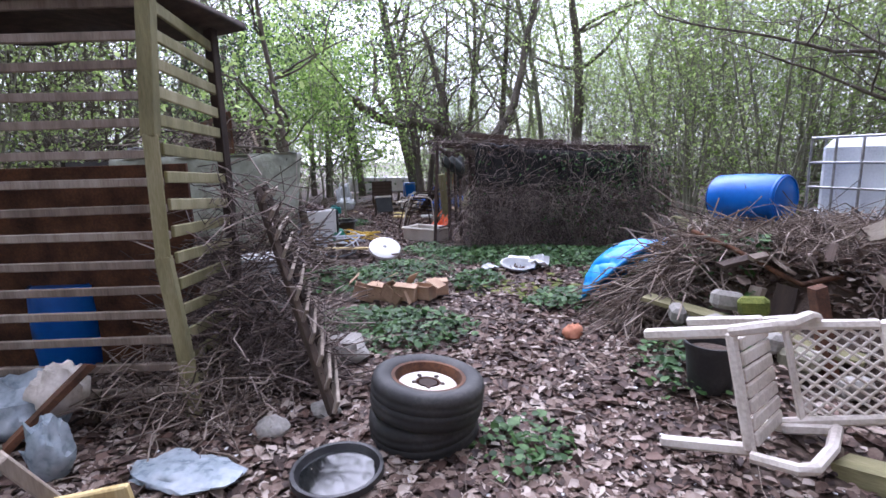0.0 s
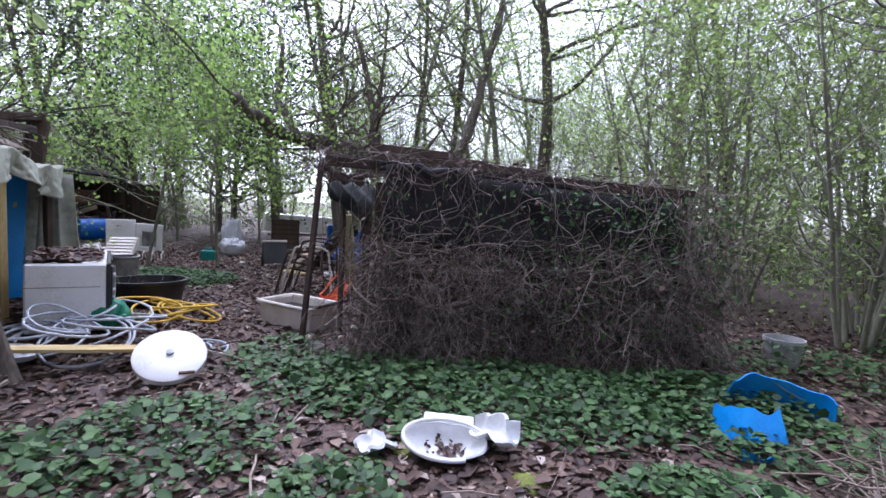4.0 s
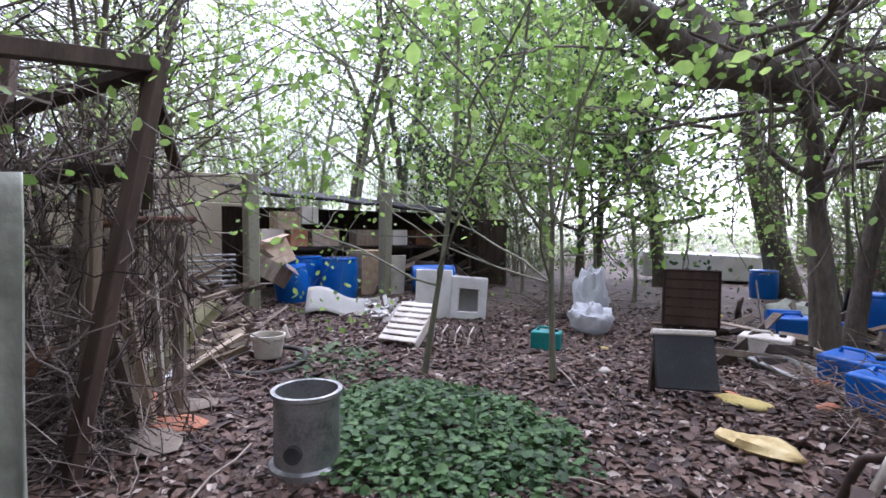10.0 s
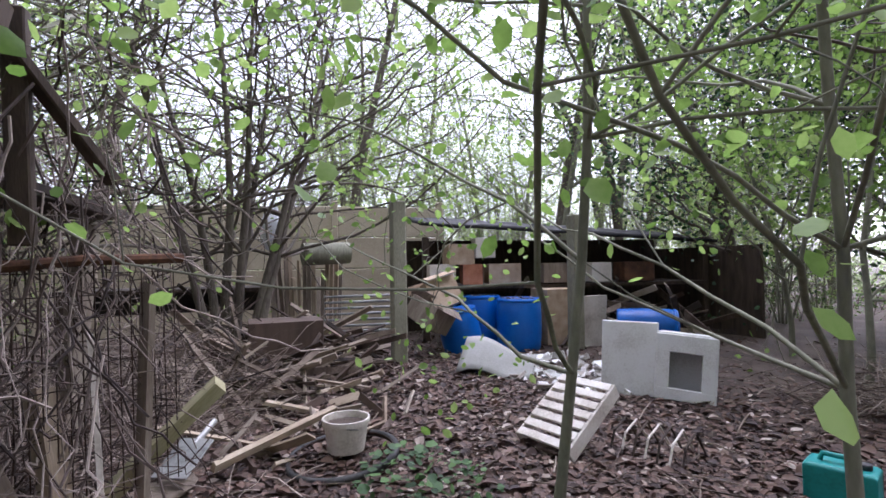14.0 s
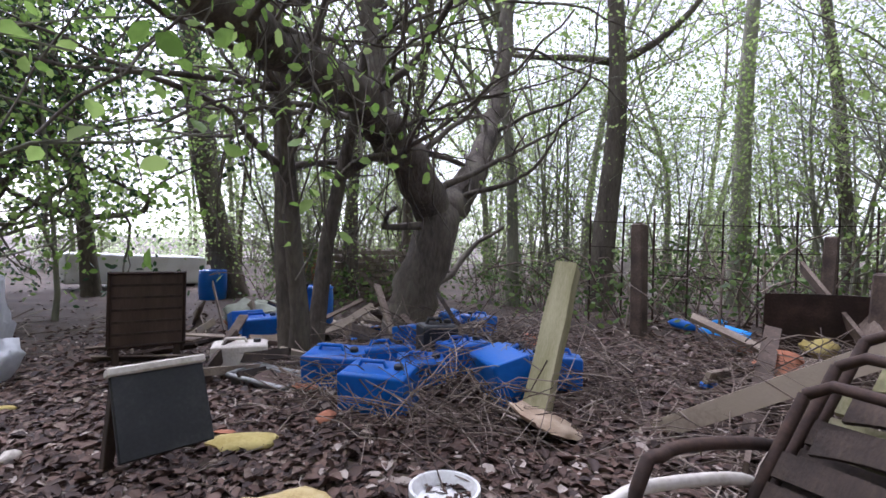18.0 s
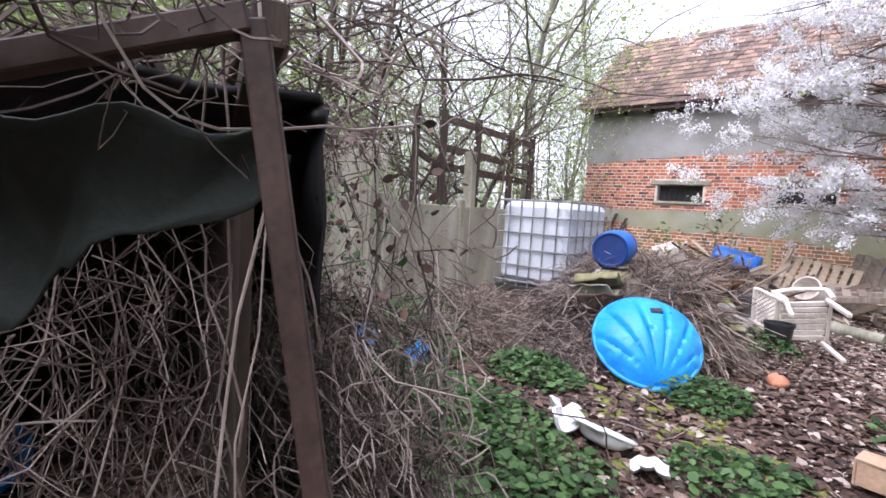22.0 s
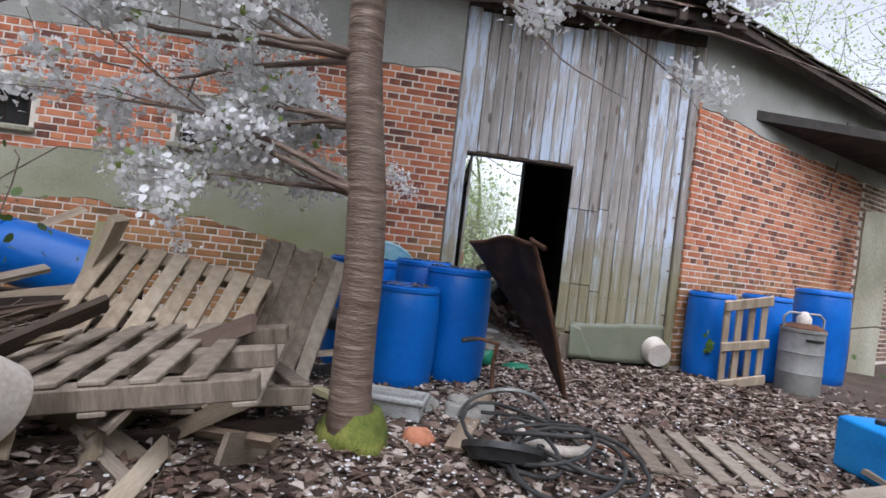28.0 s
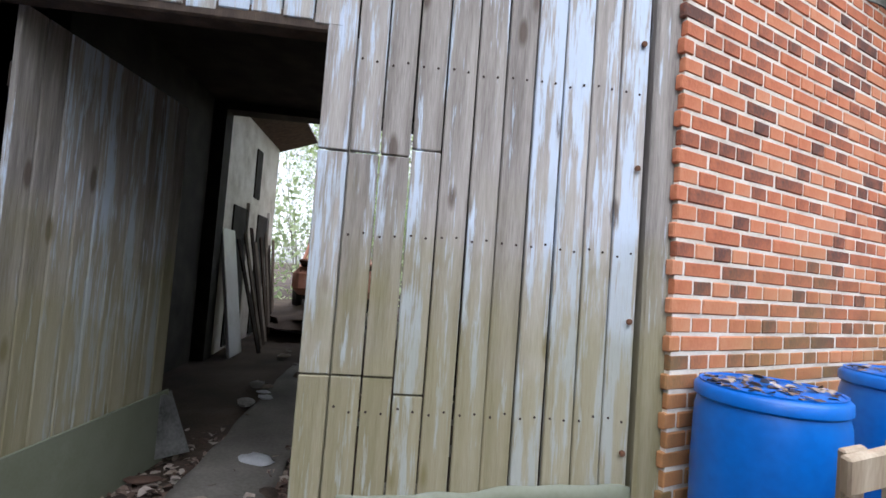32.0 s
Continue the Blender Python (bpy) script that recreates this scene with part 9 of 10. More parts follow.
def leanto():
    s = thing("lean_to", "low black lean-to full of stacked lumber", "shed")
    part("roof", Acc().sheet(lambda u, v: (-11.8 + 1.7 * v, 13.0 + 5.2 * u, 2.05 - 0.25 * v - 0.28 * u + 0.05 * noise.noise(Vector((u * 9, v * 4, 2)))), 24, 8, 0.05), M["felt"], s, "sagging black felt roof", smooth=180)
    part("back_board", Acc().box((-11.85, 15.6, 0.8), (0.05, 5.2, 1.7)), M["wood_dark"], s)
    part("end_board", Acc().box((-10.5, 18.2, 0.7), (2.6, 0.05, 1.5)), M["wood_dark"], s)
    for y in (13.1, 15.6, 18.0):
        part("post", Acc().box((-10.2, y, 0.8), (0.1, 0.1, 1.65), None, 0.008), M["wood_dark"], s)
    part("shelf", Acc().box((-10.6, 15.6, 0.85), (1.2, 4.6, 0.05)), M["wood_dark"], s)


leanto()
for i, (y, z, mt, sx) in enumerate(((13.3, 0.9, "white_plastic", 0.4), (13.8, 0.9, "terracotta", 0.3), (14.3, 0.9, "chipboard", 0.5), (15.2, 0.9, "wood_grey", 0.5), (15.9, 0.9, "white_plastic", 0.35), (16.6, 0.9, "rust", 0.5), (13.6, 1.2, "chipboard", 0.4), (14.0, 1.3, "white_plastic", 0.3))):
    carton(pose(-10.15, y, z, 0, 0, rnd.uniform(-15, 15)), "worn box on the lean-to shelf", (0.4, sx, 0.3), mt, False, "storage_box", "box")
stuff_planks("scrap_lumber", "lumber stacked in the lean-to", -10.2, 16.0, 0.8, 2.0, 80, 112, ("wood_grey", "wood_dark", "wood_pale"), (0.6, 1.6), 0.9, heap="lumber")
stuff_planks("white_litter", "litter of white splinters on the ground", -7.8, 14.2, 1.0, 0.7, 130, 113, ("white_plastic", "wood_pale", "wood_grey"), (0.05, 0.2), 0.04, "white litter", heap="white_chips")

# ---- before the barn ----
for (x, y, r, h, lab) in ((3.32, 0.52, 0.255, 0.74, "short blue drum before the barn door with leaves on top"), (3.12, 0.02, 0.28, 0.9, "tall blue drum beside the barn door"), (3.82, 0.42, 0.28, 0.88, "blue drum heaped with wet leaves"), (3.58, -0.2, 0.27, 0.9, "blue drum against the brick wall"),
                          (1.1, -2.3, 0.24, 0.92, "blue drum beside the barn gate"), (0.5, -2.95, 0.26, 0.95, "blue drum behind a pallet"), (-0.15, -3.55, 0.29, 1.1, "large blue drum at the brick wall")):
    barrel(at(x, y), lab, r, h)
sprig = np.array([(1.1, -2.045, 0.3 + 0.022 * k) for k in range(9)]) + np.random.default_rng(71).normal(0, 0.022, (9, 3)) * (1.6, 0.25, 1.0)
solid("ivy_sprig", leaf_cards(sprig, 0.075, 0.0, 0.3, 0.9, gen=np.random.default_rng(72), nrm=None), M["leaf_sap"], "fresh green sprig growing before the blue drum", "plant")
bs = thing("turquoise_basin", "turquoise enamel bowl leaning on the wall", "basin", pose(3.95, -0.05, 0.68, 55, 0, 33))
part("bowl", Acc().lathe([(0, 0.0), (0.2, 0.02), (0.3, 0.14), (0.34, 0.15), (0.34, 0.17), (0.29, 0.17), (0.19, 0.05), (0, 0.04)], 36), M["turquoise"], bs, smooth=50)
pp = thing("pallet", "narrow pale pallet leaning on the blue drums", "pallet", Matrix.Translation((0.8, -2.03, 0.46)) @ pose(0, 0, 0, 0, 0, 38) @ pose(0, 0, 0, -9, 0, 0) @ pose(0, 0, 0, 0, 9, 0), "pallets")
for k in range(4):
    part("slat", Acc().box((-0.22 + 0.147 * k, 0, 0), (0.072, 0.022, 0.92), None, 0.005), M["wood_pale"], pp)
for k, (z, w) in enumerate(((0.42, 0.1), (-0.02, 0.09), (-0.42, 0.1))):
    part("cross_board", Acc().box((0.0, 0.03, z), (0.56, 0.03, w), Matrix.Rotation(radians((2, -1, 1)[k]), 4, "Y"), 0.006), M["wood_pale"], pp)


def keg(m):
    k = thing("milk_churn", "grey steel drum with a rusty lid and handle", "drum", m)
    part("body", Acc().lathe([(0, 0), (0.235, 0), (0.24, 0.03), (0.24, 0.22), (0.248, 0.225), (0.24, 0.235), (0.24, 0.44), (0.248, 0.445), (0.24, 0.455), (0.24, 0.66), (0.25, 0.67), (0.25, 0.7), (0.2, 0.72), (0, 0.72)], 40), M["galv_dull"], k, smooth=40)
    part("lid", Acc().lathe([(0.24, 0.7), (0.24, 0.715), (0.14, 0.76), (0, 0.765)], 36), M["rust"], k, "rusty domed lid", smooth=50)
    part("handle", Acc().tube([(-0.23, 0, 0.7), (-0.24, 0, 0.82), (-0.18, 0, 0.87), (0.18, 0, 0.87), (0.24, 0, 0.82), (0.23, 0, 0.7)], 0.014, 8), M["galv"], k, smooth=60)
    part("side_grip", Acc().box((0, 0.25, 0.6), (0.2, 0.03, 0.03), None, 0.008), M["black_plastic"], k)
    solid("bottle", Acc().lathe([(0, 0.0), (0.08, 0.0), (0.085, 0.06), (0.05, 0.1), (0.03, 0.13), (0, 0.13)], 20), M["white_plastic"], "small white plastic bottle on the drum lid", "bottle", m @ pose(0, 0, 0.762), smooth=50)


keg(at(0.22, -2.5, 0, 0, 0, 20) @ Matrix.Diagonal((0.84, 0.84, 0.95, 1)))
bucket(pose(1.55, -2.08, 0.17, 78, 0, 30), "white plastic pail lying on its side", 0.16, 0.27, "white_plastic", handle=False, fill="terracotta")
plank((-0.95, -4.9, 0.0), (-1.05, -5.2, 2.3), 0.34, 0.05, "concrete", "tall grey board leaning on the wall", roll=0.5)
st = thing("metal_sheet", "dark rusty metal sheet leaning on the drums", "metal sheet", None)


def sheet_fn(u, v):
    # u from the near to the far edge, v from the tip on the ground to the top
    near_e = Vector((2.24, 0.08, 0.02)).lerp(Vector((2.46, 0.66, 1.15)), v) + Vector((-0.02, 0.02, 0)) * math.sin(math.pi * v)
    f = [Vector((2.28, 0.02, 0.02)), Vector((2.62, -0.14, 0.38)), Vector((3.15, -0.4, 0.66)), Vector((3.74, -0.44, 1.1))]
    i = min(int(v * 3), 2)
    far_e = f[i].lerp(f[i + 1], v * 3 - i)
    bulge = math.sin(math.pi * u) * v
    return near_e.lerp(far_e, u * 0.55) + Vector((-0.02, -0.02, 0.04)) * bulge + Vector((-0.1, -0.05, 0)) + Vector((0, 0, 0.012 * math.sin(u * 9 + v * 4)))


part("sheet", Acc().sheet(sheet_fn, 18, 18, 0.006), M["rust_dark"], st, smooth=180)
part("folded_edge", Acc().tube([sheet_fn(u / 12, 1.0) for u in range(13)], 0.016, 8), M["rust"], st)
part("side_edge", Acc().tube([sheet_fn(0.0, v / 10) for v in range(11)], 0.018, 8), M["rust"], st, "rusty angle iron along the sheet")
part("edge_stub", Acc().tube([(2.27, 0.65, 1.12), (2.36, 0.62, 1.16), (2.41, 0.51, 1.18)], 0.016, 8), M["rust"], st)
tyre("tyre", "old tyre half buried behind the drums", pose(3.72, 0.98, 0.24, 72, 0, 40), 0.3, 0.18)
trough(at(2.95, 1.3, 0, 0, 0, 18), "grey plastic window box lying empty", (0.42, 0.14, 0.12), "grey_plastic")
for (x, y, k) in ((2.62, 1.5, 1), (2.5, 1.0, 2), (2.7, 0.75, 3), (2.85, 1.0, 4)):
    crumple("broken_brick", "broken brick in the rubble", at(x, y, -0.02), (0.1, 0.07, 0.1), "terracotta" if k == 1 else "stone", "brick", 80 + k, 12)
hose("cable_tangle", "black cables and bicycle parts in a tangle", 1.95, 1.35, 0.26, 7, "rubber", 0.011, 0.08, 0.01, 86, 0.06)
hose("white_pipe", "curved white plastic pipe", 2.02, 0.95, 0.17, 0.5, "white_plastic", 0.03, 0.0, 0.02, 87)
b = bucket(at(2.15, 1.5, 0.04, 25, 10, 0), "black round tub lid tilted on the cables", 0.2, 0.08, "black_plastic", "tub", "tub", False)
bike = thing("spoked_wheel", "rusty bicycle wheel and handlebar in the rubbish", "bicycle part", at(2.35, 0.9, 0.02, 60, 0, 30))
part("wheel_rim", Acc().tube([(0.28 * math.cos(t), 0.28 * math.sin(t), 0) for t in np.linspace(0, 6.283, 33)], 0.012, 6, False), M["galv"], bike)
for i in range(12):
    part("spoke", Acc().tube([(0, 0, 0), (0.28 * math.cos(i * 0.5236), 0.28 * math.sin(i * 0.5236), 0)], 0.002, 4), M["galv"], bike)
hb = thing("bicycle_remains", "rusty handlebar standing up from the leaves", "handlebar", at(2.55, 0.55))
part("stem", Acc().tube([(0, 0, 0), (0.02, 0, 0.3), (0.0, 0.0, 0.42)], 0.014, 8), M["rust"], hb)
part("bar", Acc().tube([(-0.02, 0.0, 0.42), (0.12, 0.04, 0.44), (0.2, 0.1, 0.42)], 0.012, 8), M["rust"], hb)
part("grip", Acc().tube([(0.14, 0.05, 0.44), (0.22, 0.12, 0.42)], 0.018, 8), M["black_plastic"], hb)
crumple("green_scrap", "piece of ribbed green plastic by the door post", at(2.72, -0.62, 0.0, 0, 0, 30), (0.13, 0.07, 0.07), "green_plastic", "plastic", 68, 14)
crumple("green_scrap", "bent green plastic sheet behind the metal sheet", at(2.98, -0.5, 0.0, 0, 0, 70), (0.1, 0.05, 0.16), "green_plastic", "plastic", 69, 14)
plank(on(2.41, 1.5, 0.03), on(2.6, 0.55, 0.06), 0.11, 0.03, "wood_pale", "split yellowish plank on the rubbish")
plank(on(3.4, 1.4, 0.05), on(2.86, 1.52, 0.04), 0.07, 0.03, "wood_green", "short pale batten on the leaves")
plank(on(3.62, 1.3, 0.2), on(3.5, 0.86, 0.24), 0.07, 0.03, "wood_pale", "broken batten leaning on the tyre")
solid("iron_rod", Acc().tube([on(2.27, 0.99, 0.05), on(1.95, 0.9, 0.04), on(1.6, 0.85, 0.03)], 0.012, 6), M["rust"], "rusty iron rod lying on the leaves", "rod", smooth=60)
for (x, y, k) in ((2.62, 1.02, 1), (2.5, 0.86, 2), (2.78, 1.1, 3)):
    solid("paving_block", Acc().box((0, 0, 0.05), (0.14, 0.11, 0.09), None, 0.012), M["render"], "broken grey paving block in the leaves", "block", at(x, y, -0.01, 8 * k, -6, 30 * k))
plank(on(0.16, 0.2, 0.02), on(-0.1, -0.35, 0.04), 0.1, 0.025, "wood_pale", "short pale plank on the leaves")
pallet(at(1.2, 0.55, -0.06, 0, 0, 20), "old pallet sunk in the leaves", 0.9, 0.7, 6, "wood_grey")
jerrycan(at(0.22, 0.2, 0.02, 0, 0, 25), "bright blue plastic canister lying on planks", (0.56, 0.36, 0.32), "blue_pool")
for (x, y, k) in ((-0.75, -0.9, 1), (-0.4, -1.2, 2), (-1.0, -1.3, 3)):
    jerrycan(at(x, y, 0.05 * k, 20 * k, 0, 50 * k), "dark blue canister in a tangle of pipes", (0.36, 0.25, 0.24), "blue")
hose("black_pipe", "black plastic pipe in a loose tangle", -0.7, -0.6, 0.4, 5, "rubber", 0.02, 0.1, 0.02, 88, 0.2)
stuff_planks("board", "rotten board in the leaves", -0.3, 0.6, 0.7, 0.4, 10, 114, ("wood_dark", "wood_grey"), (0.5, 1.1), 0.05)
fp = thing("slatted_gate", "leaning yellow-green slatted gate by the shed", "gate", Matrix.Translation((0.12, 0.45, 0)))
for i in range(7):
    z = 0.1 + i * 0.085
    part("board", Acc().beam((0.46 - 0.02 * i, 2.95 - 0.04 * i, z), (-0.2 - 0.02 * i, 2.75 - 0.04 * i, z - 0.12), 0.02, 0.075, 0.004), M["wood_green"] if i % 3 else M["wood_yellow"], fp)
part("stile", Acc().beam((0.25, 3.0, -0.05), (0.12, 2.6, 0.75), 0.05, 0.03), M["wood_grey"], fp)
part("stile", Acc().beam((-0.1, 2.9, -0.05), (-0.2, 2.5, 0.7), 0.05, 0.03), M["wood_grey"], fp)
solid("iron_stake", Acc().tube([(0.02, 2.2, -0.1), (0.02, 2.2, 1.85), (0.05, 2.2, 1.93), (0.1, 2.2, 1.9)], 0.014, 8), M["rust"], "thin rusty iron stake with a hooked top", "stake", smooth=60)
crumple("net_scrap", "scrap of teal netting on the leaves", at(1.32, 3.4, 0.0), (0.14, 0.09, 0.04), "teal", "net", 67, 20)

# lumber heap along the wall
pallet(Matrix.Translation((4.1, 1.95, 0.45)) @ pose(0, 0, 0, 52, 8, 205), "broken pale pallet leaning on the heap", 1.0, 0.75, 8, "wood_pale")
pallet(at(3.5, 2.45, 0.22, -4, 8, 35), "grey pallet lying on the heap", 1.1, 0.85, 7, "wood_grey", 1)
pallet(at(3.65, 2.2, 0.06, 3, -3, 60), "pallet at the bottom of the heap", 1.1, 0.9, 7, "wood_grey")
pallet(Matrix.Translation((3.75, 1.35, 0.45)) @ pose(0, 0, 0, 76, 12, 212) @ pose(0, 0, 0, 0, 0, 0), "upright piece of slatted fence", 0.55, 0.95, 6, "wood_grey", name="fence_piece")
bucket(pose(3.3, 3.05, 0.4, 62, 0, 190), "grey-white bucket lying on the pallets", 0.16, 0.28, "white_plastic")
barrel(BARN @ pose(4.15, 0.95, 0.5, 0, 78, 0), "blue drum lying on the lumber heap", 0.25, 0.8, leaves=False)
ch = garden_chair(BARN @ pose(5.6, 0.9, 0.55, 100, 20, 30), "white plastic chair thrown on the heap")
plank((4.75, 2.2, 0.1), (4.45, 2.05, 1.0), 0.12, 0.05, "wood_pale", "split weathered timber sticking up")
plank((5.0, 2.9, 0.25), (4.0, 2.05, 0.35), 0.06, 0.05, "wood_pale", "long pale timber on the heap")
plank((2.7, 4.15, 0.05), (4.1, 2.9, 0.42), 0.05, 0.05, "wood_grey", "long grey pole beside the fallen chair")
plank((2.5, 4.6, 0.02), (3.4, 3.7, 0.3), 0.14, 0.12, "wood_green", "thick mossy beam beside the fallen chair")
solid("log", Acc().tube([(2.35, 3.2, 0.07), (2.75, 3.3, 0.09), (3.1, 3.15, 0.1)], [0.07, 0.08, 0.065], 14), M["bark_green"], "mossy log on the ground", "log", smooth=60)
stuff_planks("board", "broken timber on the lumber heap", 5.0, 2.7, 1.7, 1.0, 75, 116, ("wood_pale", "wood_grey", "wood_dark", "wood_brown"), (0.3, 1.3), 0.3)
stuff_planks("board", "dark rotten timber between mound and barn", 4.3, 4.0, 1.3, 1.1, 60, 131, ("wood_dark", "wood_brown", "wood_dark", "wood_grey"), (0.3, 1.1), 0.28)
plank((4.95, 1.95, 0.15), (5.1, 1.75, 0.95), 0.09, 0.07, "wood_green", "weathered post standing in the lumber heap")
plank((5.6, 4.2, 0.3), (5.5, 3.9, 0.8), 0.05, 0.03, "wood_pale", "pale lath sticking up from the heap")
for (x, y, r, k) in ((5.75, 4.15, 0.3, 1), (3.55, 5.45, 0.17, 2)):
    dd = thing("enamel_bowl", "dented pale enamel bowl on the heap", "bowl", at(x, y, 0.12, 38, 10, 30 + 60 * k), "bowls on the heap")
    part("bowl", Acc().lathe([(0, 0.0), (r * 0.6, 0.01), (r * 0.9, r * 0.3), (r, r * 0.32), (r, r * 0.36), (r * 0.86, r * 0.34), (r * 0.56, 0.04), (0, 0.03)], 32), M["white_enamel"], dd, smooth=50)
    part("rim", Acc().tube([(r * math.cos(t), r * math.sin(t), r * 0.34) for t in np.linspace(0, 6.283, 33)], 0.008, 6, False), M["rust_dark"], dd)
stuff_planks("board", "short board on the pallet heap", 3.6, 2.3, 0.7, 0.5, 28, 117, ("wood_pale", "wood_grey"), (0.2, 0.6), 0.3)
brush("brush_heap", "dead stalks on the lumber heap", 4.9, 3.6, 1.4, 1.0, 0.35, 900, 118)
for (x, y, sx, mt, k) in ((6.0, 4.6, 0.22, "bag", 1), (5.6, 3.6, 0.16, "bag", 2), (5.3, 3.0, 0.12, "blue_dark", 3), (4.7, 2.9, 0.08, "rope", 4), (6.6, 3.4, 0.25, "chipboard", 5)):
    crumple("rubbish_bag", "crumpled plastic rubbish on the heap", at(x, y, 0.05), (sx * 1.3, sx, sx), mt, "rubbish", 90 + k, 16)


def rusty_barrow():
    w = thing("wheelbarrow", "rusty wheelbarrow full of rubble and twigs", "wheelbarrow", at(3.75, 4.55, 0, 0, 0, 210))
    part("tray", Acc().sheet(lambda u, v: (-0.45 + 0.9 * u, (v - 0.5) * 0.62 * (1 + 0.1 * u), 0.5 - 0.26 * math.sin(math.pi * u) ** 0.5 * (1 - abs(2 * v - 1) ** 3)), 12, 12, 0.008), M["rust"], w, smooth=60)
    part("tray_rim", Acc().tube([(-0.45, -0.31, 0.5), (0.45, -0.34, 0.5), (0.45, 0.34, 0.5), (-0.45, 0.31, 0.5), (-0.45, -0.31, 0.5)], 0.018, 8, False), M["rust"], w)
    for sy in (-1, 1):
        part("handle", Acc().tube([(0.55, sy * 0.08, 0.2), (0.0, sy * 0.25, 0.25), (-0.5, sy * 0.28, 0.4), (-0.95, sy * 0.29, 0.5)], 0.018, 8), M["rust"], w, smooth=60)
        part("leg", Acc().tube([(-0.35, sy * 0.27, 0.35), (-0.4, sy * 0.3, 0.0), (-0.2, sy * 0.28, 0.3)], 0.015, 8), M["rust"], w, smooth=60)
    part("wheel", Acc().lathe([(0.06, -0.03), (0.17, -0.045), (0.2, 0), (0.17, 0.045), (0.06, 0.03)], 24, pose(0.62, 0, 0.2, 90, 0, 0)), M["rubber"], w, smooth=50)
    part("rubble", Acc().lathe([(0.36, 0.42), (0.25, 0.54), (0, 0.58)], 18, None, 1.1, 0.7, wob=0.08), M["litter_dark"], w)


rusty_barrow()
mx = thing("cement_mixer", "rusty cement mixer in the corner of the walls", "cement mixer", at(7.6, 4.1, 0, 0, 0, 200))
part("bowl", Acc().lathe([(0.1, 0), (0.24, 0.08), (0.3, 0.25), (0.26, 0.45), (0.16, 0.6), (0.14, 0.6), (0.22, 0.44), (0.25, 0.25), (0.0, 0.05)], 28, pose(0, 0, 0.55, 50, 0, 0)), M["rust"], mx, smooth=40)
part("gear_ring", Acc().tube([(0.3 * math.cos(t), 0.3 * math.sin(t) * 0.64 - 0.19, 0.72 + 0.3 * math.sin(t) * 0.76) for t in np.linspace(0, 6.283, 25)], 0.02, 6, False), M["rust"], mx)
for sx in (-1, 1):
    part("stand", Acc().beam((sx * 0.3, -0.3, 0), (sx * 0.25, 0, 0.8), 0.05, 0.05), M["rust"], mx)
    part("stand", Acc().beam((sx * 0.3, 0.3, 0), (sx * 0.25, 0, 0.8), 0.05, 0.05), M["rust"], mx)
for k in range(5):
    plank(BARN @ Vector((7.4 + 0.15 * k, 0.5, 0.1)), BARN @ Vector((7.0 + 0.25 * k, 0.1, 1.3 + 0.1 * (k % 2))), 0.09, 0.03, "wood_dark", "dark board leaning on the barn wall")

# ---- beyond the barn passage ----
def far_shed():
    s = thing("whitewashed_shed", "old whitewashed plank shed behind the barn", "shed", BARN)
    part("wall", Acc().box((1.92, -5.95, 1.6), (0.12, 2.9, 3.3)), M["white_plastic"], s, "flaking whitewashed boards")
    part("roof", Acc().box((1.75, -6.0, 3.35), (1.1, 3.1, 0.1), Matrix.Rotation(radians(20), 4, "Y")), M["wood_dark"], s)
    # flat near-black panels on the wall stand for the shaded openings
    for y in (-5.35, -6.6):
        part("door_opening", Acc().box((1.85, y, 1.0), (0.02, 0.6, 1.9)), M["dark"], s, "near-black panel for the shade in the doorway")
        part("door_frame", Acc().box((1.84, y - 0.35, 1.0), (0.06, 0.09, 2.1), None, 0.008), M["white_plastic"], s)
    part("window_opening", Acc().box((1.85, -6.1, 2.55), (0.02, 0.3, 0.75)), M["dark"], s, "narrow near-black panel for the shade in the loft opening")
    part("loose_door", Acc().box((1.7, -4.75, 0.8), (0.04, 0.5, 1.6), Matrix.Rotation(radians(8), 4, "Y"), 0.006), M["white_enamel"], s, "white door leaning on the shed")
    for k in range(8):
        part("leaning_pole", Acc().beam((1.35 + 0.05 * k, -5.0 - 0.33 * k, 0), (1.83, -5.3 - 0.3 * k, 1.5 + 0.1 * (k % 3)), 0.05, 0.03), M["wood_grey"] if k % 2 else M["wood_dark"], s)


far_shed()
car = thing("car_wreck", "burnt red car wreck beyond the barn", "car", BARN @ pose(0.75, -8.4, 0.42, 0, 0, 5))
part("body", Acc().box((0, 0, 0.5), (1.5, 2.6, 0.5), None, 0.12), M["car_red"], car, "rusted red body")
part("roof", Acc().box((0, -0.3, 1.2), (1.15, 1.1, 0.06), None, 0.025), M["car_red"], car)
for sx in (-1, 1):
    for sy in (0.35, -0.9):
        part("pillar", Acc().beam((sx * 0.68, sy + 0.1, 0.72), (sx * 0.55, sy - 0.1, 1.2), 0.05, 0.05), M["car_red"], car)
        wh = part("wheel", Acc().lathe([(0.18, -0.08), (0.27, -0.08), (0.29, 0), (0.27, 0.08), (0.18, 0.08)], 20, pose(sx * 0.7, sy, 0.27, 0, 90, 0)), M["rubber"], car)
        part("rim", Acc().lathe([(0, -0.085), (0.17, -0.085), (0.17, 0.085), (0, 0.085)], 16, pose(sx * 0.7, sy, 0.27, 0, 90, 0)), M["rust"], wh)
part("bonnet", Acc().box((0, 0.95, 0.8), (1.3, 0.8, 0.06), Matrix.Rotation(radians(8), 4, "X"), 0.025), M["rust"], car)
crumple("rubbish_sack", "black rubbish sacks in the passage", BARN @ pose(0.0, -3.6, 0), (0.5, 0.55, 0.6), "black_plastic", "rubbish", 99, 22)
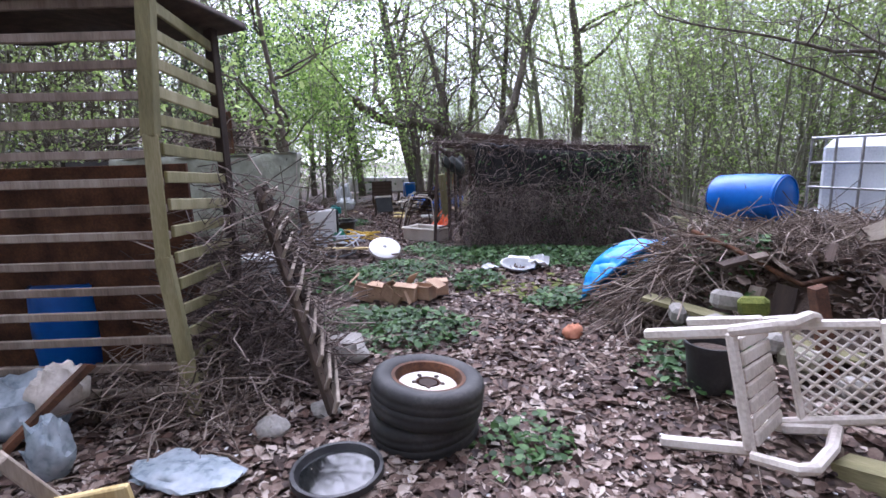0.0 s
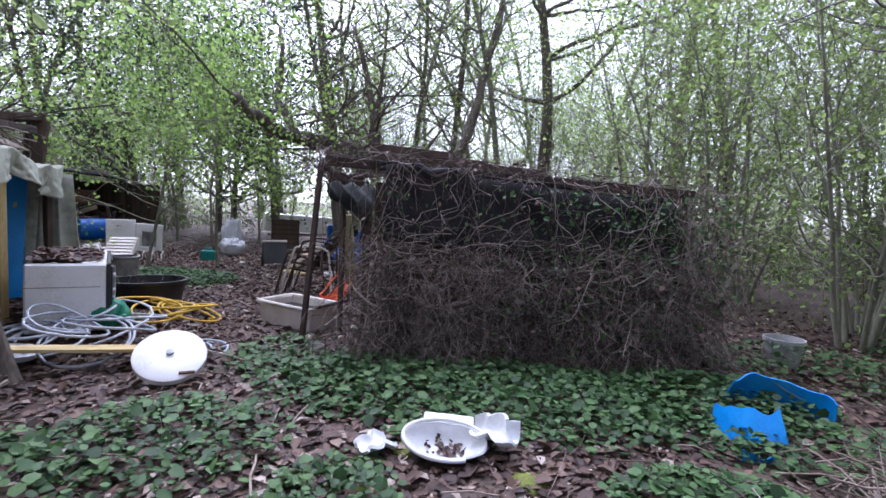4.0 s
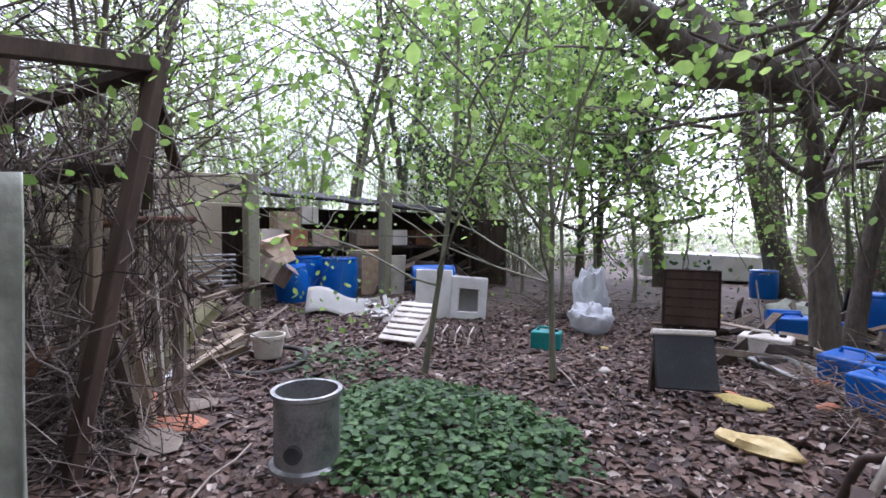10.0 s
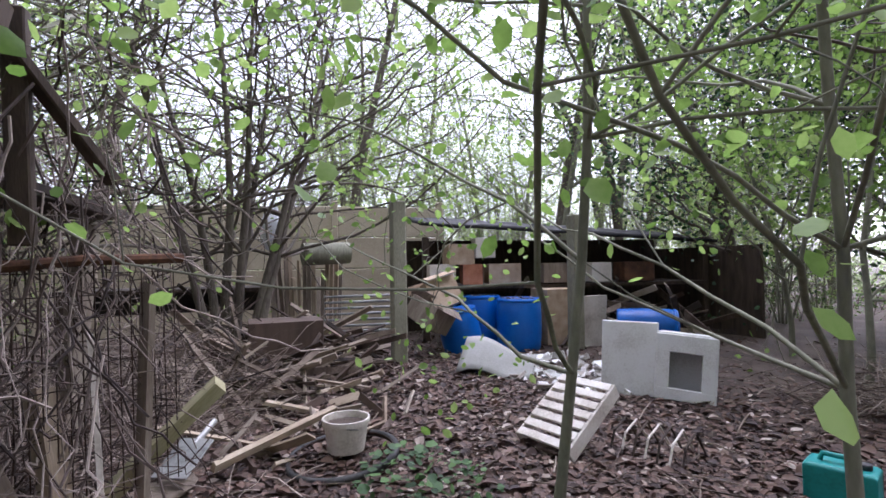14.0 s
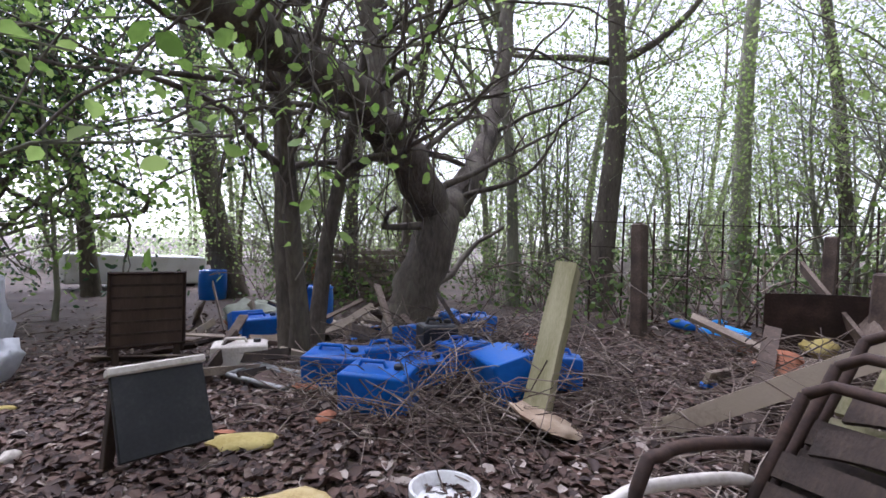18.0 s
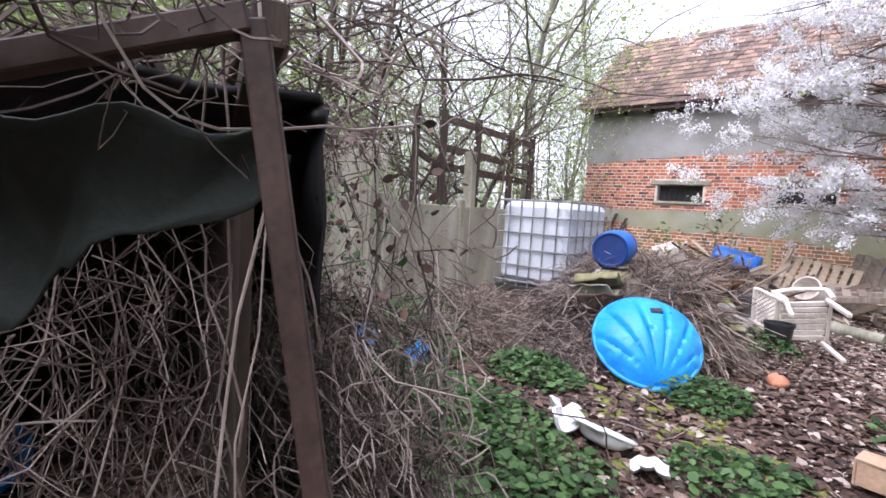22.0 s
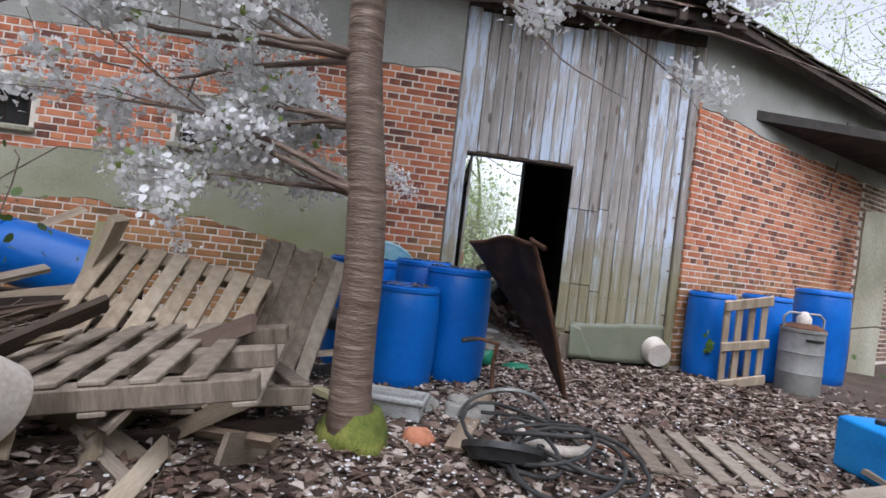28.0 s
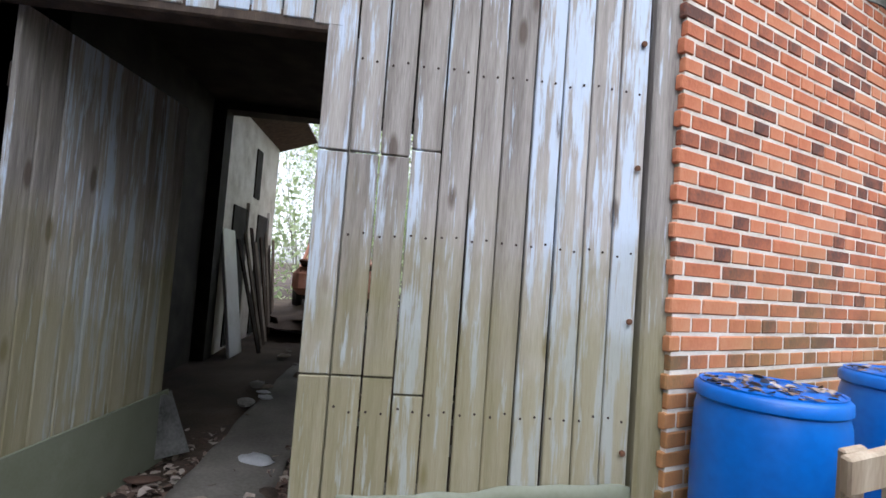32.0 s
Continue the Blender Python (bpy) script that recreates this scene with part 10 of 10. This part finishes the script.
carton(BARN @ pose(-0.35, -2.3, 0.0, 0, 0, 12), "brown wooden cupboard in the passage", (0.45, 0.5, 0.62), "wood_brown", False, "cupboard", "cupboard")
bb = thing("plastic_crate", "black slatted crate tipped in the passage", "crate", BARN @ pose(-0.15, -4.0, 0.95, 20, 60, 20))
for i in range(8):
    part("slat", Acc().box((0, -0.3 + i * 0.085, 0), (0.6, 0.04, 0.03), None, 0.006), M["black_plastic"], bb)
carton(BARN @ pose(-0.15, -5.2, 0.42, 20, 20, 30), "white box on the rubbish heap", (0.4, 0.35, 0.3), "white_plastic", True)
crumple("rubble", "low mound of rubble under the car wreck", BARN @ pose(0.75, -8.4, -0.05), (1.5, 2.2, 0.56), "soil", "rubble", 97, 26)
solid("loose_cable", Acc().tube(bent((-3.45, 0.03, 3.6), (-3.1, 0.035, 2.45), 0.05, 0.04, 8), 0.008, 6), M["rubber"], "black cable hanging down the brick wing", "cable", WING, smooth=180)
crumple("rubble", "rubble heap behind the barn", BARN @ pose(-0.15, -5.3, 0), (0.8, 0.6, 0.55), "stone", "rubble", 98, 22)
for k in range(26):
    q = BARN @ Vector((rnd.uniform(-0.9, 0.15), rnd.uniform(-4.2, -0.4), 0.02))
    crumple("litter", "small piece of rubbish on the passage floor", pose(q.x, q.y, 0.02, 0, 0, rnd.uniform(0, 360)), (rnd.uniform(0.05, 0.14), 0.06, rnd.uniform(0.03, 0.09)), rnd.choice(("litter_dark", "stone", "bag", "terracotta", "black_plastic")), "rubbish", 120 + k, 10)

# small coloured rubbish behind the gate and under the old tree
gs = random.Random(140)
for k in range(70):
    if k < 40:
        x, y = gs.uniform(-0.3, 3.2), gs.uniform(11.6, 16.2)
    else:
        x, y = gs.uniform(-4.6, -0.6), gs.uniform(13.6, 18.5)
    w = gs.uniform(0.05, 0.15)
    nm, mt = gs.choice((("plastic_scrap", "blue_pool"), ("plastic_scrap", "white_plastic"), ("clay_shard", "terracotta"), ("clay_shard", "terracotta"), ("foam_scrap", "rope"), ("plastic_scrap", "bag"), ("board_scrap", "chipboard"), ("plastic_scrap", "blue")))
    crumple(nm, "small weathered %s lying in the dead leaves" % nm.replace("_", " "), at(x, y, 0.01, gs.uniform(-15, 15), gs.uniform(-15, 15), gs.uniform(0, 360)), (w, w * gs.uniform(0.4, 0.9), w * gs.uniform(0.4, 1.1)), mt, "rubbish", 200 + k, 12)

tb = thing("blue_tub", "bright blue oval tub half buried behind the gate", "tub", at(0.95, 11.12, -0.06, 14, -8, 30) @ Matrix.Scale(0.85, 4))
part("shell", Acc().lathe([(0, 0.0), (0.24, 0.0), (0.27, 0.03), (0.33, 0.24), (0.37, 0.25), (0.37, 0.28), (0.31, 0.28), (0.25, 0.04), (0, 0.03)], 40, None, 1.2, 0.75), M["blue_pool"], tb, smooth=45)
part("leaf_fill", Acc().lathe([(0.29, 0.15), (0.15, 0.18), (0, 0.17)], 24, None, 1.2, 0.75, 0.05), M["litter_dark"], tb, "wet leaves in the tub")
for (x, y, rz, mt) in ((0.45, 12.75, 15, "terracotta"), (0.82, 12.1, 40, "terracotta"), (1.35, 11.85, 10, "yellow"), (1.5, 13.4, 70, "terracotta"), (2.2, 13.2, 20, "yellow")):
    carton(at(x, y, 0.03, 6, -8, rz), "small box dumped behind the mesh gate", (0.2, 0.17, 0.24), mt, False, "small_box", "box")
for (x, y, L, rz) in ((1.46, 14.25, 0.5, 10), (1.95, 13.74, 0.55, -20), (0.7, 14.9, 0.4, 40)):
    solid("blue_strip", Acc().sheet(lambda u, v: (L * (u - 0.5), 0.2 * (v - 0.5), 0.06 + 0.05 * math.sin(u * 7) + 0.04 * v), 14, 4, 0.008), M["blue_pool"], "bright blue plastic strip across the rubbish", "plastic", at(x, y, 0.08, 0, 0, rz), smooth=180)

trough(at(-2.98, 15.1, 0, 3, 2, -35), "shallow grey enamel tray full of leaves", (0.52, 0.26, 0.07), "galv", "litter_dark", "enamel_tray")
for k in range(46):
    q = BARN @ Vector((gs.uniform(-0.95, 1.0), gs.uniform(-5.5, -0.3), 0.0))
    w = gs.uniform(0.04, 0.13)
    crumple("litter", "small piece of rubbish on the passage floor", pose(q.x, q.y, 0.03, 0, 0, gs.uniform(0, 360)), (w, w * 0.6, w * gs.uniform(0.2, 0.6)), gs.choice(("litter_dark", "stone", "wood_grey", "wood_dark", "bag", "rust")), "rubbish", 300 + k, 10)
stuff_planks("scrap_lumber", "boards and laths heaped in the barn passage", (BARN @ Vector((-0.5, -3.0, 0))).x, (BARN @ Vector((-0.5, -3.0, 0))).y, 0.5, 0.9, 40, 141, h=0.5, Lr=(0.3, 1.0), heap="lumber")
